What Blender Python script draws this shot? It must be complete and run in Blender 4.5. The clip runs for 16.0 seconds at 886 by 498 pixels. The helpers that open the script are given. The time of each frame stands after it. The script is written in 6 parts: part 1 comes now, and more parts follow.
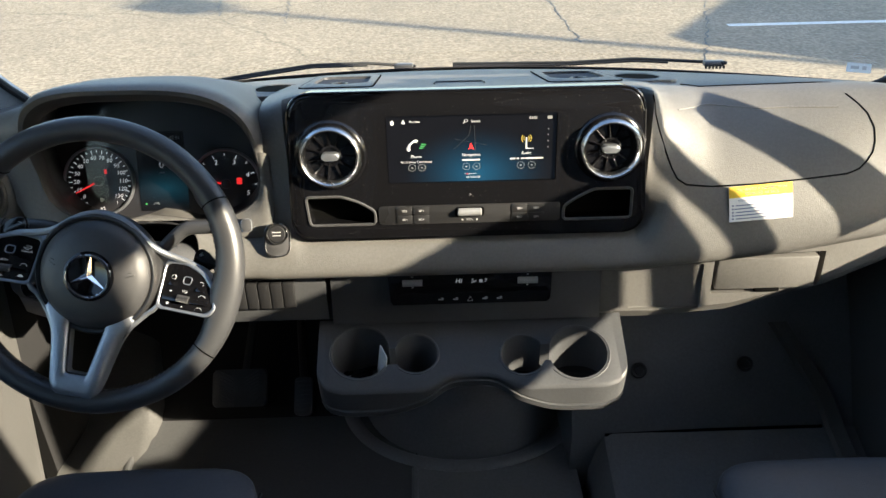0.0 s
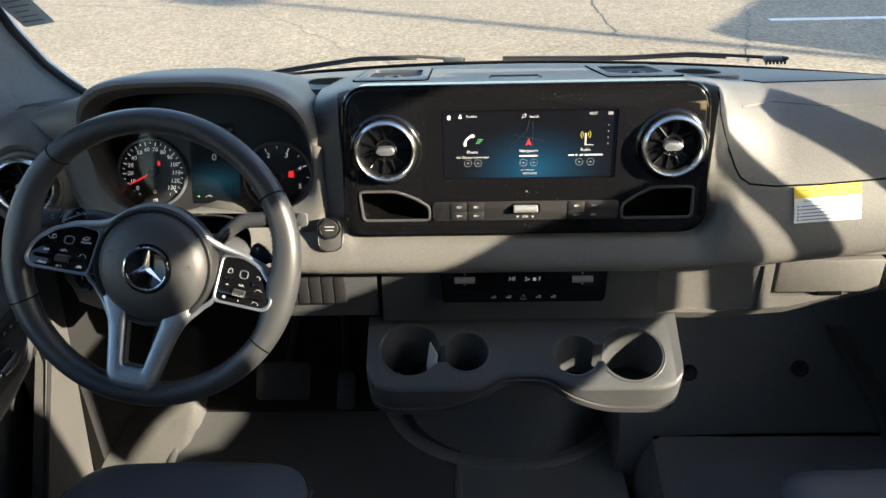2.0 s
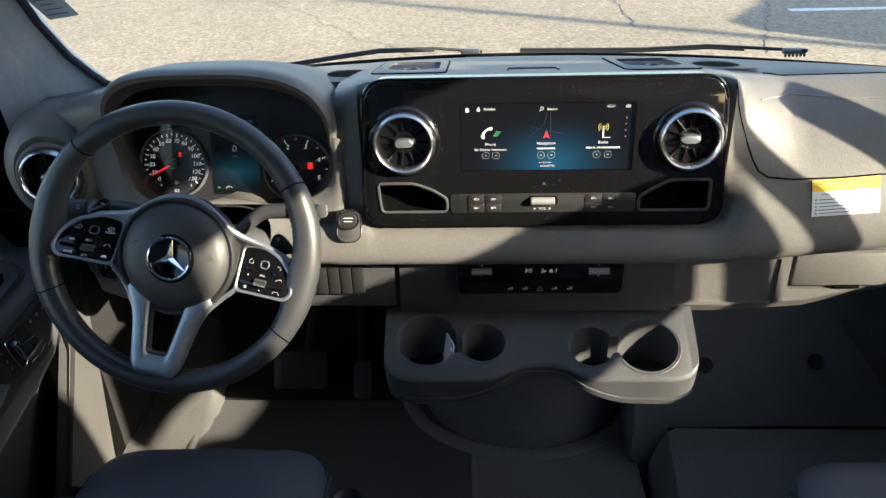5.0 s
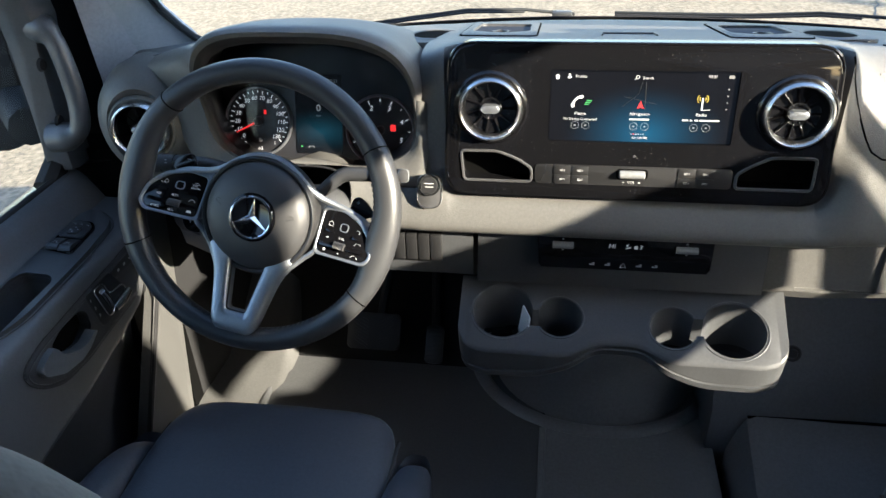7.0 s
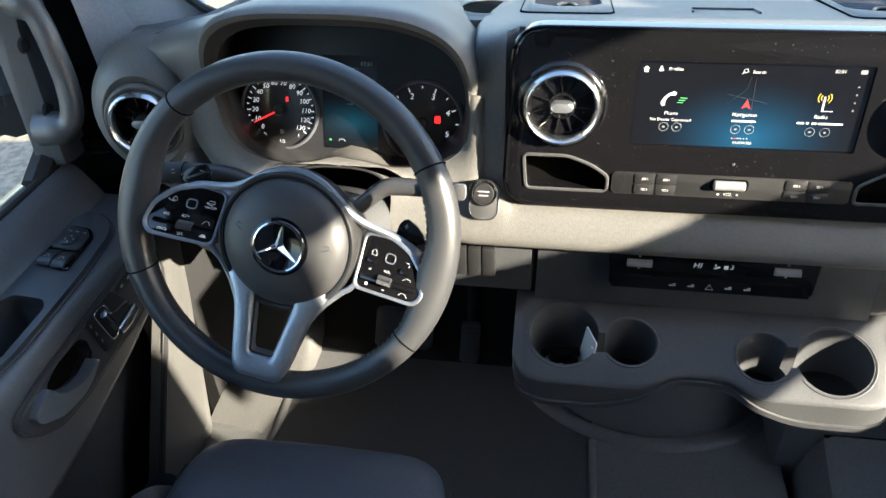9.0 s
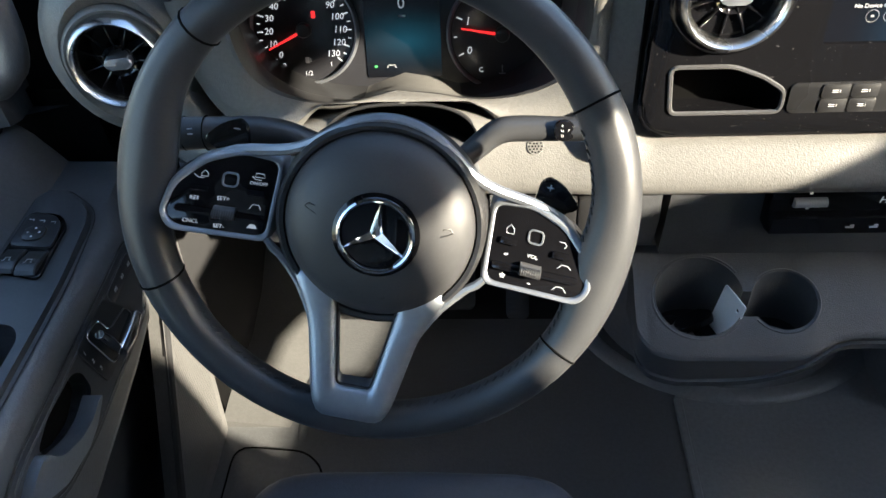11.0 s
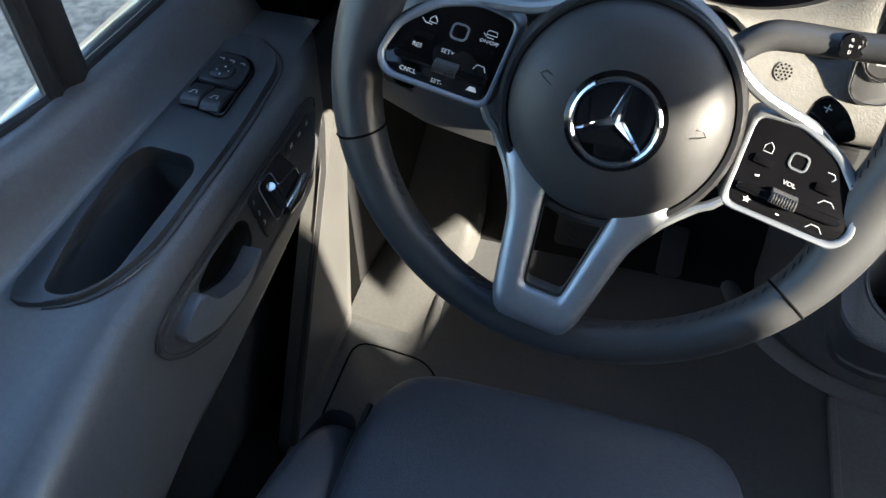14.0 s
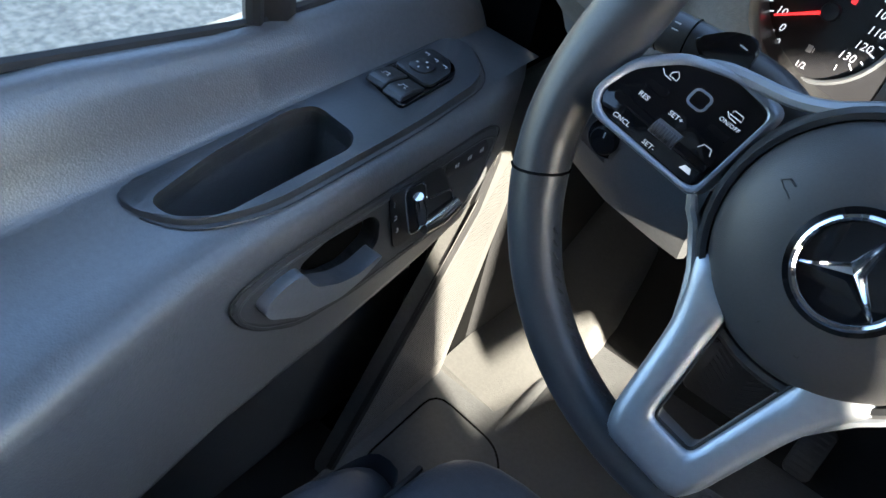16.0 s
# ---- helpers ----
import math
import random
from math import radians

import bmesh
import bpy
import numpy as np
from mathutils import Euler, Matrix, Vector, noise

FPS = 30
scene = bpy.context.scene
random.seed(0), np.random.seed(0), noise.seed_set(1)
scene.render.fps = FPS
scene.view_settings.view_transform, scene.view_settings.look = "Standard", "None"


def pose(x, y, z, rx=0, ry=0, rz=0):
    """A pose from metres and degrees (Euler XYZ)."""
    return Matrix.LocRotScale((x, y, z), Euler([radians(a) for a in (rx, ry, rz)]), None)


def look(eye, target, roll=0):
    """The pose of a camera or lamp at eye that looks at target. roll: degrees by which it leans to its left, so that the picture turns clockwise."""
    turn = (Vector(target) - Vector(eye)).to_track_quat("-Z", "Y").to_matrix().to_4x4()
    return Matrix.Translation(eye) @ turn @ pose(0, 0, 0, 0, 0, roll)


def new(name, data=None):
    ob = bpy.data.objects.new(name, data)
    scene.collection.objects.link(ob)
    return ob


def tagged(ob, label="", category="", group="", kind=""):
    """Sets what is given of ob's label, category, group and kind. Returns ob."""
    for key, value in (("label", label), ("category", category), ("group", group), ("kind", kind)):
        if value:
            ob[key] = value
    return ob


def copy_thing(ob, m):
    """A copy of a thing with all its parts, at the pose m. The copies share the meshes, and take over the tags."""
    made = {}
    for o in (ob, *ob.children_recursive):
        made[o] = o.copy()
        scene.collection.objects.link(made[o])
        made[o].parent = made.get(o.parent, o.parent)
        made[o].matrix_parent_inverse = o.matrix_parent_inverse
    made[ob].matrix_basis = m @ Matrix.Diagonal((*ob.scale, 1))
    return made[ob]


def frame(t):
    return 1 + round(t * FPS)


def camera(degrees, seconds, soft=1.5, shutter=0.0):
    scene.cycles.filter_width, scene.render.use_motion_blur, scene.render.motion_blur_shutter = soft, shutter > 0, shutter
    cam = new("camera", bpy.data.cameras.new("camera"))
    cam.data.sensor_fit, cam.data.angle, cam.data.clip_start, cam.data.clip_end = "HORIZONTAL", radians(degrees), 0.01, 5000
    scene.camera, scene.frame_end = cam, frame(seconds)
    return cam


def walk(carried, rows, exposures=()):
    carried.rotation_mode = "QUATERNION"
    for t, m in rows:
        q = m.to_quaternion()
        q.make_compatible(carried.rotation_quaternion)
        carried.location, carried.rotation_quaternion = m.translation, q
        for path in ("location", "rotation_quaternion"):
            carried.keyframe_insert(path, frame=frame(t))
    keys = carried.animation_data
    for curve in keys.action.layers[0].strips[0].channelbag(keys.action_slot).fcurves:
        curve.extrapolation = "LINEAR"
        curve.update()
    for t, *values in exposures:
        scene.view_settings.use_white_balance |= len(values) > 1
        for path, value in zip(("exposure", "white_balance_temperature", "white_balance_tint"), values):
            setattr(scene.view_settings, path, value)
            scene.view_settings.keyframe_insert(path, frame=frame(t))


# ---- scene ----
cam = camera(61.0, 16.0)
PATH = [
    (0, (-0.033, 0.009, 1.153), (-0.007, 1.76, 0.188), -1.2),
    (0.5, (-0.056, 0.014, 1.155), (-0.046, 1.766, 0.191), -1.3),
    (1, (-0.075, 0.016, 1.154), (-0.085, 1.768, 0.188), -1.2),
    (1.5, (-0.077, 0.021, 1.149), (-0.112, 1.77, 0.178), -1.3),
    (2, (-0.071, 0.027, 1.149), (-0.121, 1.771, 0.171), -1.5),
    (2.5, (-0.064, 0.015, 1.149), (-0.117, 1.759, 0.172), -1.5),
    (3, (-0.065, 0.016, 1.157), (-0.118, 1.76, 0.18), -1.7),
    (3.2, (-0.063, 0.019, 1.158), (-0.113, 1.761, 0.176), -1.7),
    (5.3, (-0.083, 0.018, 1.153), (-0.184, 1.747, 0.154), -1.8),
    (5.5, (-0.088, 0.016, 1.151), (-0.201, 1.744, 0.149), -1.8),
    (6, (-0.081, 0.019, 1.15), (-0.254, 1.728, 0.127), -2.2),
    (6.5, (-0.071, 0.028, 1.138), (-0.296, 1.716, 0.089), -2.3),
    (7, (-0.087, 0.044, 1.151), (-0.367, 1.706, 0.073), -2.4),
    (7.5, (-0.106, 0.099, 1.155), (-0.375, 1.739, 0.042), -1.1),
    (8, (-0.136, 0.153, 1.148), (-0.296, 1.78, -0.004), 0.8),
    (8.5, (-0.181, 0.18, 1.148), (-0.372, 1.777, -0.041), -0.7),
    (9, (-0.178, 0.228, 1.148), (-0.466, 1.795, -0.061), -2.7),
    (9.5, (-0.205, 0.273, 1.175), (-0.573, 1.798, -0.066), -6.2),
    (10, (-0.316, 0.315, 1.168), (-0.596, 1.823, -0.115), -7.5),
    (10.2, (-0.352, 0.346, 1.134), (-0.546, 1.826, -0.198), -5.9),
    (12.3, (-0.395, 0.469, 1.005), (-0.51, 1.89, -0.398), -3.7),
    (12.5, (-0.401, 0.47, 1.003), (-0.522, 1.884, -0.405), -3.7),
    (13, (-0.399, 0.469, 1.0), (-0.544, 1.868, -0.422), -3.2),
    (13.5, (-0.401, 0.468, 1.001), (-0.597, 1.843, -0.438), -2.5),
    (14, (-0.453, 0.439, 0.967), (-0.85, 1.733, -0.506), -0.9),
    (14.5, (-0.47, 0.468, 0.93), (-1.143, 1.757, -0.442), 6.9),
    (15, (-0.485, 0.493, 0.895), (-1.229, 1.729, -0.49), 10.7),
    (15.5, (-0.484, 0.491, 0.883), (-1.22, 1.701, -0.528), 12.4),
    (16, (-0.477, 0.484, 0.9), (-1.236, 1.73, -0.468), 12.3),
]
EXPOSURES = [(0.0, 2.10, 6350, 10), (5.5, 2.12, 6250, 10), (7.0, 2.42, 6000, 10), (8.0, 2.65, 6050, 10), (10.0, 2.90, 6150, 10), (12.5, 2.72, 6100, 10), (13.5, 2.80, 6100, 10), (14.0, 2.8, 6000, 10), (15.0, 3.32, 5950, 10), (16.0, 3.52, 5950, 10)]
walk(cam, [(t, look(eye, target, roll)) for t, eye, target, roll in PATH], EXPOSURES)

# ---- world, sun ----
SUN_EL, SUN_AZ = 21.0, 116.4          # degrees above the horizon; degrees from +y towards +x
wd = bpy.data.worlds.new("sky")
scene.world = wd
wd.use_nodes = True
sky = wd.node_tree.nodes.new("ShaderNodeTexSky")
sky.sky_type, sky.sun_disc = "NISHITA", False
sky.sun_elevation, sky.sun_rotation = radians(SUN_EL), radians(SUN_AZ)
wbg = wd.node_tree.nodes["Background"]
wd.node_tree.links.new(sky.outputs[0], wbg.inputs[0])
wbg.inputs[1].default_value = 0.135
SUN = Vector((math.sin(radians(SUN_AZ)) * math.cos(radians(SUN_EL)), math.cos(radians(SUN_AZ)) * math.cos(radians(SUN_EL)), math.sin(radians(SUN_EL))))
sl = bpy.data.lights.new("sun", "SUN")
sl.energy, sl.angle, sl.color = 5.0, radians(0.6), (1.0, 0.865, 0.645)
so = new("sun", sl)
so.rotation_euler = SUN.to_track_quat("Z", "Y").to_euler()
so.location = (4, -4, 6)

# ---- materials ----
MATS = {}


def material(name, color, rough=0.5, metal=0.0, var=0.12, grain=0.0, grain_scale=700.0, spec=0.5, cloud=9.0, emit=None, emit_power=1.0, coat=0.0, dust=0.0):
    """Principled surface: two scales of tone, grain bump, slight dust."""
    m = bpy.data.materials.new(name)
    m.use_nodes = True
    nt = m.node_tree
    b = nt.nodes["Principled BSDF"]
    b.inputs["Roughness"].default_value = rough
    b.inputs["Metallic"].default_value = metal
    b.inputs["Specular IOR Level"].default_value = spec
    b.inputs["Coat Weight"].default_value = coat
    tc = nt.nodes.new("ShaderNodeTexCoord")
    n1 = nt.nodes.new("ShaderNodeTexNoise")
    n1.inputs["Scale"].default_value, n1.inputs["Detail"].default_value = cloud, 6
    n2 = nt.nodes.new("ShaderNodeTexNoise")
    n2.inputs["Scale"].default_value, n2.inputs["Detail"].default_value = grain_scale * 0.35, 2
    nt.links.new(tc.outputs["Object"], n1.inputs["Vector"])
    nt.links.new(tc.outputs["Object"], n2.inputs["Vector"])
    add = nt.nodes.new("ShaderNodeMath")
    add.operation = "ADD"
    nt.links.new(n1.outputs[0], add.inputs[0])
    nt.links.new(n2.outputs[0], add.inputs[1])
    ramp = nt.nodes.new("ShaderNodeMapRange")
    ramp.inputs["From Min"].default_value, ramp.inputs["From Max"].default_value = 0.7, 1.3
    ramp.inputs["To Min"].default_value, ramp.inputs["To Max"].default_value = 1 - var, 1 + var
    nt.links.new(add.outputs[0], ramp.inputs["Value"])
    mul = nt.nodes.new("ShaderNodeMix")
    mul.data_type, mul.blend_type = "RGBA", "MULTIPLY"
    mul.inputs["Factor"].default_value = 1.0
    mul.inputs["A"].default_value = (*color, 1)
    nt.links.new(ramp.outputs[0], mul.inputs["B"])
    last = mul.outputs["Result"]
    if dust:
        n3 = nt.nodes.new("ShaderNodeTexNoise")
        n3.inputs["Scale"].default_value, n3.inputs["Detail"].default_value = 420, 1
        nt.links.new(tc.outputs["Object"], n3.inputs["Vector"])
        r3 = nt.nodes.new("ShaderNodeMapRange")
        r3.inputs["From Min"].default_value, r3.inputs["From Max"].default_value = 0.74, 0.78
        r3.inputs["To Max"].default_value = dust
        nt.links.new(n3.outputs[0], r3.inputs["Value"])
        mx = nt.nodes.new("ShaderNodeMix")
        mx.data_type = "RGBA"
        mx.inputs["B"].default_value = (0.45, 0.43, 0.4, 1)
        nt.links.new(r3.outputs[0], mx.inputs["Factor"])
        nt.links.new(last, mx.inputs["A"])
        last = mx.outputs["Result"]
    nt.links.new(last, b.inputs["Base Color"])
    rr = nt.nodes.new("ShaderNodeMapRange")
    rr.inputs["From Min"].default_value, rr.inputs["From Max"].default_value = 0.3, 0.7
    rr.inputs["To Min"].default_value, rr.inputs["To Max"].default_value = max(rough - 0.06, 0.02), min(rough + 0.06, 1)
    nt.links.new(n1.outputs[0], rr.inputs["Value"])
    nt.links.new(rr.outputs[0], b.inputs["Roughness"])
    if grain:
        v = nt.nodes.new("ShaderNodeTexVoronoi")
        v.feature = "SMOOTH_F1"
        v.inputs["Scale"].default_value = grain_scale
        nt.links.new(tc.outputs["Object"], v.inputs["Vector"])
        bp = nt.nodes.new("ShaderNodeBump")
        bp.inputs["Strength"].default_value, bp.inputs["Distance"].default_value = grain, 0.0006
        nt.links.new(v.outputs["Distance"], bp.inputs["Height"])
        nt.links.new(bp.outputs[0], b.inputs["Normal"])
    if emit:
        b.inputs["Emission Color"].default_value = (*emit, 1)
        b.inputs["Emission Strength"].default_value = emit_power
    MATS[name] = m
    return m


def glass_material(name, tint=(0.93, 0.96, 0.95), gloss=1.5):
    m = bpy.data.materials.new(name)
    m.use_nodes = True
    nt = m.node_tree
    nt.nodes.remove(nt.nodes["Principled BSDF"])
    out = nt.nodes["Material Output"]
    tr = nt.nodes.new("ShaderNodeBsdfTransparent")
    tr.inputs[0].default_value = (*tint, 1)
    gl = nt.nodes.new("ShaderNodeBsdfGlossy")
    gl.inputs["Roughness"].default_value = 0.0
    fr = nt.nodes.new("ShaderNodeFresnel")
    fr.inputs[0].default_value = gloss
    mx = nt.nodes.new("ShaderNodeMixShader")
    nt.links.new(fr.outputs[0], mx.inputs[0])
    nt.links.new(tr.outputs[0], mx.inputs[1])
    nt.links.new(gl.outputs[0], mx.inputs[2])
    nt.links.new(mx.outputs[0], out.inputs[0])
    MATS[name] = m
    return m


DASH = material("dash_plastic", (0.113, 0.110, 0.104), 0.5, spec=0.5, grain=0.5, grain_scale=720, cloud=5)
DASH_LOW = material("lower_plastic", (0.060, 0.062, 0.066), 0.46, grain=0.45, grain_scale=900)
TRIM = material("door_trim", (0.085, 0.087, 0.091), 0.37, spec=0.8, grain=0.3, grain_scale=700, cloud=6)
ARMREST = material("armrest_plastic", (0.05, 0.051, 0.054), 0.37, grain=0.2, grain_scale=900)
SMOOTH = material("smooth_plastic", (0.02, 0.02, 0.021), 0.38, grain=0.15, grain_scale=1200)
RUBBER = material("rubber", (0.014, 0.014, 0.015), 0.7, spec=0.4, grain=0.3)
GLOSS = material("piano_black", (0.006, 0.006, 0.007), 0.06, var=0.05, dust=0.18)
GLOSSW = material("button_black", (0.005, 0.005, 0.006), 0.08, var=0.05)
RINGMETAL = material("brushed_ring", (0.55, 0.555, 0.56), 0.24, metal=1.0, var=0.04)
ROLLER = material("roller_silver", (0.33, 0.335, 0.34), 0.36, metal=0.45, var=0.05)
HOODIN = material("hood_lining", (0.022, 0.022, 0.023), 0.55, grain=0.3, grain_scale=900)
CHROME = material("chrome", (0.75, 0.76, 0.78), 0.09, metal=1.0, var=0.04)
SATIN = material("satin_silver", (0.31, 0.33, 0.36), 0.45, metal=0.8, var=0.05)
GREYTRIM = material("grey_trim", (0.06, 0.06, 0.062), 0.35, var=0.06)
LEATHER = material("seat_leather", (0.06, 0.066, 0.08), 0.42, grain=0.4, grain_scale=600, cloud=7)
WHEEL = material("wheel_leather", (0.036, 0.037, 0.04), 0.38, grain=0.15, grain_scale=1800)
AIRBAG = material("airbag_plastic", (0.036, 0.036, 0.038), 0.5, grain=0.2, grain_scale=2000)
# For dark joints, and for recess shade put into the colour.
BLACK = material("seam_and_shade_black", (0.004, 0.004, 0.004), 0.9, spec=0.02)
STRIP = material("key_strip_plastic", (0.022, 0.022, 0.023), 0.3, var=0.06)
FAINT = material("print_dim", (0.2, 0.2, 0.205), 0.6)
FLOORM = material("floor_mat", (0.097, 0.099, 0.102), 0.45, spec=0.65, grain=0.6, grain_scale=450, cloud=4)
# Same rubber as FLOORM, lightened to stand for light on the centre floor.
LIT_MIDMAT = material("centre_mat_rubber_lit", (0.2, 0.203, 0.208), 0.38, spec=0.65, grain=0.6, grain_scale=450, cloud=4)
KICK = material("kick_plastic", (0.085, 0.084, 0.082), 0.45, grain=0.5, grain_scale=600)
# Dark carpet, darkened further to hold the unlit shade round the pedals.
SHADED_CARPET = material("shaded_carpet", (0.018, 0.018, 0.019), 0.9, spec=0.2, grain=0.8, grain_scale=900)
PEDAL = material("pedal_rubber", (0.045, 0.045, 0.047), 0.45, grain=0.2)
# Passenger floor tone, lightened to stand for the light reaching that side.
LIT_TOEBOARD = material("passenger_floor_lit", (0.17, 0.172, 0.176), 0.55, grain=0.5, grain_scale=500)
BACKREST = material("seat_back_fabric", (0.13, 0.13, 0.135), 0.8, grain=0.5, grain_scale=500)
PAPERBLUE = material("tag_paper", (0.55, 0.58, 0.58), 0.7)
HEADL = material("headliner", (0.22, 0.218, 0.215), 0.95, grain=0.4)
PAINT = material("van_paint", (0.03, 0.035, 0.04), 0.3, coat=0.5)
CLUSTER = material("cluster_face", (0.02, 0.02, 0.023), 0.35, var=0.08)
WHITE = material("print_white", (0.5, 0.5, 0.5), 0.6, emit=(0.8, 0.85, 0.9), emit_power=0.04)
DIALWHITE = material("dial_print", (0.6, 0.6, 0.6), 0.6, emit=(0.85, 0.88, 0.9), emit_power=0.12)
INK = material("print_grey", (0.5, 0.5, 0.5), 0.6)
DARKINK = material("emboss_grey", (0.018, 0.018, 0.018), 0.5)
REDGLOW = material("red_glow", (0.5, 0.02, 0.02), 0.5, emit=(1, 0.03, 0.03), emit_power=0.2)
GREENGLOW = material("green_glow", (0.05, 0.3, 0.08), 0.5, emit=(0.1, 0.6, 0.2), emit_power=0.05)
YELLOWGLOW = material("amber_glow", (0.4, 0.3, 0.05), 0.5, emit=(0.9, 0.6, 0.05), emit_power=0.12)
PAPER = material("paper", (0.78, 0.8, 0.8), 0.7, var=0.03)
YELLOW = material("label_yellow", (0.75, 0.5, 0.03), 0.6, var=0.04)
BLUEINK = material("label_ink", (0.12, 0.16, 0.28), 0.6)
LINEPAINT = material("line_paint", (0.6, 0.6, 0.58), 0.8, var=0.25, cloud=20)
STITCH = material("stitch", (0.03, 0.03, 0.03), 0.8)
PILLAR = material("pillar_fabric", (0.5, 0.5, 0.5), 0.7, grain=0.4, grain_scale=600)
THINPAPER = material("thin_paper", (0.8, 0.8, 0.78), 0.7, var=0.03)
_nt = THINPAPER.node_tree
_tl, _mx = _nt.nodes.new("ShaderNodeBsdfTranslucent"), _nt.nodes.new("ShaderNodeMixShader")
_tl.inputs[0].default_value = (0.7, 0.68, 0.62, 1)
_mx.inputs[0].default_value = 0.08
_nt.links.new(_nt.nodes["Principled BSDF"].outputs[0], _mx.inputs[1])
_nt.links.new(_tl.outputs[0], _mx.inputs[2])
_nt.links.new(_mx.outputs[0], _nt.nodes["Material Output"].inputs[0])
GLASS = glass_material("glass")
LENS = glass_material("gauge_glass", (0.96, 0.96, 0.96), 1.4)


def screen_material(name, centre, spread, color, base=(0.001, 0.0013, 0.0018)):
    """A lit display: dark with a soft blue field in the middle."""
    m = material(name, (0.004, 0.004, 0.005), 0.12, var=0.02)
    nt = m.node_tree
    b = nt.nodes["Principled BSDF"]
    tc = nt.nodes.new("ShaderNodeTexCoord")
    mp = nt.nodes.new("ShaderNodeMapping")
    mp.vector_type = "POINT"
    mp.inputs["Scale"].default_value = (1 / spread[0], 1 / spread[1], 0)
    mp.inputs["Location"].default_value = (-centre[0] / spread[0], -centre[1] / spread[1], 0)
    g = nt.nodes.new("ShaderNodeTexGradient")
    g.gradient_type = "QUADRATIC_SPHERE"
    mx = nt.nodes.new("ShaderNodeMix")
    mx.data_type = "RGBA"
    mx.inputs["A"].default_value, mx.inputs["B"].default_value = (*base, 1), (*color, 1)
    nt.links.new(tc.outputs["Object"], mp.inputs[0])
    nt.links.new(mp.outputs[0], g.inputs[0])
    nt.links.new(g.outputs["Fac"], mx.inputs["Factor"])
    nt.links.new(mx.outputs["Result"], b.inputs["Emission Color"])
    b.inputs["Emission Strength"].default_value = 1.0
    return m


SCREEN = screen_material("display", (0.012, -0.012), (0.12, 0.075), (0.0035, 0.031, 0.054))
CSCREEN = screen_material("cluster_display", (0.0, -0.034), (0.085, 0.042), (0.0022, 0.012, 0.017), (0.0006, 0.0008, 0.001))


def asphalt_material():
    m = bpy.data.materials.new("lot_concrete")
    m.use_nodes = True
    nt = m.node_tree
    b = nt.nodes["Principled BSDF"]
    b.inputs["Roughness"].default_value = 0.9
    tc = nt.nodes.new("ShaderNodeTexCoord")

    def noise(scale, detail, lo, hi, a, z):
        n = nt.nodes.new("ShaderNodeTexNoise")
        n.inputs["Scale"].default_value, n.inputs["Detail"].default_value = scale, detail
        nt.links.new(tc.outputs["Object"], n.inputs["Vector"])
        r = nt.nodes.new("ShaderNodeMapRange")
        r.inputs["From Min"].default_value, r.inputs["From Max"].default_value = lo, hi
        r.inputs["To Min"].default_value, r.inputs["To Max"].default_value = a, z
        nt.links.new(n.outputs[0], r.inputs["Value"])
        return r.outputs[0]

    def times(a, c):
        k = nt.nodes.new("ShaderNodeMath")
        k.operation = "MULTIPLY"
        nt.links.new(a, k.inputs[0])
        nt.links.new(c, k.inputs[1])
        return k.outputs[0]

    fine = noise(26, 3, 0.36, 0.64, 0.70, 1.24)
    mid = noise(7, 5, 0.3, 0.7, 0.86, 1.12)
    big = noise(0.5, 4, 0.3, 0.7, 0.85, 1.1)
    # cracks: thin borders of wobbling cells
    v = nt.nodes.new("ShaderNodeTexVoronoi")
    v.feature = "DISTANCE_TO_EDGE"
    v.inputs["Scale"].default_value = 0.15
    nw = nt.nodes.new("ShaderNodeTexNoise")
    nw.inputs["Scale"].default_value, nw.inputs["Detail"].default_value = 1.5, 5
    nt.links.new(tc.outputs["Object"], nw.inputs["Vector"])
    ad = nt.nodes.new("ShaderNodeMix")
    ad.data_type, ad.blend_type = "RGBA", "ADD"
    ad.inputs["Factor"].default_value = 0.5
    nt.links.new(tc.outputs["Object"], ad.inputs["A"])
    nt.links.new(nw.outputs["Color"], ad.inputs["B"])
    nt.links.new(ad.outputs["Result"], v.inputs["Vector"])
    cr = nt.nodes.new("ShaderNodeMapRange")
    cr.inputs["From Min"].default_value, cr.inputs["From Max"].default_value = 0.001, 0.005
    cr.inputs["To Min"].default_value, cr.inputs["To Max"].default_value = 0.72, 1.0
    nt.links.new(v.outputs["Distance"], cr.inputs["Value"])
    tot = times(times(times(fine, mid), big), cr.outputs[0])
    mul = nt.nodes.new("ShaderNodeMix")
    mul.data_type, mul.blend_type = "RGBA", "MULTIPLY"
    mul.inputs["Factor"].default_value = 1.0
    mul.inputs["A"].default_value = (0.236, 0.195, 0.140, 1)
    nt.links.new(tot, mul.inputs["B"])
    nt.links.new(mul.outputs["Result"], b.inputs["Base Color"])
    bp = nt.nodes.new("ShaderNodeBump")
    bp.inputs["Strength"].default_value, bp.inputs["Distance"].default_value = 0.25, 0.01
    nt.links.new(tot, bp.inputs["Height"])
    nt.links.new(bp.outputs[0], b.inputs["Normal"])
    return m


LOT = asphalt_material()

# ---- mesh helpers ----
WORLD = {}


def thing(name, m=None, label="", category="", group="", kind=""):
    ob = new(name)
    ob.empty_display_size = 0.05
    m = m or Matrix()
    ob.matrix_basis = m
    WORLD[ob.name] = m
    return tagged(ob, label, category, group, kind)


def finish(ob, mat, smooth=40):
    me = ob.data
    me.materials.append(mat)
    for p in me.polygons:
        p.use_smooth = True
    me.set_sharp_from_angle(angle=radians(smooth))


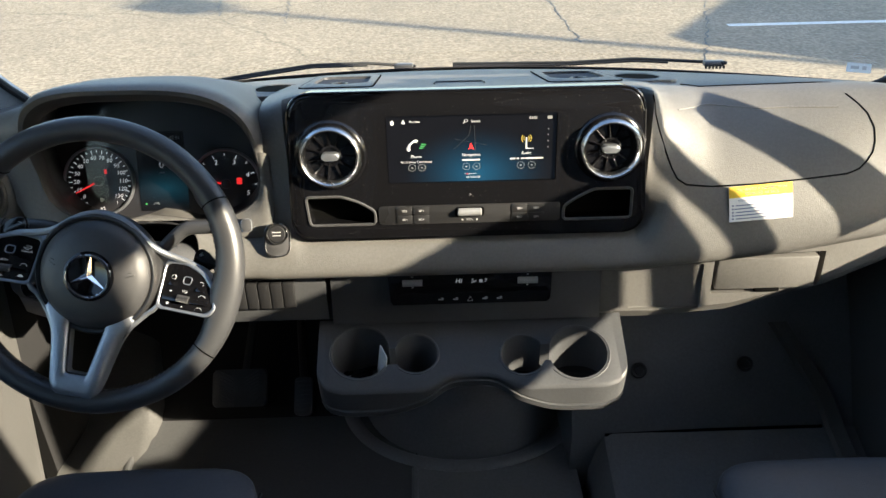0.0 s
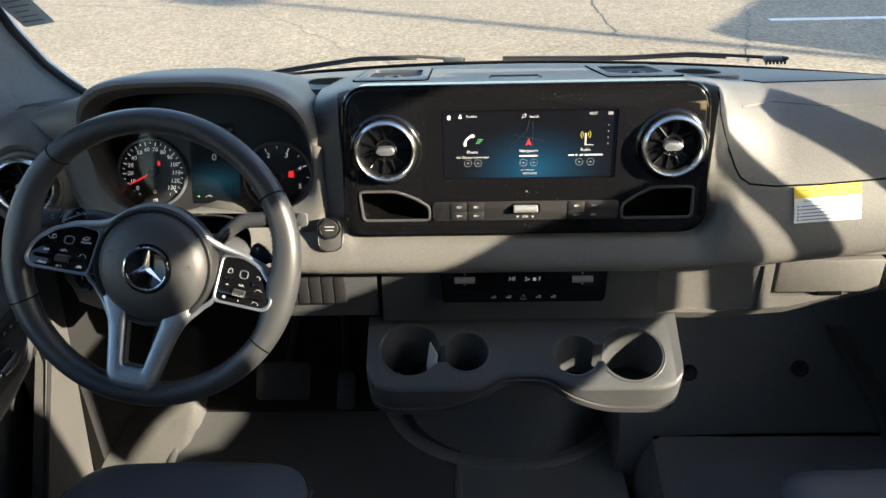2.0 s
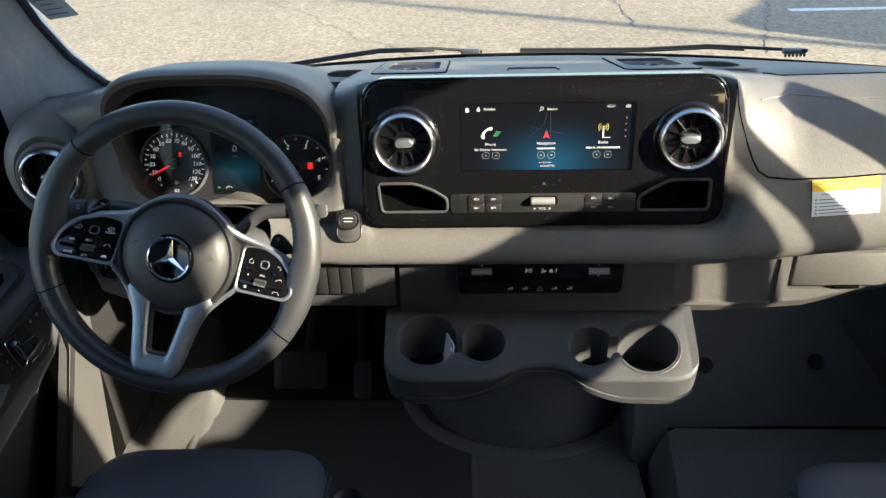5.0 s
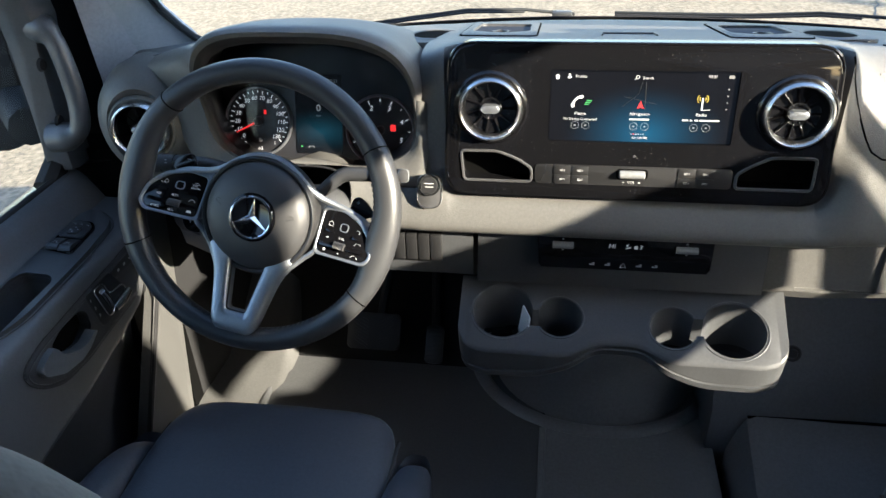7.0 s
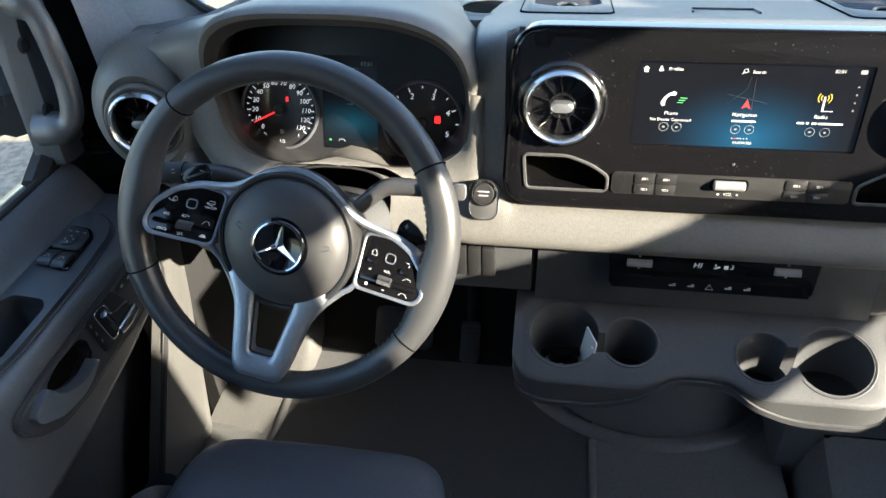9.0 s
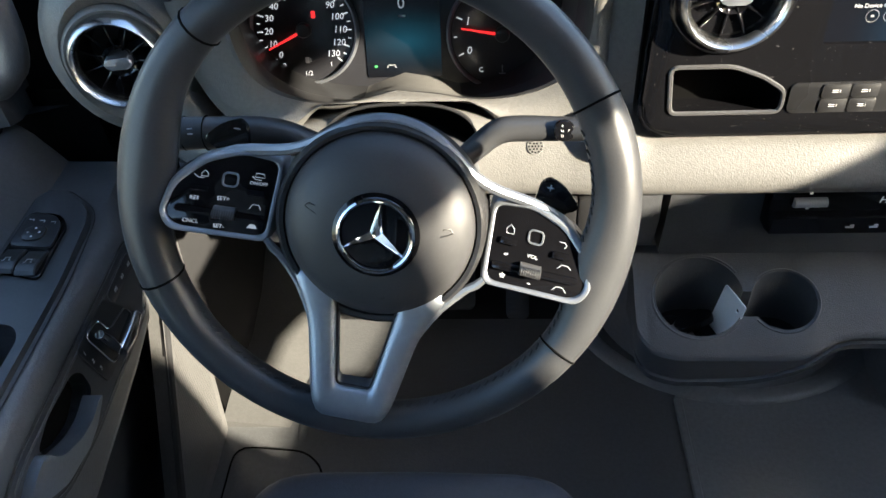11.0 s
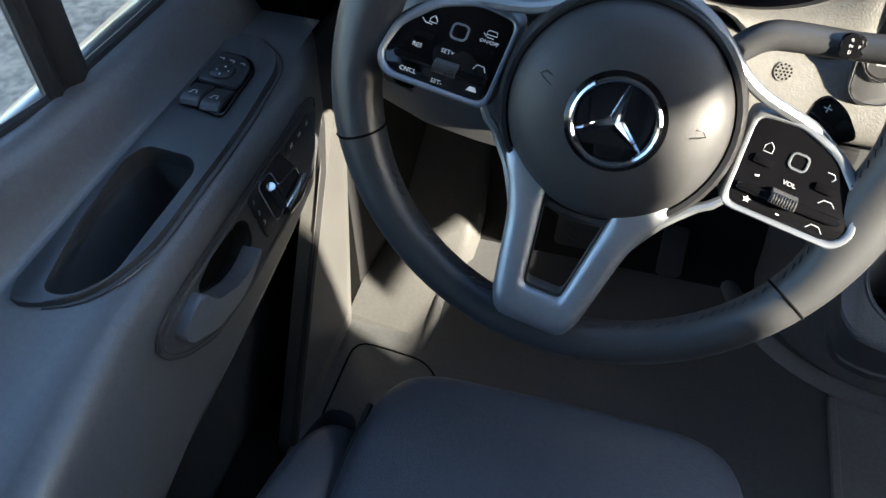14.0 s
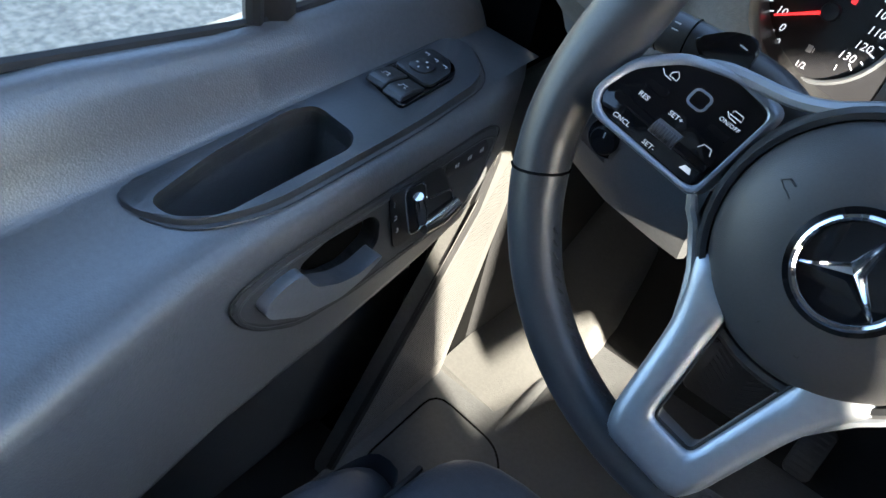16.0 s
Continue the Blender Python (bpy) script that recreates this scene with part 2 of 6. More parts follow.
def part(name, bm, mat, parent=None, label="", local=False, smooth=40, facing=None):
    """Links a bmesh as one mesh object, under a thing or under a part."""
    m = WORLD.get(parent.name, Matrix()) if parent else Matrix()
    if parent and not local:
        bm.transform(m.inverted())
    bmesh.ops.recalc_face_normals(bm, faces=bm.faces)
    if facing:
        bm.normal_update()
        bad = [f for f in bm.faces if f.normal.dot((m.inverted() @ Vector(facing)) - f.calc_center_median()) < 0]
        bmesh.ops.reverse_faces(bm, faces=bad)
    me = bpy.data.meshes.new(name)
    bm.to_mesh(me)
    bm.free()
    ob = new(name, me)
    finish(ob, mat, smooth)
    if parent:
        ob.parent = parent
        WORLD[ob.name] = m
    if label:
        tagged(ob, label)
    return ob


def plane(origin, e=0.0, turn=0.0, yaw=0.0):
    """Local x right, y up in the plane, z towards the cab; e: degrees that it faces upwards; turn: about its normal."""
    z = Vector((0, -math.cos(radians(e)), math.sin(radians(e))))
    x = Vector((1, 0, 0))
    y = z.cross(x)
    m = Matrix((x, y, z)).transposed().to_4x4()
    return Matrix.Translation(origin) @ pose(0, 0, 0, 0, 0, yaw) @ m @ pose(0, 0, 0, 0, 0, turn)


def box(x0, x1, y0, y1, z0, z1, bev=0.0, seg=2, m=None):
    bm = bmesh.new()
    bmesh.ops.create_cube(bm, size=1)
    for v in bm.verts:
        v.co = Vector((x0 + (v.co.x + 0.5) * (x1 - x0), y0 + (v.co.y + 0.5) * (y1 - y0), z0 + (v.co.z + 0.5) * (z1 - z0)))
    if bev:
        bmesh.ops.bevel(bm, geom=bm.edges[:], offset=bev, segments=seg, affect="EDGES", profile=0.5)
    if m:
        bm.transform(m)
    return bm


def rrect(cx, cy, w, h, r, n=5):
    pts = []
    for k, (sx, sy) in enumerate(((1, 1), (-1, 1), (-1, -1), (1, -1))):
        for i in range(n + 1):
            a = radians(90 * k + 90 * i / n)
            pts.append((cx + sx * (w / 2 - r) + r * math.cos(a), cy + sy * (h / 2 - r) + r * math.sin(a)))
    return pts


def ring_pts(cx, cy, rx, ry=None, n=40, power=2.0):
    ry = ry or rx
    out = []
    for i in range(n):
        a = 2 * math.pi * i / n
        c, s = math.cos(a), math.sin(a)
        out.append((cx + rx * math.copysign(abs(c) ** (2 / power), c), cy + ry * math.copysign(abs(s) ** (2 / power), s)))
    return out


def rounded(pts, r, n=4):
    """Rounds the corners of an outline."""
    out = []
    for i, p in enumerate(pts):
        a, p, b = Vector(pts[i - 1]), Vector(p), Vector(pts[(i + 1) % len(pts)])
        d = min(r, (a - p).length * 0.45, (b - p).length * 0.45)
        p0, p1 = p + (a - p).normalized() * d, p + (b - p).normalized() * d
        for k in range(n + 1):
            t = k / n
            out.append(tuple((1 - t) ** 2 * p0 + 2 * t * (1 - t) * p + t * t * p1))
    return out


def prism(pts, w0, w1, bev=0.0, m=None, axis="z", seg=2):
    """An outline drawn out from w0 to w1 along the axis; bev rounds the edges of the face at w1."""
    bm = bmesh.new()
    put = {"z": lambda u, v, w: (u, v, w), "y": lambda u, v, w: (u, w, v), "x": lambda u, v, w: (w, u, v)}[axis]
    lo = [bm.verts.new(put(u, v, w0)) for u, v in pts]
    hi = [bm.verts.new(put(u, v, w1)) for u, v in pts]
    bm.faces.new(lo[::-1])
    top = bm.faces.new(hi)
    n = len(pts)
    for i in range(n):
        bm.faces.new((lo[i], lo[(i + 1) % n], hi[(i + 1) % n], hi[i]))
    if bev:
        bmesh.ops.bevel(bm, geom=list(top.edges), offset=bev, segments=seg, affect="EDGES", profile=0.5)
    if m:
        bm.transform(m)
    return bm


def loft(rings, closed=True, cap=True, m=None, wrap=False):
    bm = bmesh.new()
    rows = [[bm.verts.new(p) for p in r] for r in rings]
    n = len(rows[0])
    pairs = list(zip(rows, rows[1:])) + ([(rows[-1], rows[0])] if wrap else [])
    for a, b in pairs:
        for i in range(n if closed else n - 1):
            j = (i + 1) % n
            bm.faces.new((a[i], a[j], b[j], b[i]))
    if cap and closed and not wrap:
        bm.faces.new(rows[0][::-1])
        bm.faces.new(rows[-1])
    if m:
        bm.transform(m)
    return bm


def tube(path, radius, n=10, closed=False, m=None, flat=1.0):
    path = [Vector(p) for p in path]
    rad = radius if isinstance(radius, (list, tuple)) else [radius] * len(path)
    rings = []
    up = None
    for i, p in enumerate(path):
        a = path[i - 1] if (i or closed) else p
        b = path[(i + 1) % len(path)] if (i < len(path) - 1 or closed) else p
        t = (b - a).normalized()
        if up is None:
            up = Vector((0, 0, 1)) if abs(t.z) < 0.9 else Vector((0, 1, 0))
        s = t.cross(up).normalized()
        up = s.cross(t).normalized()
        rings.append([p + rad[i] * (math.cos(2 * math.pi * k / n) * s + flat * math.sin(2 * math.pi * k / n) * up) for k in range(n)])
    return loft(rings, True, not closed, m, wrap=closed)


def lathe(profile, n=40, m=None, cap=False):
    """profile of (radius, height) about local z."""
    rings = [[(r * math.cos(2 * math.pi * k / n), r * math.sin(2 * math.pi * k / n), h) for k in range(n)] for r, h in profile]
    return loft(rings, True, cap, m)


def join(*bms):
    out = bmesh.new()
    for b in bms:
        me = bpy.data.meshes.new("tmp")
        b.to_mesh(me)
        b.free()
        out.from_mesh(me)
        bpy.data.meshes.remove(me)
    return out


def solid(bm, name="tmp"):
    bmesh.ops.recalc_face_normals(bm, faces=bm.faces)
    me = bpy.data.meshes.new(name)
    bm.to_mesh(me)
    bm.free()
    return new(name, me)


def carve(bm, *cutters, union=False):
    """The mesh less its cutters."""
    ob = solid(bm)
    tools = []
    for c in cutters:
        t = solid(c)
        md = ob.modifiers.new("cut", "BOOLEAN")
        md.operation, md.object, md.solver = "UNION" if union else "DIFFERENCE", t, "EXACT"
        tools.append(t)
    dg = bpy.context.evaluated_depsgraph_get()
    dg.update()
    me = bpy.data.meshes.new_from_object(ob.evaluated_get(dg))
    out = bmesh.new()
    out.from_mesh(me)
    bpy.data.meshes.remove(me)
    for o in [ob] + tools:
        d = o.data
        bpy.data.objects.remove(o)
        bpy.data.meshes.remove(d)
    return out


def text(body, size, m, depth=0.0002, align="CENTER", shear=0.0):
    cu = bpy.data.curves.new("t", "FONT")
    cu.body, cu.size, cu.align_x, cu.align_y, cu.extrude = body, size, align, "CENTER", depth
    cu.resolution_u, cu.shear = 2, shear
    ob = new("t", cu)
    dg = bpy.context.evaluated_depsgraph_get()
    dg.update()
    me = bpy.data.meshes.new_from_object(ob.evaluated_get(dg))
    bm = bmesh.new()
    bm.from_mesh(me)
    bpy.data.meshes.remove(me)
    bpy.data.objects.remove(ob)
    bpy.data.curves.remove(cu)
    bm.transform(m)
    return bm


def bar(u, v, w, h, z=0.0, m=None, turn=0.0):
    return box(-w / 2, w / 2, -h / 2, h / 2, 0, 0.0004, m=(m or Matrix()) @ pose(u, v, z, 0, 0, turn))


def grid(f, nu, nv, thick=0.0, m=None):
    """A sheet f(u, v) over the unit square; thick: drawn out against its normal."""
    bm = bmesh.new()
    vs = [[bm.verts.new(f(i / nu, j / nv)) for j in range(nv + 1)] for i in range(nu + 1)]
    for i in range(nu):
        for j in range(nv):
            bm.faces.new((vs[i][j], vs[i + 1][j], vs[i + 1][j + 1], vs[i][j + 1]))
    if thick:
        bmesh.ops.recalc_face_normals(bm, faces=bm.faces)
        bmesh.ops.solidify(bm, geom=bm.faces[:], thickness=thick)
    if m:
        bm.transform(m)
    return bm


def interp(x, xs, ys):
    return float(np.interp(x, xs, ys))

# ---- ground and lot ----
GZ = -0.70
ground = part("ground", grid(lambda u, v: ((u - 0.5) * 1200, (v - 0.5) * 1200, GZ), 8, 8), LOT)
tagged(ground, "sunlit pale worn concrete parking lot", "ground", kind="structure")
for k, (x, y, w, d) in enumerate(((7.2, 8.17, 8.0, 0.1), (-9.0, 12.6, 8.0, 0.1))):
    ln = part("parking_line", box(x - w / 2, x + w / 2, y - d / 2, y + d / 2, GZ + 0.001, GZ + 0.006), LINEPAINT)
    tagged(ln, "faded white painted parking line on concrete", "parking line", kind="structure")


def street_lamp(x, y, h):
    t = thing("street_lamp", Matrix.Translation((x, y, GZ)), "tall grey metal street lamp beside the lot", "street lamp")
    d = Vector((-SUN.x, -SUN.y, 0)).normalized()
    part("pole", tube([(x, y, GZ), (x, y, GZ + h * 0.5), (x, y, GZ + h)], [0.11, 0.09, 0.07], 12), SATIN, t)
    a = Vector((x, y, GZ + h))
    part("arm", tube([a, a + d * 0.6], 0.05, 8), SATIN, t)
    part("lamp_head", tube([a + d * 0.5, a + d * 0.7, a + d * 1.5, a + d * 1.7], [0.06, 0.42, 0.42, 0.12], 12, flat=0.35), SATIN, t)
    part("base_plate", box(x - 0.25, x + 0.25, y - 0.25, y + 0.25, GZ, GZ + 0.05, 0.01), SATIN, t)


K = 1 / math.tan(radians(SUN_EL)) / math.hypot(SUN.x, SUN.y)
street_lamp(-2.2 + SUN.x * K * 8, 9.5 + SUN.y * K * 8, 8.0)


def parked_van(x, y, turn):
    """A plain box van standing on the lot; its tail corner at x, y."""
    m = Matrix.Translation((x, y, GZ)) @ pose(0, 0, 0, 0, 0, turn)
    t = thing("parked_van", m, "plain white van parked on the lot", "van")
    side = rounded([(0, 0.35), (5.2, 0.35), (5.2, 1.1), (4.3, 1.4), (3.7, 2.5), (0.15, 2.5), (0.0, 2.2)], 0.3)
    part("body", prism(side, -1.9, 0, 0.12, axis="y", m=m), PAPER, t)
    for wx in (0.9, 4.2):
        for wy in (-1.8, -0.1):
            part("wheel", lathe([(0.0, -0.1), (0.33, -0.1), (0.35, 0), (0.33, 0.1), (0.0, 0.1)], 24, m @ Matrix.Translation((wx, wy, 0.35)) @ pose(0, 0, 0, 90, 0, 0)), RUBBER, t)


parked_van(2.25 + 0.9 * 2.5 * 2.6, 7.45 - 0.44 * 2.5 * 2.6, 56)
_rc = random.Random(4)
for x0, y0, x1, y1, w in ((1.50, 12.0, 1.50, 7.6, 0.012), (3.75, 10.6, 2.45, 6.6, 0.010), (-1.9, 10.9, -1.65, 8.8, 0.008), (-2.9, 11.0, -2.5, 9.3, 0.008)):
    cr, n = bmesh.new(), 40
    prev = None
    for k in range(n + 1):
        px = x0 + (x1 - x0) * k / n + _rc.gauss(0, 0.018)
        py = y0 + (y1 - y0) * k / n
        ww = w * _rc.uniform(0.3, 1.2)
        row = [cr.verts.new((px - ww, py, GZ + 0.002)), cr.verts.new((px + ww, py, GZ + 0.002))]
        if prev:
            cr.faces.new((prev[0], prev[1], row[1], row[0]))
        prev = row
    tagged(part("ground_crack", cr, DARKINK), "thin dark crack in the concrete lot", "crack", kind="structure")

# ---- cab shell ----
CX = 0.023


def cowl_y(x):
    return max(1.55 - 0.78 * (x - 0.02) ** 2, 0.98)


def cowl_z(x):
    """Height of the windscreen foot."""
    return 0.734 + 0.12 * min(abs(x - CX), 0.67) ** 2


def floor_cab():
    t = thing("floor", None, "black moulded rubber cab floor mat", "floor", kind="structure")
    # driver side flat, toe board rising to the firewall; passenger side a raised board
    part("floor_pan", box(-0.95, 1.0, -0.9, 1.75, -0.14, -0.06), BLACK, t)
    prof = [(-0.9, 0.0), (1.33, 0.0)]
    part("driver_mat", loft([[(x, y, z) for y, z in prof + [(1.33, -0.05), (-0.9, -0.05)]] for x in (-0.815, -0.085)]), FLOORM, t)
    toe = [(1.33, 0.0), (1.36, 0.02), (1.41, 0.09), (1.52, 0.30), (1.56, 0.5)]
    part("driver_toe_board", loft([[(x, y, z) for y, z in toe + [(1.6, 0.5), (1.6, -0.05), (1.33, -0.05)]] for x in (-0.80, -0.085)]), SHADED_CARPET, t, smooth=60)
    part("centre_mat", loft([[(x, y, z) for y, z in [(-0.9, 0.0), (1.5, 0.0), (1.5, -0.05), (-0.9, -0.05)]] for x in (-0.079, 0.25)]), LIT_MIDMAT, t)
    step = [(-0.9, 0.05), (1.0, 0.05), (1.10, 0.085), (1.137, 0.10)]
    part("passenger_mat", loft([[(x, y, z * k) for y, z in step] + [(x, 1.137, -0.05), (x, -0.9, -0.05)] for x, k in ((0.272, 0.05), (0.285, 0.6), (0.298, 0.93), (0.315, 1), (0.90, 1))]), LIT_TOEBOARD, t)
    part("passenger_toe_board", loft([[(x, y, z) for y, z in [(1.143, 0.10), (1.20, 0.205), (1.26, 0.31), (1.36, 0.46), (1.5, 0.46), (1.5, -0.05), (1.143, -0.05)]] for x in (0.235, 0.80)]), LIT_TOEBOARD, t)
    part("mat_joint", tube([(0.30, 1.139, 0.095), (0.5, 1.139, 0.1005), (0.735, 1.139, 0.1005)], 0.0035, 6), BLACK, t)
    part("seal_strip", loft([[(x - 0.020, y - 0.004, z + 0.002), (x - 0.014, y - 0.012, z + 0.008), (x + 0.014, y - 0.012, z + 0.008), (x + 0.020, y - 0.004, z + 0.002)] for x, y, z in ((0.652, 1.245, 0.284), (0.690, 1.213, 0.228), (0.718, 1.190, 0.187), (0.740, 1.171, 0.152), (0.752, 1.155, 0.122), (0.758, 1.135, 0.100), (0.76, 1.0, 0.052), (0.76, 0.7, 0.052))]), DASH, t)
    for x, y, z in ((0.37, 1.199, 0.208), (0.584, 1.203, 0.213)):
        m = plane((x, y - 0.003, z + 0.002), 30)
        part("fixing_plug", lathe([(0.0, 0.004), (0.008, 0.004), (0.009, 0.002), (0.013, 0.003), (0.0155, 0.0015), (0.016, -0.002)], 24, m), SMOOTH, t)
    part("floor_ridge", tube([(-0.684, 1.055, -0.010), (-0.685, 1.09, -0.005), (-0.686, 1.13, -0.004), (-0.689, 1.2, -0.003), (-0.690, 1.27, 0.0)], 0.011, 12, flat=0.7), FLOORM, t)
    # service flap by the door
    flap = rounded([(-0.79, 0.90), (-0.64, 0.90), (-0.642, 1.025), (-0.675, 1.056), (-0.79, 1.064)], 0.03)
    part("floor_flap", prism(flap, -0.002, 0.0012, 0.0006), FLOORM, t)
    part("flap_gap", tube([(x, y, 0.0012) for x, y in flap], 0.0016, 6, closed=True), BLACK, t)


floor_cab()
# Closing wall added behind the dash; footwell shade is put into its black.
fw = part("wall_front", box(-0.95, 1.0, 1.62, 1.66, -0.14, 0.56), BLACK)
tagged(fw, "firewall behind the dashboard, coloured black for the footwell shade", "wall", kind="structure")
rw = part("wall_rear", box(-0.98, 1.03, -1.0, -0.95, -0.14, 1.62), TRIM)
tagged(rw, "dark grey partition wall behind the seats", "wall", kind="structure")
rf = part("ceiling", loft([[(-0.98, y, z), (CX, y, z + 0.05), (1.03, y, z), (1.03, y, z + 0.08), (CX, y, z + 0.13), (-0.98, y, z + 0.08)] for y, z in ((-1.0, 1.6), (0.3, 1.56), (0.5, 1.45), (0.74, 1.36))]), HEADL)
tagged(rf, "light grey fabric headliner", "ceiling", kind="structure")
bx = part("wall_cargo", box(-0.98, 1.03, -4.2, -1.01, -0.3, 1.7, 0.05), PAINT)
tagged(bx, "dark painted van body behind the cab", "van body", kind="structure")


for s in (-1, 1):
    x = CX + s * 0.955
    sw_ = part("wall_left" if s < 0 else "wall_right", box(min(x, x + s * 0.07), max(x, x + s * 0.07), -1.0, 0.06 if s < 0 else 0.085, -0.3, 1.66, 0.01), TRIM)
    tagged(sw_, "dark grey cab side wall and door pillar", "wall", kind="structure")
    hd = part("roof_rail_left" if s < 0 else "roof_rail_right", loft([[(CX + s * 0.82, y, z0), (CX + s * 1.0, y, z0), (CX + s * 1.0, y, 1.68), (CX + s * 0.82, y, 1.62)] for y, z0 in ((0.06, 1.31), (0.4, 1.315), (0.6, 1.31), (0.7, 1.45))]), TRIM)
    tagged(hd, "dark grey roof rail trim above the door", "trim", kind="structure")


def windscreen():
    t = thing("windscreen", None, "clear curved windscreen with black border", "windscreen", kind="structure")

    def sheet(u, v):
        x = CX + (u - 0.5) * (1.52 - 0.1 * v)
        y0, z0 = cowl_y(x) + 0.02, cowl_z(x) - 0.004
        y1 = 0.66 - 0.1 * (2 * u - 1) ** 2
        return (x, y0 + (y1 - y0) * v, z0 + (1.53 - z0) * (v + 0.12 * v * (1 - v)))

    g = part("pane", grid(sheet, 24, 12), GLASS, t, facing=(0, 0.2, 0.9))
    g.visible_shadow = False

    def border(u, v):
        x, y, z = sheet(u, 0.010 * v - 0.008)
        return (x, y - 0.006, z - 0.002)
    part("black_border", grid(border, 30, 1, 0.002), RUBBER, t)


windscreen()


def a_pillar(s):
    """s: -1 driver's side, 1 passenger's."""
    t = thing("a_pillar", None, "dark grey plastic windscreen pillar trim", "pillar", kind="structure")
    rings = []
    for z in (0.60, 0.68, 0.74, 0.775, 0.80, 0.835, 0.88, 0.94, 1.0, 1.15, 1.3, 1.45, 1.56):
        xo, yo = interp(z, [0.6, 0.9, 1.5], [0.843, 0.843, 0.76]), interp(z, [0.62, 0.73, 0.88, 1.0, 1.5], [1.125, 1.13, 1.115, 1.055, 0.65])
        xe, ye = interp(z, [0.6, 0.775, 0.80, 0.835, 0.9, 1.5], [0.735, 0.735, 0.745, 0.757, 0.761, 0.70]), 1.25 - 0.80 * (z - 0.785)
        rings.append([(CX + s * a, b, z) for a, b in ((xo + 0.06, yo + 0.11), (xo + 0.006, yo + 0.05), (xo, yo), (xe + 0.012, ye - 0.012), (xe, ye), (xe + 0.01, ye + 0.03), (xo + 0.06, yo + 0.14))])
    part("pillar_trim", loft(rings), PILLAR, t)
    part("glass_edge", tube([(CX + s * (interp(z, [0.6, 0.70, 0.735, 0.755, 0.775, 0.80, 0.835, 0.9, 1.5], [0.5, 0.60, 0.665, 0.705, 0.732, 0.744, 0.756, 0.760, 0.70])), 1.247 - 0.80 * (z - 0.785), z) for z in (0.735, 0.755, 0.775, 0.80, 0.835, 0.9, 1.0, 1.2, 1.45)], 0.0065, 8), RUBBER, t)
    # Black fillers block stray outside light; their colour stands for the shaded gap.
    part("pillar_gap_filler", loft([[(CX + s * a, y + b, z) for a, b in ((0.86, 0.0), (0.97, 0.0), (0.97, 0.03), (0.86, 0.03))] for y, z in ((1.19, 0.55), (1.19, 0.73), (1.18, 0.88), (1.11, 1.0), (0.72, 1.5))]), BLACK, t)
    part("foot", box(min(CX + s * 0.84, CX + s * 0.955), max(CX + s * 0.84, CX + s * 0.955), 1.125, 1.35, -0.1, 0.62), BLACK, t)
    return t


a_pillar(-1)
a_pillar(1)


def grab_handle(s):
    t = thing("grab_handle", None, "dark grey soft plastic grab handle on the pillar", "handle")

    def at(x, y, z):
        return (CX + s * x, y, z)
    pts = [at(0.925, 1.105, 0.838), at(0.895, 1.10, 0.834), at(0.880, 1.095, 0.815), at(0.872, 1.09, 0.78), at(0.868, 1.088, 0.735), at(0.866, 1.08, 0.70), at(0.872, 1.075, 0.675), at(0.895, 1.075, 0.665), at(0.925, 1.075, 0.662)]
    dense = []
    for a, b in zip(pts, pts[1:]):
        for k in range(4):
            dense.append(Vector(a).lerp(Vector(b), k / 4))
    sm = dense + [Vector(pts[-1])]
    for _ in range(3):
        sm = [sm[0]] + [(sm[i - 1] + sm[i] * 2 + sm[i + 1]) / 4 for i in range(1, len(sm) - 1)] + [sm[-1]]
    part("grip", tube(sm, [0.021] * 5 + [0.019, 0.017] + [0.0145] * (len(sm) - 14) + [0.017, 0.019] + [0.021] * 5, 14, flat=1.15), TRIM, t)
    part("mounting_strip", loft([[at(0.915 - d, y, z), at(0.95, y - 0.01, z), at(0.95, y + w, z), at(0.908 - d, y + w, z), at(0.908 - d, y + 0.012, z)] for y, z, w, d in ((1.085, 0.60, 0.05, 0.0), (1.085, 0.63, 0.05, 0.0), (1.088, 0.70, 0.052, 0.0), (1.090, 0.80, 0.052, 0.003), (1.085, 0.85, 0.052, 0.014), (1.045, 0.92, 0.06, 0.026), (0.905, 1.07, 0.07, 0.045), (0.74, 1.2, 0.07, 0.055))]), TRIM, t)
    for y, z in ((1.094, 0.783), (1.092, 0.690)):
        part("cap", lathe([(0.0, 0.005), (0.009, 0.004), (0.011, 0.0)], 16, Matrix.Translation(at(0.9075, y - 0.012, z)) @ pose(0, 0, 0, 0, -90 * s, 0)), RUBBER, t)


grab_handle(-1)
grab_handle(1)

# ---- doors ----
DOOR_PROFILE = [(-0.935, 0.560), (-0.916, 0.590), (-0.905, 0.594), (-0.893, 0.590), (-0.882, 0.579), (-0.874, 0.566), (-0.866, 0.555), (-0.858, 0.551), (-0.79, 0.549), (-0.776, 0.5475), (-0.767, 0.543),
                (-0.762, 0.535), (-0.760, 0.52), (-0.762, 0.45), (-0.764, 0.395), (-0.768, 0.382), (-0.780, 0.374), (-0.86, 0.365), (-0.90, 0.2), (-0.90, 0.0), (-0.90, -0.1), (-0.935, -0.1)]


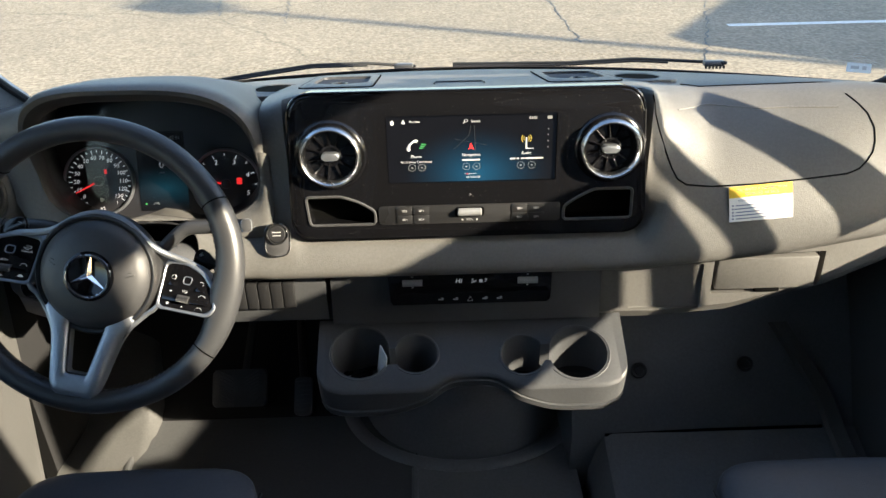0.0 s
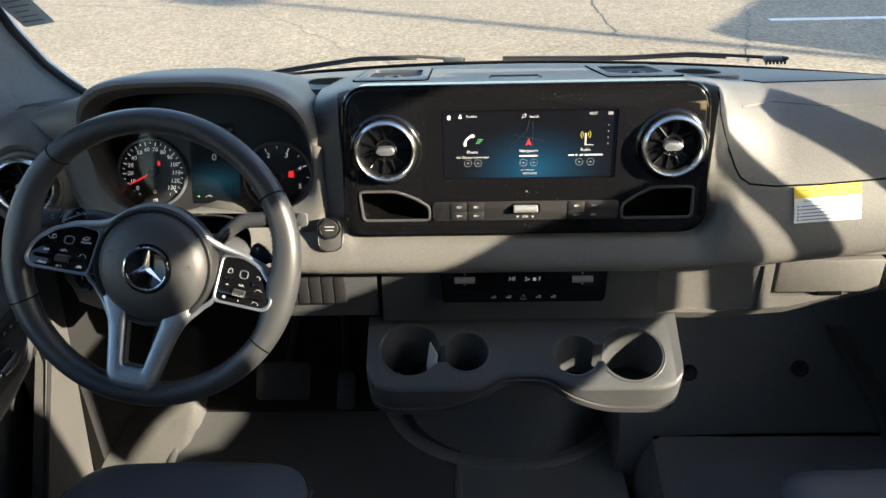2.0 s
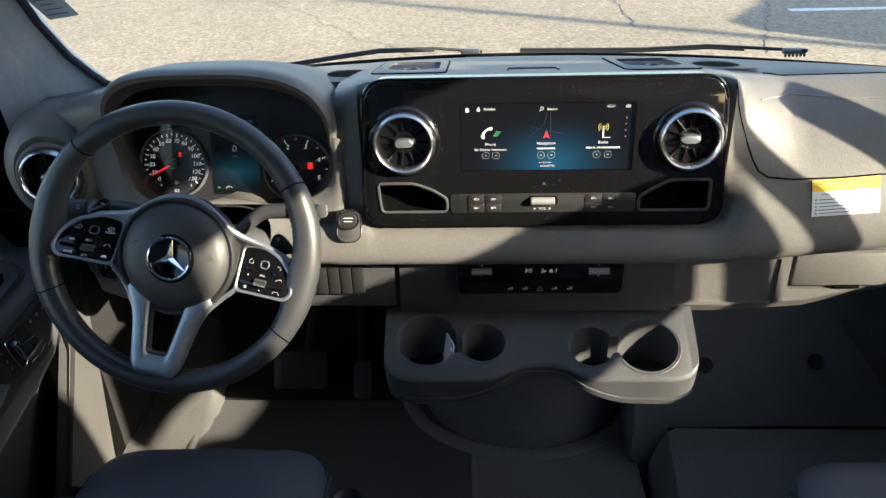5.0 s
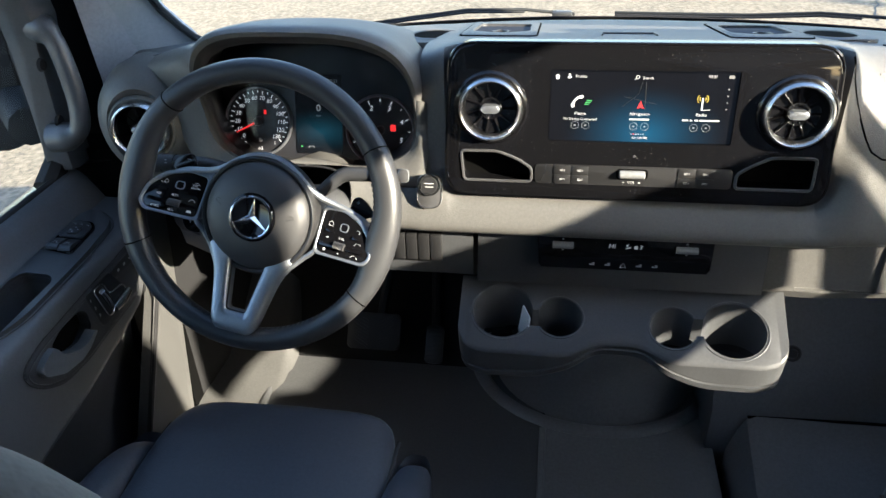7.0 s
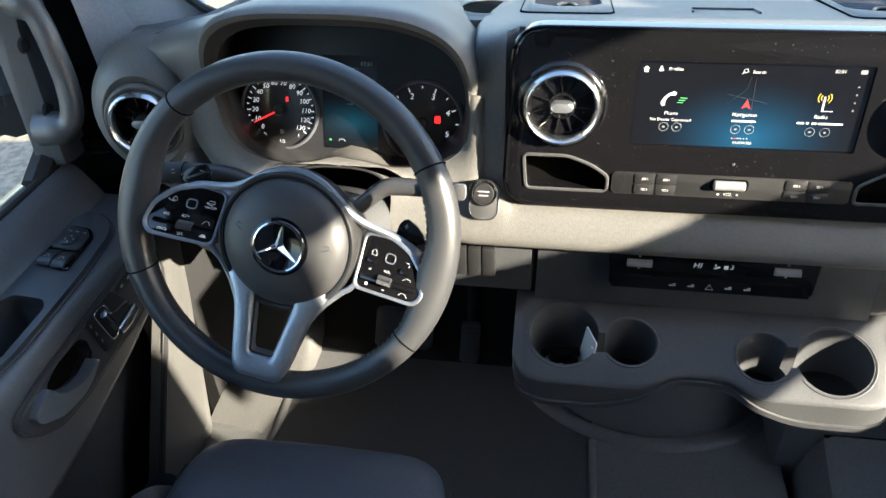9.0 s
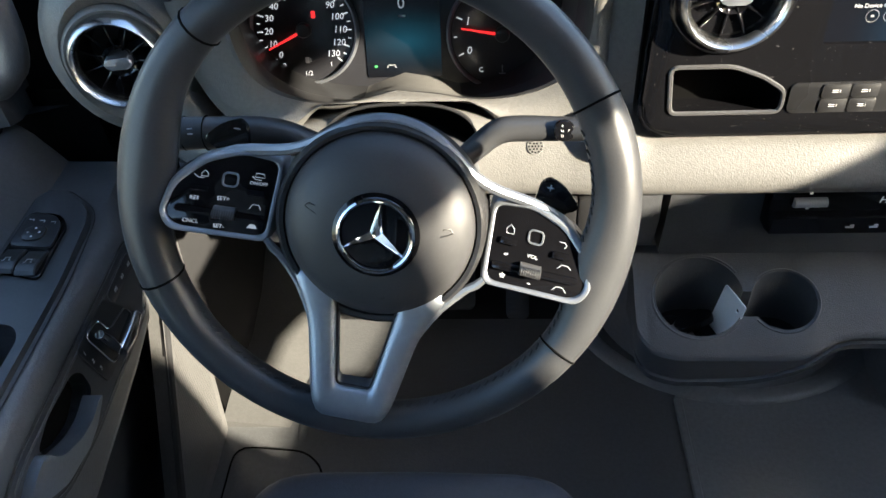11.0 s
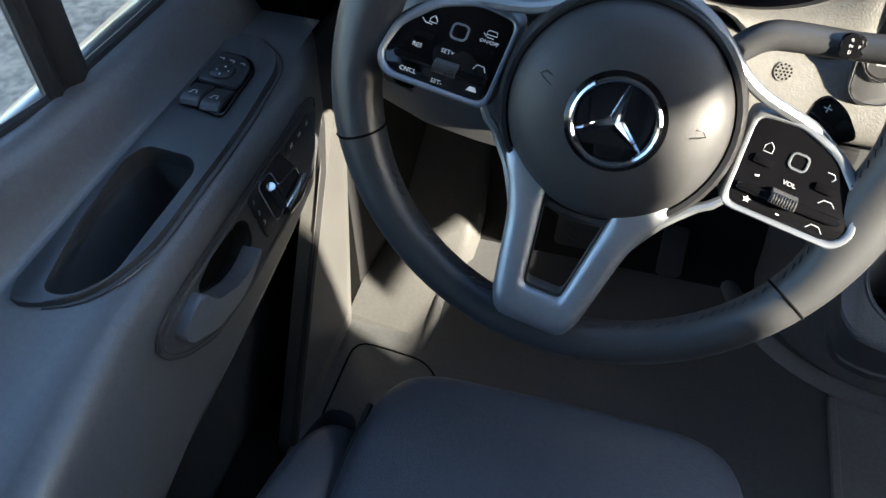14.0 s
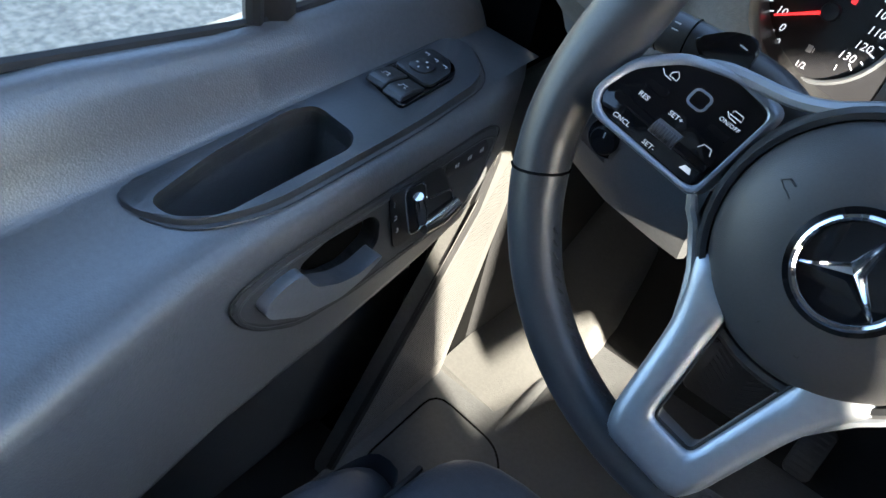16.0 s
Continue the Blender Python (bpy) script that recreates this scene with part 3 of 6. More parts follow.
def door_section(y):
    out = []
    bulge = interp(y, [0.2, 0.5, 0.68], [0.045, 0.026, 0.0])
    fwd = interp(y, [0.98, 1.06, 1.12], [0.0, -0.02, -0.05])
    sill = interp(y, [0.5, 0.65, 0.83, 1.0], [0.036, 0.032, 0.004, 0.0])
    for k, (x, z) in enumerate(DOOR_PROFILE):
        if k <= 5:
            z += sill * (1.0, 1.0, 1.0, 1.0, 0.85, 0.5)[k]
        if 9 <= k <= 16:
            x += bulge * (0.5, 0.8, 1, 1, 0.9, 0.7, 0.65, 0.5)[k - 9] + fwd
        if 7 <= k <= 12:
            z += interp(y, [0.3, 0.7, 0.9, 1.05], [-0.012, -0.002, -0.002, -0.01])
        if 14 <= k <= 17:
            z += interp(y, [0.3, 0.645, 0.78, 0.95, 1.08], [-0.055, -0.026, -0.014, 0.015, 0.06])
        out.append((x, y, z))
    return out


def flip(bm, s):
    if s > 0:
        bm.transform(Matrix.Translation((2 * CX, 0, 0)) @ Matrix.Diagonal((-1, 1, 1, 1)))
    return bm


POCKET = rounded([(-0.831, 0.685), (-0.846, 0.748), (-0.854, 0.829), (-0.846, 0.851), (-0.799, 0.847), (-0.788, 0.832), (-0.789, 0.711), (-0.809, 0.686)][::-1], 0.012)
RECESS = rounded([(0.752, 0.500), (0.762, 0.476), (0.785, 0.460), (0.813, 0.455), (0.841, 0.468), (0.840, 0.494), (0.829, 0.506), (0.78, 0.509)], 0.008)


def door(s):
    side = "driver" if s < 0 else "passenger"
    t = thing("door", None, "closed dark grey " + side + " door with padded armrest and power window switches", "door", kind="structure")
    ys = [0.03, 0.12, 0.2, 0.3, 0.4, 0.5, 0.56, 0.62, 0.68, 0.74, 0.8, 0.86, 0.92, 0.98, 1.02, 1.06, 1.1]
    trim = loft([door_section(y) for y in ys])
    if s < 0:
        trim = carve(trim, prism(POCKET, 0.455, 0.62), prism(RECESS, -0.81, -0.74, axis="x"))
    part("trim_panel", flip(trim, s), TRIM, t, smooth=50)
    # sill rubber, frame and glass
    part("sill_seal", flip(tube([(-0.912, y, interp(y, [0.5, 0.65, 0.83, 1.0], [0.036, 0.032, 0.004, 0.0]) + 0.593) for y in (0.08, 0.5, 0.65, 0.75, 0.83, 0.95, 1.06)], 0.006, 8), s), RUBBER, t)
    part("outer_skin", flip(box(-1.0, -0.95, 0.0, 1.15, -0.35, 0.56, 0.02), s), PAINT, t)

    def frame_x(z):
        return -0.925 + 0.10 * max(z - 0.6, 0) ** 1.2
    ye = 0.085 if s < 0 else 0.105
    # The unseen passenger frame leans to shape the shadow edge on the kick panel.
    rear = [(frame_x(z), ye if s < 0 else 0.305 - 0.17 * z, z) for z in (0.55, 0.8, 1.1, 1.33)]
    part("rear_frame", flip(tube(rear, 0.035, 8), s), RUBBER, t)
    part("top_frame", flip(tube([(frame_x(1.33), ye, 1.335), (frame_x(1.33), 0.3, 1.34), (frame_x(1.33), 0.54, 1.335)], 0.035, 8), s), RUBBER, t)
    part("front_frame", flip(tube([(frame_x(1.33), 0.50, 1.35), (frame_x(1.2), 0.645, 1.265), (frame_x(1.05), 0.87, 1.085), (frame_x(0.9), 1.07, 0.92), (frame_x(0.85), 1.105, 0.87), (-0.93, 1.112, 0.80), (-0.925, 1.112, 0.66), (-0.925, 1.10, 0.61), (-0.925, 1.05, 0.58)], 0.022, 8), s), RUBBER, t)
    yb = 0.868 if s < 0 else 0.767
    bars = [(frame_x(z), yb - 0.03 * (z - 0.6), z) for z in (0.56, 0.75, 1.12)]
    part("divider_bar", flip(tube(bars, 0.022 if s < 0 else 0.014, 10, flat=1.0), s), RUBBER, t)
    part("divider_trim", flip(tube([(a + 0.012, b - (0.026 if s < 0 else 0.008), c) for a, b, c in bars], 0.008, 8), s), SMOOTH, t)
    g = part("pane", flip(grid(lambda u, v: (frame_x(0.57 + 0.77 * v) - 0.004, ye + u * (yb - ye), 0.57 + 0.77 * v), 4, 6), s), GLASS, t, facing=(0, 0.2, 0.9))
    g.visible_shadow = False
    g = part("quarter_pane", flip(grid(lambda u, v: (frame_x(0.57 + 0.5 * v) - 0.002, yb + u * (1.11 - yb - (0.23 if v > 0.6 else 0.0) * (v - 0.6) / 0.4), 0.57 + 0.5 * v), 4, 6), s), GLASS, t, facing=(0, 0.2, 0.9))
    g.visible_shadow = False
    if s > 0:
        # Unseen raised sill, added and stepped to cut the sun inside the cab.
        part("sill_sun_blocker", loft([[(0.925, y, 0.55), (0.965, y, 0.55), (0.965, y, z), (0.925, y, z)] for y, z in ((0.06, 0.705), (0.25, 0.705), (0.32, 0.698), (0.40, 0.688), (0.46, 0.655), (0.56, 0.642), (0.75, 0.642), (1.05, 0.64))]), TRIM, t)
        return t
    # armrest console: raised rim round tray and switches
    rim = rounded([(-0.855, 0.665), (-0.80, 0.685), (-0.778, 0.74), (-0.779, 0.90), (-0.789, 1.005), (-0.835, 1.04), (-0.857, 1.03), (-0.857, 0.80)], 0.03)
    part("armrest_console", carve(prism(rim, 0.535, 0.5525, 0.002), prism(POCKET, 0.5, 0.62)), ARMREST, t)
    part("tray_liner", prism(POCKET, 0.4555, 0.457), RUBBER, t)
    part("tray_step", box(-0.835, -0.80, 0.79, 0.838, 0.457, 0.475, 0.004), SMOOTH, t)
    part("console_groove", tube([(x + 0.006, y, 0.5475) for x, y in rim if x > -0.84], 0.0008, 6), SMOOTH, t)
    # window switches and mirror control
    sp = part("switch_pack", prism(rounded([(-0.850, 0.912), (-0.799, 0.900), (-0.802, 0.975), (-0.815, 0.992), (-0.850, 0.996)], 0.008), 0.552, 0.5555, 0.001), GLOSSW, t, "gloss black window switch panel")
    for k in range(2):
        x, y = -0.8365 + 0.0225 * k, -0.003 * k
        rocker = [(0.9075 + y, 0.5565), (0.910 + y, 0.5595), (0.916 + y, 0.5612), (0.927 + y, 0.5600), (0.939 + y, 0.557)]
        part("window_switch", loft([[(x + 0.0102 * a, yy, 0.555) for a in (-1, 1)] + [(x + 0.0102, yy, zz - 0.0012), (x + 0.0090, yy, zz), (x - 0.0090, yy, zz), (x - 0.0102, yy, zz - 0.0012)] for yy, zz in rocker]), SMOOTH, sp, smooth=25)
        m = pose(x, 0.922 + y, 0.5607, -6, 0, 0) @ Matrix.Diagonal((0.75, 0.75, 1, 1))
        part("window_symbol", join(bar(0, 0.003, 0.0075, 0.0008, m=m), bar(-0.0033, 0.0, 0.0008, 0.006, m=m), bar(0.0033, 0.0, 0.0008, 0.006, m=m), bar(-0.0045, -0.003, 0.003, 0.0008, m=m), bar(0.0045, -0.003, 0.003, 0.0008, m=m)), INK, sp)
    part("mirror_pad", prism(rounded([(-0.848, 0.944), (-0.803, 0.940), (-0.806, 0.972), (-0.817, 0.988), (-0.848, 0.992)], 0.008), 0.555, 0.5580, 0.0010), SMOOTH, sp)
    part("mirror_dial", prism(rrect(-0.828, 0.960, 0.022, 0.022, 0.008), 0.5575, 0.5600, 0.0012), SMOOTH, sp)
    for k in range(4):
        a = k * math.pi / 2
        part("arrow", lathe([(0.0, 0.0004), (0.0011, 0.0003), (0.0012, 0.0)], 8, Matrix.Translation((-0.828 + 0.006 * math.cos(a), 0.960 + 0.006 * math.sin(a), 0.5600))), INK, sp)
    for k in range(3):
        part("mirror_symbol", join(bar(-0.840 + 0.012 * k, 0.9815 - 0.002 * k, 0.005, 0.0007, 0.5580), bar(-0.8375 + 0.012 * k, 0.980 - 0.002 * k, 0.0007, 0.0028, 0.5580)), INK, sp)
    # handle bezel
    bez = rounded([(0.691, 0.498), (0.696, 0.480), (0.715, 0.457), (0.753, 0.433), (0.816, 0.426), (0.872, 0.430), (0.947, 0.432), (0.972, 0.438), (0.992, 0.485), (1.0, 0.515), (0.979, 0.524), (0.93, 0.522), (0.839, 0.520), (0.733, 0.517), (0.700, 0.508)], 0.014)
    part("handle_bezel", carve(prism(bez, -0.775, -0.7575, 0.004, axis="x", seg=3), prism(RECESS, -0.82, -0.74, axis="x")), ARMREST, t, smooth=30)
    cy, cz = 0.86, 0.463
    part("bezel_groove", tube([(-0.7585, cy + (y - cy) * 1.006, cz + (z - cz) * 1.02) for y, z in bez], 0.0008, 6, closed=True), SMOOTH, t)
    part("bezel_bead", tube([(-0.7585, cy + (y - cy) * 0.965, cz + (z - cz) * 0.86) for y, z in bez], 0.0018, 8, closed=True), ARMREST, t)
    # Black sheet stands for the shade inside the handle recess.
    part("handle_cup_shade", prism(RECESS, -0.785, -0.776, axis="x"), BLACK, t)
    hp = [(0.711, 0.492), (0.730, 0.501), (0.749, 0.503), (0.757, 0.486), (0.764, 0.478), (0.789, 0.4645), (0.81, 0.4605), (0.834, 0.466), (0.8375, 0.462), (0.812, 0.450), (0.79, 0.447), (0.75, 0.455), (0.717, 0.477)]
    part("door_handle", prism(rounded(hp, 0.006), -0.765, -0.7475, 0.0045, axis="x", seg=4), SATIN, t, "brushed silver inside door handle", smooth=60)
    # power seat control in the shape of a seat
    part("seat_control_plate", prism(rounded([(0.846, 0.516), (0.862, 0.447), (0.949, 0.455), (0.912, 0.516)], 0.008), -0.770, -0.7562, 0.001, axis="x"), SMOOTH, t)
    part("heater_plate", prism(rounded([(0.920, 0.512), (0.922, 0.495), (0.984, 0.495), (0.978, 0.514)], 0.006), -0.770, -0.7562, 0.001, axis="x"), SMOOTH, t)
    part("seat_back_switch", tube([(-0.7475, 0.873, 0.508), (-0.747, 0.879, 0.492), (-0.748, 0.885, 0.474)], [0.0045, 0.0058, 0.005], 10), CHROME, t, "chrome seat adjuster")
    part("seat_base_switch", tube([(-0.7475, 0.888, 0.464), (-0.747, 0.908, 0.464), (-0.7475, 0.934, 0.468)], [0.006, 0.0078, 0.006], 10), CHROME, t, "chrome seat adjuster")
    part("control_outline", tube([(-0.7555, y, z) for y, z in rounded([(0.864, 0.514), (0.889, 0.512), (0.897, 0.486), (0.934, 0.480), (0.940, 0.456), (0.900, 0.451), (0.880, 0.455)], 0.008)], 0.0012, 6, closed=True), CHROME, t)
    side = Matrix(((0, 0, 1, 0), (1, 0, 0, 0), (0, 1, 0, 0), (0, 0, 0, 1)))
    for k in range(3):
        part("memory_key", text(str(k + 1), 0.0075, Matrix.Translation((-0.7560, 0.854 + 0.0045 * k, 0.503 - 0.0165 * k)) @ side), INK, t)
        part("heater_mark", join(box(-0.7565, -0.7557, 0.933 + 0.018 * k, 0.9352 + 0.018 * k, 0.502, 0.5055), box(-0.7565, -0.7557, 0.9365 + 0.018 * k, 0.9380 + 0.018 * k, 0.5015, 0.506)), INK, t)
    return t


door(-1)
door(1)


def side_mirror(s):
    t = thing("side_mirror", None, "black plastic exterior door mirror", "mirror")
    x = CX + s * 1.14
    rings = []
    for k, (y, r) in enumerate(((1.13, 0.7), (1.15, 0.97), (1.2, 1.0), (1.26, 0.9), (1.3, 0.6))):
        rings.append([(x + px, y, 0.79 + pz) for px, pz in ring_pts(0, 0, 0.13 * r, 0.20 * r, 28, 4)])
    part("housing", loft(rings), RUBBER, t)
    part("mirror_glass", prism([(x + s * 0.035 + a, 0.80 + b) for a, b in ring_pts(0, 0, 0.075, 0.165, 28, 4)], 1.126, 1.13, axis="y"), CHROME, t)
    part("arm", tube([(CX + s * 0.96, 1.08, 0.68), (CX + s * 1.03, 1.15, 0.69), (x, 1.2, 0.69)], 0.035, 10), RUBBER, t)


side_mirror(-1)
side_mirror(1)
# Unseen sheets, added and sized to cast the dark stripes on the dash.
for y0, y1, z0, z1 in ((0.30, 0.718, 0.748, 1.018), (0.832, 0.893, 0.756, 1.022)):
    wp = part("window_sun_blocker", box(0.950, 0.952, y0, y1, z0, z1), THINPAPER)
    tagged(wp, "unseen thin white sheet added at the passenger window to shade the dash", "paper sheet", group="papers on the passenger window")



def kick_panel():
    t = thing("kick_panel", None, "grey ridged plastic kick panel beside the driver's door", "trim panel", kind="structure")
    out = [(0.865, 0.0), (1.105, 0.37), (1.115, 0.50), (1.20, 0.50), (1.16, 0.30), (1.095, 0.02), (1.095, -0.02), (0.865, -0.02)]
    part("panel", prism(out, -0.832, -0.81, 0.006, axis="x"), KICK, t)
    for k in range(72):
        z = 0.03 + 0.0054 * k
        y0 = 0.865 + 0.649 * z + 0.028
        y1 = 1.095 + 0.21 * z - 0.012
        part("ridge", box(-0.811, -0.8094, y0, y1, z, z + 0.0026), KICK, t)
    part("seam_trim", tube([(-0.812, 0.873, 0.0), (-0.812, 1.085, 0.33), (-0.815, 1.108, 0.39), (-0.82, 1.115, 0.5)], 0.007, 8), SMOOTH, t)
    part("footwell_side", loft([[(-0.87, y, 0.0), (x, y, 0.0), (x, y, z), (-0.87, y, z)] for x, y, z in ((-0.83, 1.09, 0.46), (-0.81, 1.2, 0.50), (-0.76, 1.6, 0.55))]), SHADED_CARPET, t)
    part("foot_rest", loft([[(-0.815, y, -0.01), (-0.655, y, -0.01), (-0.668, y, z - 0.006), (-0.685, y, z), (-0.745, y, z + 0.010), (-0.815, y, z + 0.022)] for y, z in ((1.10, -0.004), (1.18, 0.0), (1.27, 0.012), (1.34, 0.05), (1.45, 0.16), (1.56, 0.28))]), KICK, t, smooth=80)
    part("sill_step", box(-0.90, -0.775, 0.1, 0.93, -0.1, -0.03, 0.01), SMOOTH, t)


kick_panel()


def passenger_side():
    t = thing("passenger_kick_trim", None, "dark curved door seal trim beside the passenger footwell", "trim panel", kind="structure")
    part("strip", tube([(0.785, 1.46, 0.20), (0.785, 1.394, 0.127), (0.785, 1.267, 0.099), (0.785, 1.148, 0.034), (0.78, 1.05, 0.0), (0.77, 0.9, -0.02)], 0.018, 10, flat=1.6), DASH_LOW, t)
    part("panel", box(0.80, 0.86, 0.85, 1.6, -0.05, 0.55, 0.01), KICK, t)


passenger_side()
# ---- dashboard ----
DX = [-0.86, -0.80, -0.74, -0.68, -0.655, -0.565, -0.463, -0.365, -0.305, -0.283, -0.245, -0.232, 0.279, 0.292, 0.32, 0.40, 0.52, 0.66, 0.76, 0.86]
DP = {  # profile points (y, z) at the stations above
    "top": [(1.13, .72), (1.15, .752), (1.15, .772), (1.19, .775), (1.26, .77), (1.26, .77), (1.26, .77), (1.26, .77), (1.26, .77), (1.10, .812), (1.075, .826), (1.085, .826), (1.085, .826), (1.075, .826), (1.14, .810), (1.175, .799), (1.17, .799), (1.15, .80), (1.12, .80), (1.09, .78)],
    "edge": [(1.10, .71), (1.095, .742), (1.092, .764), (1.13, .76), (1.23, .755), (1.23, .755), (1.23, .755), (1.23, .755), (1.23, .755), (1.064, .795), (1.052, .821), (1.075, .821), (1.075, .821), (1.052, .821), (1.09, .79), (1.11, .76), (1.11, .762), (1.10, .772), (1.085, .775), (1.07, .76)],
    "face": [(1.085, .70), (1.072, .73), (1.068, .74), (1.074, .705), (1.15, .60), (1.13, .58), (1.13, .58), (1.13, .58), (1.15, .60), (1.052, .69), (1.048, .70), (1.09, .66), (1.09, .66), (1.048, .70), (1.052, .71), (1.05, .70), (1.052, .705), (1.06, .72), (1.06, .73), (1.05, .73)],
    "chin": [(1.09, .65), (1.075, .655), (1.068, .65), (1.064, .645), (1.07, .610), (1.062, .619), (1.062, .642), (1.062, .619), (1.066, .614), (1.046, .624), (1.043, .622), (1.05, .615), (1.05, .615), (1.043, .622), (1.025, .65), (1.022, .65), (1.025, .66), (1.035, .68), (1.04, .69), (1.04, .70)],
    "band": [(1.10, .62), (1.085, .615), (1.075, .61), (1.05, .611), (1.036, .614), (1.032, .624), (1.032, .647), (1.032, .624), (1.030, .617), (1.024, .612), (1.02, .612), (1.02, .608), (1.02, .608), (1.02, .612), (1.012, .62), (1.01, .62), (1.012, .628), (1.02, .65), (1.03, .665), (1.035, .68)],
    "lip": [(1.11, .60), (1.095, .59), (1.08, .58), (1.04, .576), (1.005, .573), (1.003, .573), (1.003, .573), (1.003, .573), (1.0, .573), (0.998, .573), (0.997, .573), (0.997, .573), (0.997, .573), (0.997, .573), (0.998, .578), (1.0, .583), (1.005, .592), (1.015, .612), (1.03, .63), (1.035, .65)],
    "under": [(1.12, .59), (1.11, .578), (1.09, .562), (1.05, .556), (1.012, .553), (1.010, .553), (1.010, .553), (1.010, .553), (1.008, .553), (1.005, .553), (1.005, .553), (1.005, .553), (1.005, .553), (1.005, .553), (1.006, .557), (1.008, .562), (1.014, .571), (1.026, .592), (1.04, .61), (1.05, .63)],
}


def dash_point(key, x):
    a = DP[key]
    return (x, interp(x, DX, [p[0] for p in a]), interp(x, DX, [p[1] for p in a]))


def dash_ring(x):
    yc = max(cowl_y(x), dash_point("top", x)[1] + 0.02)
    keys = [dash_point(k, x) for k in ("top", "edge", "face", "chin", "band", "lip", "under")]
    y0, z0 = keys[0][1], keys[0][2]
    zc = cowl_z(x)
    top = [(x, yc, 0.67), (x, yc, zc), (x, yc + (y0 - yc) * 0.5, zc + (z0 - zc) * 0.47)]
    ctl = top + keys + [(x, max(keys[-1][1] + 0.06, 1.08), 0.556), (x, 1.2, 0.56)]
    if x < -0.755:
        # rounded end beside the door
        f = 1 - math.sqrt(max(0.0, 1 - ((-0.755 - x) / 0.056) ** 2))
        ctl = [(px, py + (1.17 - py) * 0.9 * f, pz + (0.67 - pz) * 0.9 * f) for px, py, pz in ctl]
    return ctl


def smooth_ring(ctl, fixed=0):
    """Denser ring with its corners softened."""
    pts = [Vector(p) for p in ctl]
    out = []
    for i in range(len(pts) - 1):
        for k in range(4):
            out.append(pts[i].lerp(pts[i + 1], k / 4))
    out.append(pts[-1])
    for _ in range(3):
        out = [out[0]] + [(out[i - 1] + 2 * out[i] + out[i + 1]) / 4 for i in range(1, len(out) - 1)] + [out[-1]]
    return [tuple(p) for p in out]


dash = thing("dashboard", None, "dark grey grained plastic van dashboard in hard sunlight", "dashboard")
xs = sorted(set([round(-0.76 + 0.02 * k, 3) for k in range(82)] + [-0.81, -0.808, -0.802, -0.794, -0.782, -0.77] + [-0.665, -0.655, -0.565, -0.463, -0.365, -0.305, -0.294, -0.283, -0.264, -0.245, -0.232, 0.279, 0.292, 0.305]))
dash_shell = loft([smooth_ring(dash_ring(x)) for x in xs])


def dash_top_z(y, x=0.0):
    ring = smooth_ring(dash_ring(x))
    ring = [p for p in ring if p[2] > 0.7][:14]
    ring.sort(key=lambda p: p[1])
    return float(np.interp(y, [p[1] for p in ring], [p[2] for p in ring]))


# defroster grilles and coin trays on the top
GRILLES = ((-0.236, -0.122, 1.16, 1.40), (0.158, 0.272, 1.16, 1.40))


def grille_frame(x0, x1, y0, y1):
    xm, ym = (x0 + x1) / 2, (y0 + y1) / 2
    tilt = math.degrees(math.atan2(dash_top_z(y1, xm) - dash_top_z(y0, xm), y1 - y0))
    return Matrix.Translation((xm, ym, dash_top_z(ym, xm))) @ pose(0, 0, 0, tilt, 0, 0), x1 - x0, y1 - y0


def grille_hole(w, d, low, high, m):
    return prism(rounded([(-w * 0.40, -d * 0.20), (-w * 0.14, -d * 0.30), (w * 0.14, -d * 0.30), (w * 0.40, -d * 0.20), (w * 0.38, d * 0.33), (-w * 0.38, d * 0.33)], 0.012), low, high, m=m)


def grille_well(q):
    m, w, d = grille_frame(*q)
    return prism(rrect(0, 0, w * 0.9, d * 0.8, 0.01), -0.035, 0.03, m=m)


OM = plane((-0.466, 1.026, 0.604), 30)  # opening for the steering column
part("dash_body", carve(dash_shell, *[grille_well(q) for q in GRILLES], prism(ring_pts(0, 0, 0.0765, 0.0435, 40, 2.6), -0.075, 0.06, m=OM)), DASH, dash, smooth=50)


def defroster(q):
    m, w, d = grille_frame(*q)
    part("frame_gap", tube([m @ Vector((u, v, 0.0008)) for u, v in rrect(0, 0, w + 0.002, d + 0.002, 0.015)], 0.0016, 6, closed=True), BLACK, dash)
    fr = part("defroster_frame", carve(prism(rrect(0, 0, w, d, 0.014), -0.002, 0.0025, 0.0015, m), grille_hole(w, d, -0.02, 0.02, m)), DASH_LOW, dash)
    # Black floor and walls carry the shade of the vent well.
    part("vent_well", grille_hole(w * 1.05, d * 1.05, -0.034, -0.033, m), BLACK, fr)
    part("well_wall", loft([[m @ Vector((u, v, z)) for u, v in rrect(0, 0, w * 0.89, d * 0.79, 0.01)] for z in (-0.034, -0.003)], cap=False), BLACK, fr)
    for k in range(8):
        v = -0.19 + 0.066 * k
        part("slat", box(-w * 0.40, w * 0.40, -0.0022, 0.0022, -0.012, 0.0, 0.0008, 1, m=m @ pose(0, d * v, -0.0015, 25, 0, 0)), SMOOTH, fr)
    part("finger_tab", tube([m @ Vector((0.014 * math.cos(a), -d * 0.26 + 0.030 * math.sin(a), 0.0005)) for a in np.linspace(0.1, 3.04, 9)], 0.0022, 6), SMOOTH, fr)


def top_plane(x, y0, y1):
    """Frame lying on the dash top round y0..y1."""
    a, b = dash_top_z(y0, x), dash_top_z(y1, x)
    return Matrix.Translation((x, (y0 + y1) / 2, (a + b) / 2)) @ pose(0, 0, 0, math.degrees(math.atan2(b - a, y1 - y0)), 0, 0)


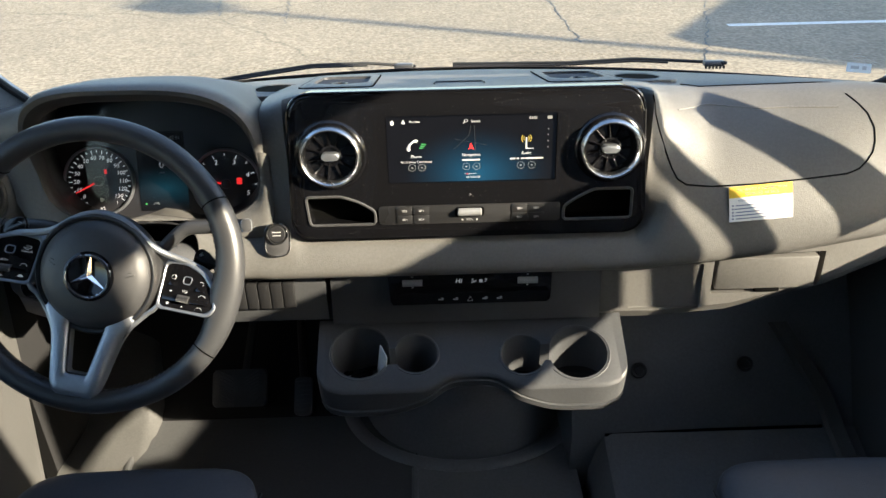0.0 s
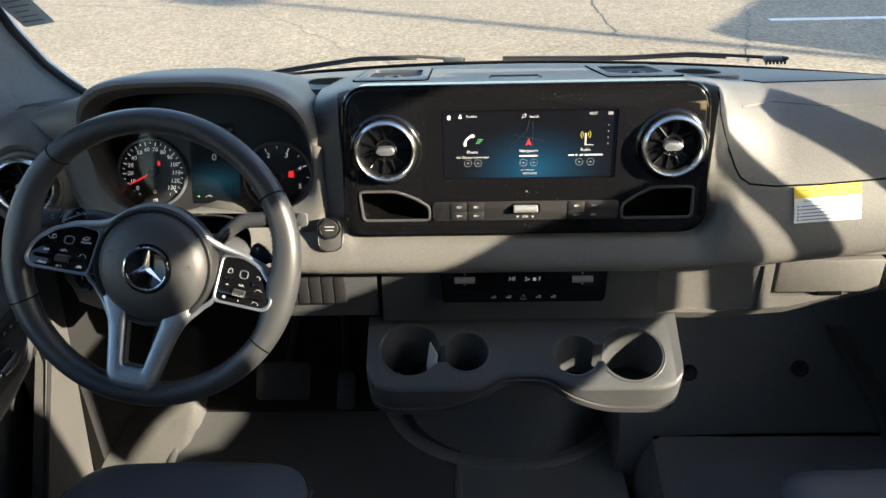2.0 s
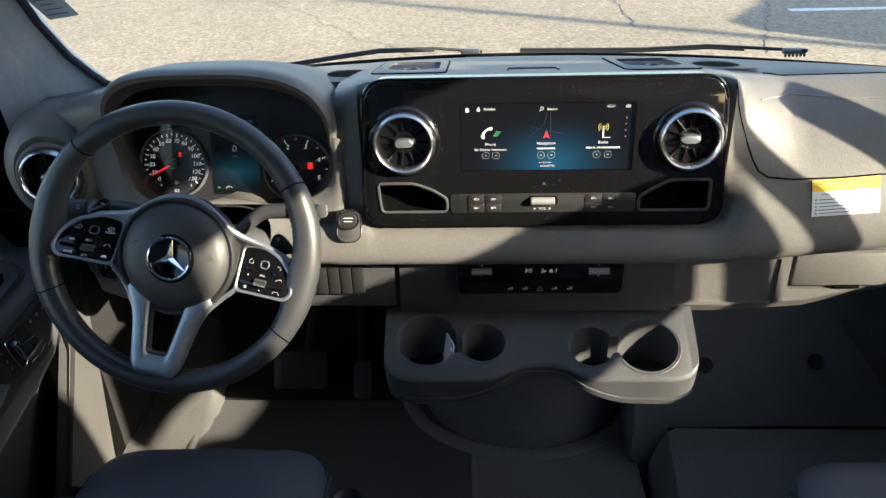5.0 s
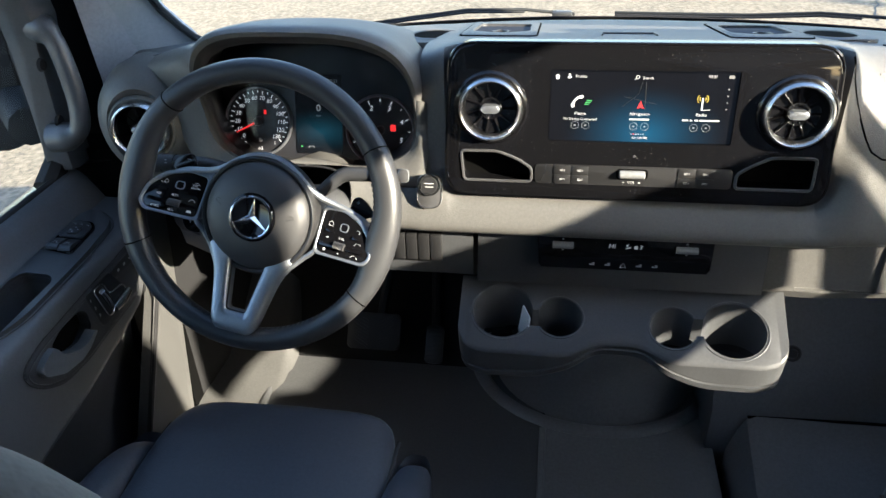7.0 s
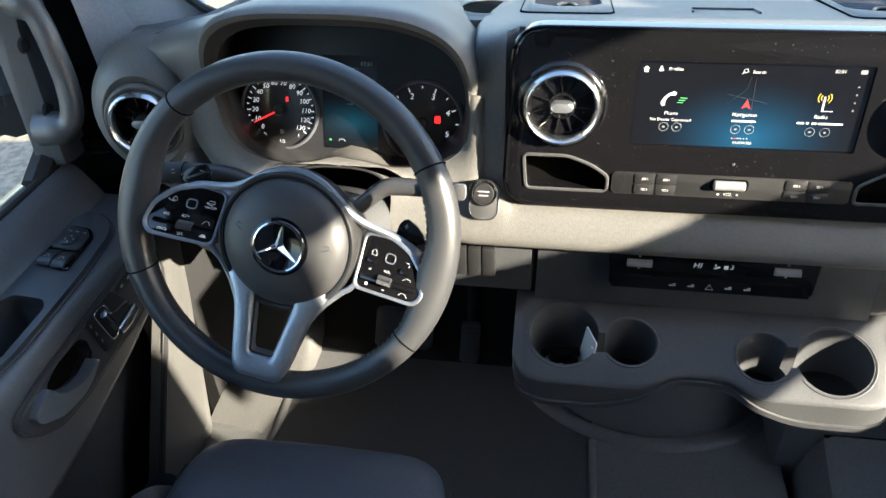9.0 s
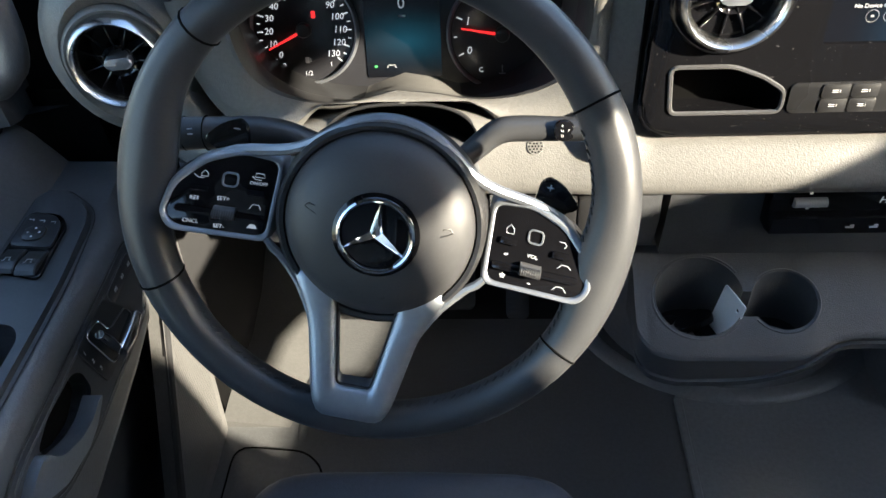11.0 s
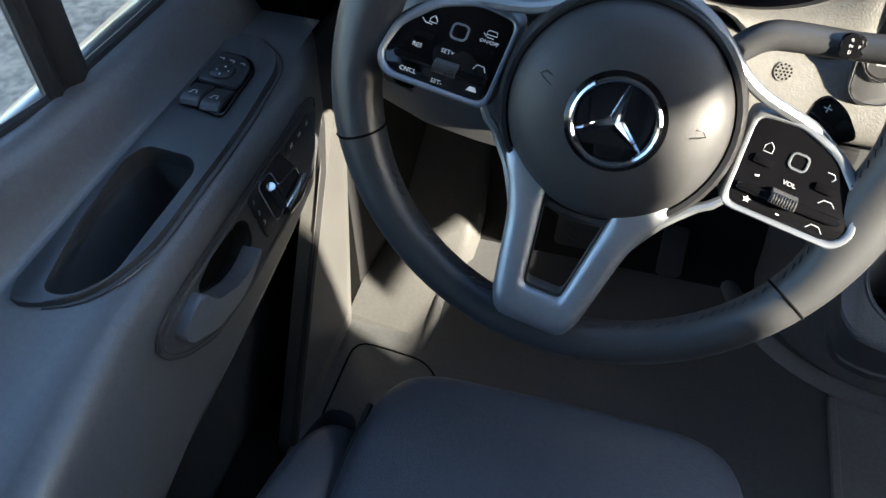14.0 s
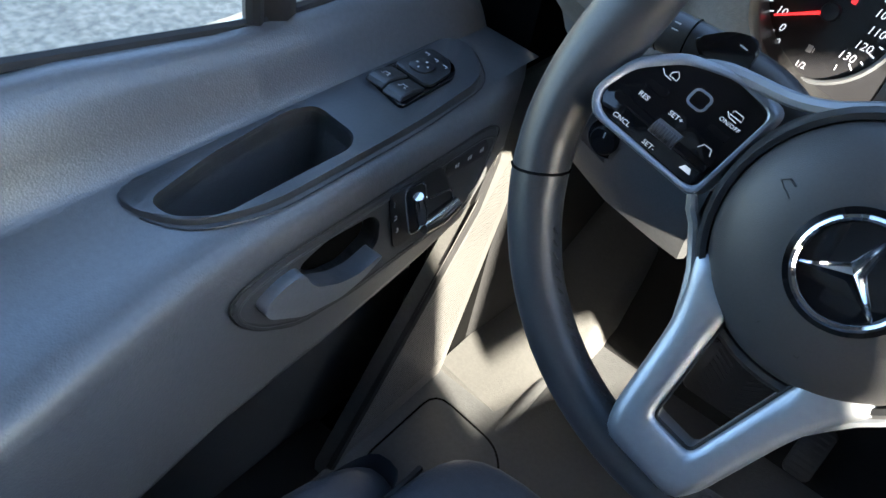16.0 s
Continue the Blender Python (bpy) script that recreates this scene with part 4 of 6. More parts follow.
for q in GRILLES:
    defroster(q)
for x in (-0.287, 0.316):
    m = top_plane(x, 1.17, 1.32)
    part("tray_plate", prism(rounded([(-0.060, -0.085), (0.045, -0.085), (0.035, 0.085), (-0.045, 0.085)] if x < 0 else [(-0.045, -0.055), (0.055, -0.055), (0.055, 0.085), (-0.030, 0.085)], 0.02), -0.01, 0.002, 0.0012, m), DASH, dash)
    part("coin_tray", lathe([(0.0, 0.0024), (0.028, 0.0024), (0.0295, 0.0045), (0.031, 0.0045), (0.034, 0.002)], 36, m @ Matrix.Diagonal((1.25, 1.85, 1, 1))), DASH, dash)
    # Flat black disc paints the shade of the tray's hollow.
    part("tray_hollow_shade", lathe([(0.0, 0.0030), (0.0285, 0.0030)], 36, m @ Matrix.Diagonal((1.25, 1.85, 1, 1))), BLACK, dash)
m = top_plane(0.016, 1.17, 1.26)
part("speaker_cover", tube([m @ Vector((-0.040, -0.03, 0.0012)), m @ Vector((-0.038, 0.0, 0.0012)), m @ Vector((0.038, 0.0, 0.0012)), m @ Vector((0.040, -0.03, 0.0012))], 0.0015, 6), DASH_LOW, dash)


def face_at(x, z, off=0.0):
    """A place on the rear face of the dashboard at the height z, set off along its normal."""
    ring = [Vector(p) for p in smooth_ring(dash_ring(x))][9:35]
    for a, b in zip(ring, ring[1:]):
        if a.z >= z >= b.z:
            t = (a.z - z) / max(a.z - b.z, 1e-6)
            n = Vector((0, -(a.z - b.z), -(b.y - a.y))).normalized()
            if n.z < 0 and b.y < a.y:
                n = -n
            n = Vector((0, -abs(a.z - b.z), abs(a.y - b.y))).normalized()
            return a.lerp(b, t) + n * off
    return ring[0] if z > ring[0].z else ring[-1]


# airbag cover: a fine dark groove round a soft lid
LID = [(0.291, 0.818), (0.297, 0.79), (0.316, 0.742), (0.330, 0.706), (0.338, 0.692), (0.352, 0.6835), (0.39, 0.680), (0.455, 0.682), (0.527, 0.687), (0.596, 0.693), (0.614, 0.699), (0.627, 0.709), (0.637, 0.720), (0.642, 0.733), (0.644, 0.750), (0.638, 0.768), (0.629, 0.778), (0.614, 0.790)]


def on_dash(pts, off, n=6):
    out = []
    for (xa, za), (xb, zb) in zip(pts, pts[1:]):
        for k in range(n):
            out.append(face_at(xa + (xb - xa) * k / n, za + (zb - za) * k / n, off))
    return out


part("airbag_seam", tube(on_dash(LID, -0.0002), 0.0014, 6), BLACK, dash)
part("airbag_seam_top", tube([Vector((x, 1.182 - 0.5 * max(x - 0.5, 0) ** 2, dash_top_z(1.18, x))) for x in np.linspace(0.37, 0.61, 18)], 0.0013, 6), BLACK, dash)
part("airbag_crease", tube(on_dash([(0.345, 0.780), (0.477, 0.771), (0.612, 0.774)], -0.0004, 10), 0.0016, 6), DASH, dash)

# warning label on the passenger's face
wl = thing("warning_label", None, "yellow and white paper airbag warning label on the dashboard", "label")


def label_at(u, v, off):
    x = 0.415 + 0.096 * u
    return tuple(face_at(x, 0.678 + 0.006 * u - 0.047 * v, off))


part("paper_sheet", grid(lambda u, v: label_at(u, v, 0.0016), 8, 8, 0.0006), PAPER, wl)
part("yellow_heading", grid(lambda u, v: label_at(u, 0.31 * v, 0.0024), 8, 3, 0.0006), YELLOW, wl)
la, lb, lc = Vector(label_at(0, 0, 0.009)), Vector(label_at(1, 0, 0.009)), Vector(label_at(0.5, 1, 0.009))
lx = (lb - la).normalized()
ly = (Vector(label_at(0.5, 0, 0.009)) - lc).normalized()
lz = lx.cross(ly).normalized()
LM = Matrix((lx, lz.cross(lx), lz)).transposed().to_4x4()


def label_text(s, size, u, v, mat):
    p = Vector(label_at(u, v, 0.0052))
    part("wording", text(s, size, Matrix.Translation(p) @ LM, 0.0001), mat, wl)


label_text("THIS VEHICLE IS EQUIPPED WITH", 0.0052, 0.5, 0.10, BLUEINK)
label_text("ADVANCED AIR BAGS", 0.0052, 0.5, 0.23, BLUEINK)
label_text("EVEN WITH ADVANCED AIR BAGS", 0.0046, 0.5, 0.40, BLUEINK)
for k in range(5):
    p = Vector(label_at(0.47 - 0.02 * (k % 2), 0.53 + 0.095 * k, 0.0036))
    part("text_line", box(-0.036, 0.038 - 0.006 * (k % 3), -0.0007, 0.0007, 0, 0.0003, m=Matrix.Translation(p) @ LM), BLUEINK, wl)
    p = Vector(label_at(0.05, 0.53 + 0.095 * k, 0.0036))
    part("bullet", box(-0.0012, 0.0012, -0.0012, 0.0012, 0, 0.0003, m=Matrix.Translation(p) @ LM), BLUEINK, wl)

# lower dashboard: knee panel, centre panel, passenger panel with niche and ashtray flap
knee = [(1.03, .553), (1.026, .51), (1.036, .462), (1.07, .44), (1.12, .44), (1.14, .553)]
part("knee_panel", loft([[(x, y + d, z) for y, z in knee] for x, d in ((-0.72, 0.05), (-0.66, 0.02), (-0.60, 0.005), (-0.57, 0.0))]), DASH_LOW, dash)
part("knee_panel_right", loft([[(x, y, z) for y, z in knee] for x in (-0.38, -0.205)]), DASH_LOW, dash)
part("column_panel", loft([[(x, y, z) for y, z in ((1.06, .553), (1.06, .50), (1.09, .47), (1.14, .47), (1.14, .553))] for x in (-0.57, -0.38)]), SMOOTH, dash)
for k in range(5):
    x0 = -0.348 + 0.0192 * k
    part("switch_blank", box(x0, x0 + 0.018, 1.017, 1.04, 0.497, 0.543, 0.002), SMOOTH, dash)
part("centre_panel", prism(rounded([(-0.199, 0.456), (0.236, 0.456), (0.232, 0.556), (-0.196, 0.556)], 0.003), 1.12, 1.028, 0.002, axis="y"), DASH_LOW, dash)
pas = loft([[(x, y + d, z) for y, z in ((1.026, zt), (1.022, zb + 0.02), (1.032, zb + 0.003), (1.06, zb - 0.012), (1.16, zb - 0.012), (1.16, zt))] for x, zt, zb, d in ((0.232, .576, .452, 0), (0.32, .580, .450, 0), (0.44, .588, .460, 0), (0.60, .606, .496, 0.01), (0.70, .63, .53, 0.025), (0.80, .66, .58, 0.05))])
pas = carve(pas, box(0.279, 0.393, 1.0, 1.0278, 0.474, 0.553, 0.001), box(0.409, 0.588, 1.0, 1.05, 0.499, 0.566, 0.002))
back = Vector((-0.05, 0.015, 1.152))
SET = Matrix.Translation(back) @ Matrix.Scale(1.029, 4) @ Matrix.Translation(-back)
pas.transform(SET)
part("passenger_panel", pas, DASH, dash, smooth=14)
tr = part("ashtray_flap", box(0.415, 0.575, 1.024, 1.05, 0.504, 0.562, 0.003, m=SET), DASH, dash)
part("finger_notch", box(0.48, 0.52, 1.022, 1.03, 0.499, 0.506, 0.002, m=SET), BLACK, tr)
# Black sheet paints the shade in the gap round the flap.
part("flap_shade", box(0.411, 0.586, 1.049, 1.052, 0.501, 0.564, m=SET), BLACK, dash)
# light switch module beside the column
LSM = Matrix.Translation((-0.022, 0.034, -0.006))
lm = part("light_switch_plate", prism(rounded([(-0.690, 0.552), (-0.575, 0.552), (-0.58, 0.508), (-0.64, 0.502), (-0.69, 0.52)], 0.012), 1.03, 1.02, 0.003, axis="y", m=LSM), SMOOTH, dash)
part("light_knob", lathe([(0.0, 0.012), (0.012, 0.012), (0.0135, 0.010), (0.0135, 0.002), (0.019, 0.002), (0.020, 0.0)], 28, LSM @ plane((-0.655, 1.02, 0.532), 5)), GLOSSW, lm)
part("light_key", box(-0.622, -0.60, 1.014, 1.022, 0.526, 0.54, 0.002, m=LSM), GLOSSW, lm)
part("knob_ring", tube([LSM @ plane((-0.655, 1.02, 0.532), 5) @ Vector((0.0195 * math.cos(a), 0.0195 * math.sin(a), 0.002)) for a in np.linspace(0, 6.28, 29)[:-1]], 0.0006, 5, closed=True), GREYTRIM, lm)
part("knob_mark", bar(0, 0.007, 0.0012, 0.006, 0.0122, LSM @ plane((-0.655, 1.02, 0.532), 5)), INK, lm)
# start button on the face by the wheel
m = plane((-0.268, 1.022, 0.622), 22)
part("start_frame", prism(rrect(0, -0.003, 0.037, 0.050, 0.014), -0.01, 0.004, 0.002, m), GREYTRIM, dash)
part("start_edge", tube([m @ Vector((u, v, 0.004)) for u, v in rrect(0, -0.003, 0.037, 0.050, 0.014)], 0.0009, 6, closed=True), CHROME, dash)
part("start_button", lathe([(0.0, 0.008), (0.012, 0.008), (0.0135, 0.006), (0.0145, 0.007), (0.016, 0.004)], 28, m @ pose(0, 0.006, 0)), SMOOTH, dash)
part("start_ring", lathe([(0.0145, 0.005), (0.0155, 0.0078), (0.0165, 0.005)], 28, m @ pose(0, 0.006, 0)), CHROME, dash)
part("start_wording", join(bar(0, 0.009, 0.014, 0.0012, 0.0083, m), bar(0, 0.004, 0.012, 0.0012, 0.0083, m)), INK, dash)
MP = plane((-0.336, 1.0226, 0.6065), 37)
part("microphone_disc", lathe([(0.0, 0.0006), (0.0078, 0.0006), (0.0082, -0.002)], 28, MP), DASH, dash)
for k in range(19):
    rr, a = (0, 0) if k == 0 else ((0.0030, k * math.pi / 3) if k < 7 else (0.0060, k * math.pi / 6))
    part("microphone_hole", lathe([(0.0, 0.0), (0.00095, 0.0), (0.00095, -0.001)], 8, MP @ pose(rr * math.cos(a), rr * math.sin(a), 0.0009)), BLACK, dash)

# ---- infotainment panel ----
PM = plane((0.023, 1.036, 0.727), 6)
ip = thing("infotainment_panel", PM, "gloss black dashboard panel with lit touch display and two round vents", "infotainment display")
OUT = rounded([(-0.257, 0.109), (0.250, 0.109), (0.264, -0.109), (-0.266, -0.109)], 0.036, 7)
PL = rounded([(-0.243, -0.042), (-0.190, -0.042), (-0.163, -0.052), (-0.141, -0.066), (-0.141, -0.087), (-0.239, -0.087)], 0.007)
PR = rounded([(0.243, -0.040), (0.185, -0.040), (0.160, -0.053), (0.141, -0.066), (0.141, -0.087), (0.243, -0.087)], 0.007)
pan = carve(prism(OUT, -0.03, 0.006, 0.004, seg=3), prism(PL, -0.025, 0.05), prism(PR, -0.025, 0.05), prism(rrect(0.004, 0.0255, 0.247, 0.1, 0.003), 0.002, 0.05))
part("panel_body", pan, GLOSS, ip, local=True)
part("rim", tube([(u * 1.004, v * 1.006, 0.002) for u, v in OUT], 0.0026, 8, closed=True), GLOSSW, ip, local=True)
for q in (PL, PR):
    cu = sum(p[0] for p in q) / len(q)
    cv = sum(p[1] for p in q) / len(q)
    part("pocket_rim", tube([(u, v, 0.006) for u, v in q], 0.0022, 6, closed=True), GREYTRIM, ip, local=True)
    # Black sheet paints the shade at the back of the pocket.
    part("pocket_shade", prism(q, -0.026, -0.024), BLACK, ip, local=True)
part("key_strip", prism(rrect(0.0, -0.0735, 0.272, 0.029, 0.005), 0.004, 0.0075, 0.001), STRIP, ip, local=True)
for s, u0 in ((0, -0.1095), (1, 0.0625)):
    for i in range(2):
        for j in range(2):
            u, v = u0 + 0.025 * i + 0.0122, -0.0665 - 0.0138 * j
            k = part("key", prism(rrect(u, v, 0.0235, 0.0128, 0.002), 0.007, 0.0088, 0.0006), SMOOTH, ip, local=True)
            part("symbol", join(bar(u - 0.001, v + 0.0009, 0.0052, 0.0007, 0.0089), bar(u - 0.001, v - 0.0009, 0.0052, 0.0007, 0.0089), bar(u + 0.0032, v, 0.0007, 0.0026, 0.0089)), INK, k, local=True)
part("volume_roller", tube([(-0.018, -0.070, 0.010), (-0.0165, -0.070, 0.010), (0.0165, -0.070, 0.010), (0.018, -0.070, 0.010)], [0.004, 0.006, 0.006, 0.004], 16), ROLLER, ip, "silver volume roller", local=True)
# Black plate paints the shade round the roller.
part("roller_well", prism(rrect(0, -0.070, 0.044, 0.015, 0.005), 0.0075, 0.0082), BLACK, ip, local=True)
part("wording", text("VOL", 0.0055, pose(0, -0.0825, 0.0079), 0.0001), INK, ip, local=True)
for u in (-0.011, 0.011):
    part("arrow", bar(u, -0.0825, 0.0025, 0.002, 0.0078), INK, ip, local=True)
part("camera_dot", lathe([(0.0, 0.0012), (0.0016, 0.001), (0.002, 0)], 12, pose(0.001, -0.044, 0.006)), GREYTRIM, ip, local=True)
# the display, lit
sc = part("display", prism(rrect(0.004, 0.0255, 0.2455, 0.0985, 0.002), 0.0016, 0.0028), SCREEN, ip, "lit dark blue touch display", local=True)
Z = 0.0031


def scr(s, size, u, v, mat=WHITE, align="CENTER"):
    part("wording", text(s, size, pose(u, v, Z), 0.00005, align), mat, sc, local=True)


def icon(name, bm, mat=WHITE):
    part(name, bm, mat, sc, local=True)


scr("Phone", 0.0062, -0.077, 0.015)
scr("No Device Connected", 0.0050, -0.077, 0.0072)
scr("Navigation", 0.0062, 0.003, 0.016)
scr("Radio", 0.0062, 0.084, 0.0165)
icon("street_bar", bar(0.003, 0.0085, 0.026, 0.0022, Z), INK)
icon("station_bar", join(bar(0.064, 0.0088, 0.008, 0.0022, Z), bar(0.0715, 0.0088, 0.003, 0.0022, Z), bar(0.0785, 0.0088, 0.005, 0.0022, Z), bar(0.0955, 0.0088, 0.026, 0.0022, Z)), INK)
scr("Profiles", 0.0052, -0.078, 0.0665)
scr("Search", 0.0052, 0.010, 0.0655)
scr("02:51", 0.0052, 0.093, 0.0685)
scr("FAVORITES", 0.0042, 0.006, -0.018, INK)
icon("home_icon", join(bar(-0.110, 0.0645, 0.0045, 0.004, Z), prism([(-0.1135, 0.0665), (-0.110, 0.0695), (-0.1065, 0.0665)], Z, Z + 0.0003)))
icon("profile_icon", join(prism(ring_pts(-0.094, 0.0685, 0.0014, n=12), Z, Z + 0.0003), prism(ring_pts(-0.094, 0.0653, 0.0028, 0.0016, n=12), Z, Z + 0.0003)))
icon("search_icon", join(tube([(-0.004 + 0.0022 * math.cos(a), 0.0667 + 0.0022 * math.sin(a), Z) for a in np.linspace(0, 6.28, 13)[:-1]], 0.0004, 5, closed=True), tube([(-0.0056, 0.0651, Z), (-0.008, 0.0627, Z)], 0.0005, 5)))
icon("message_icon", prism(rrect(0.1165, 0.0685, 0.007, 0.0045, 0.001), Z, Z + 0.0003), FAINT)
icon("handset_icon", tube([(-0.087, 0.024, Z), (-0.0885, 0.027, Z), (-0.086, 0.033, Z), (-0.081, 0.0375, Z), (-0.0765, 0.0385, Z), (-0.0745, 0.0375, Z)], [0.0022, 0.0026, 0.0016, 0.0016, 0.0026, 0.0022], 8, flat=0.3))
for k in range(3):
    icon("signal_arc", tube([(-0.0725 + 0.0015 * k, 0.028 + 0.0028 * k, Z), (-0.066 + 0.002 * k, 0.028 + 0.0026 * k, Z)], 0.0006, 5), GREENGLOW)
icon("position_arrow", prism([(0.003, 0.0345), (-0.0015, 0.0235), (0.003, 0.026), (0.0075, 0.0235)], Z, Z + 0.0004), REDGLOW)
icon("map_road", join(tube([(-0.022, 0.025, Z), (0.0, 0.045, Z), (0.003, 0.06, Z)], 0.0003, 4), tube([(0.008, 0.060, Z), (0.009, 0.022, Z)], 0.0003, 4), tube([(-0.02, 0.04, Z), (0.025, 0.03, Z)], 0.0002, 4)), DARKINK)
icon("mast_icon", join(bar(0.0835, 0.0315, 0.002, 0.017, Z), bar(0.0895, 0.0235, 0.010, 0.0007, Z)))
for k in range(2):
    for s in (-1, 1):
        icon("wave_arc", tube([(0.0835 + s * (0.004 + 0.003 * k) * math.cos(a), 0.0385 + (0.004 + 0.003 * k) * math.sin(a), Z) for a in np.linspace(-0.8, 0.8, 7)], 0.0005, 5), YELLOWGLOW)
for u in (-0.0835, -0.069, -0.004, 0.011, 0.076, 0.092):
    icon("key_ring", tube([(u + 0.0052 * math.cos(a), -0.0015 + 0.0052 * math.sin(a), Z) for a in np.linspace(0, 6.28, 21)[:-1]], 0.00028, 4, closed=True), FAINT)
    icon("key_sign", bar(u, -0.0015, 0.0026, 0.0018, Z), FAINT)
for k in range(6):
    icon("page_dot", bar(-0.006 + 0.0032 * k, -0.0125, 0.0012, 0.0012, Z), REDGLOW if k == 1 else INK)
for k in range(4):
    icon("side_dot", prism(ring_pts(0.115, 0.052 - 0.009 * k, 0.0010, n=10), Z, Z + 0.0003), FAINT)


# ---- round air vents ----
def air_vent(m, turn=0.0, edge=None):
    t = thing("air_vent", m, "round black air vent with chrome ring on the dashboard", "air vent", group="round dashboard vents")
    part("chrome_ring", lathe([(0.0365, 0.004), (0.0375, 0.013), (0.041, 0.0165), (0.0445, 0.013), (0.046, 0.004), (0.046, -0.004)], 48), RINGMETAL, t, "polished chrome ring", local=True)
    part("collar", lathe([(0.046, 0.002), (0.049, 0.004), (0.052, 0.0015), (0.053, -0.004)], 48), edge or GLOSSW, t, local=True)
    part("bowl", lathe([(0.0375, 0.011), (0.036, -0.002), (0.030, -0.018), (0.0, -0.022)], 40), GLOSSW, t, local=True)
    for k in range(11):
        r = pose(0, 0, 0, 0, 0, 360 * k / 11 + turn)
        b = box(0.011, 0.0355, -0.0009, 0.0009, -0.012, 0.004, 0.0005, 1)
        b.transform(r @ pose(0, 0, 0, 28, 0, 0))
        part("blade", b, GLOSSW, t, local=True)
    part("inner_ring", lathe([(0.010, -0.012), (0.0125, 0.002), (0.0155, 0.004), (0.0165, -0.01)], 32), GLOSSW, t, local=True)
    part("centre_knob", prism(rrect(0, 0, 0.026, 0.011, 0.0054), -0.012, 0.0115, 0.002, seg=3), SATIN, t, "satin silver centre knob", local=True)
    return t


v1 = air_vent(PM @ pose(-0.2005, 0.0215, 0.006))
copy_thing(v1, PM @ pose(0.205, 0.0225, 0.006))
air_vent(plane((-0.727, 1.056, 0.692), 4, yaw=8), edge=DASH)
# pod that carries the outer vent
part("vent_pod", lathe([(0.0, -0.09), (0.078, -0.09), (0.079, -0.05), (0.073, -0.022), (0.060, -0.004), (0.051, 0.002), (0.040, -0.006)], 40, plane((-0.727, 1.056, 0.692), 4, yaw=8) @ Matrix.Diagonal((1.04, 1.25, 1, 1))), DASH, dash)

# ---- climate panel ----
CM = plane((0.023, 1.012, 0.5295), 4)
cp = thing("climate_panel", CM, "gloss black climate control panel with silver rollers", "climate control")
part("panel_body", prism(rounded([(-0.128, 0.027), (0.128, 0.027), (0.127, -0.027), (-0.125, -0.027)], 0.005), -0.025, 0.0, 0.003), GLOSS, cp, local=True)
part("key_ledge", loft([[(-0.122, v, w), (0.122, v, w), (0.122, v, -0.01), (-0.122, v, -0.01)] for v, w in ((-0.003, 0.003), (-0.005, 0.007), (-0.025, 0.005), (-0.0265, 0.0))]), GLOSSW, cp, local=True)
for u in (-0.090, 0.090):
    # Flat black plate for the shade round each roller.
    part("roller_well", prism(rrect(u, 0.0125, 0.036, 0.010, 0.003), 0.0, 0.0012), BLACK, cp, local=True)
    part("temperature_roller", tube([(u - 0.0155, 0.0125, 0.003), (u + 0.0155, 0.0125, 0.003)], 0.0052, 14), ROLLER, cp, "silver roller", local=True)
    part("arrow", join(bar(u, 0.0215, 0.003, 0.002, 0.0005), bar(u, 0.0035, 0.003, 0.002, 0.0005)), REDGLOW if u < -1 else INK, cp, local=True)
part("wording", text("HI", 0.011, pose(-0.018, 0.0125, 0.0006), 0.0001, shear=0.15), WHITE, cp, local=True)
part("wording", text("3", 0.009, pose(0.024, 0.0125, 0.0006), 0.0001, shear=0.15), WHITE, cp, local=True)
part("symbol", join(bar(0.006, 0.011, 0.008, 0.0016, 0.0005, turn=20), bar(0.004, 0.0145, 0.002, 0.003, 0.0005), bar(0.017, 0.012, 0.005, 0.005, 0.0005)), WHITE, cp, local=True)
for k, u in enumerate((-0.046, -0.023, 0.0, 0.023, 0.046)):
    if u == 0.0:
        part("hazard_symbol", tube([(u - 0.0045, -0.0195, 0.0062), (u + 0.0045, -0.0195, 0.0062), (u, -0.0115, 0.0067)], 0.0005, 5, closed=True), INK, cp, local=True)
    else:
        part("symbol", join(bar(u, -0.016, 0.008, 0.0018, 0.0066), bar(u + 0.002, -0.0135, 0.004, 0.0014, 0.0067)), INK, cp, local=True)

# ---- instruments ----
BX, BZ = -0.468, 0.722


def binnacle_ring(y, rx, up, down, lean=0.0, power=3.0, n=72, dz=0.0, left=None, narrow=0.033, bump=0.2):
    out = []
    for u, v in ring_pts(0, 0, 1, 1, n, power):
        z = BZ + dz + (v * up if v > 0 else v * down * (1 - bump * math.exp(-((u * rx - 0.006) / 0.055) ** 2)))
        w = rx * (1 if v > 0 else 1 + 0.02 * v)
        if u < 0:
            w -= narrow * (rx and w / rx)
        if left and u < 0:
            s = min(1.0, max(0.0, (v + 0.55) / 0.6))
            e = min(1.0, max(0.0, (0.86 - v) / 0.5))
            w += (left - rx + narrow) * s * s * (3 - 2 * s) * e * e * (3 - 2 * e)
        out.append((BX + u * w, y - lean * (z - BZ) * (1.0 if z > BZ else 0.1), z))
    return out


ic = thing("instrument_cluster", plane((-0.465, 1.148, 0.69), 17.6), "analogue gauges and lit display under a dark hood", "instrument cluster")
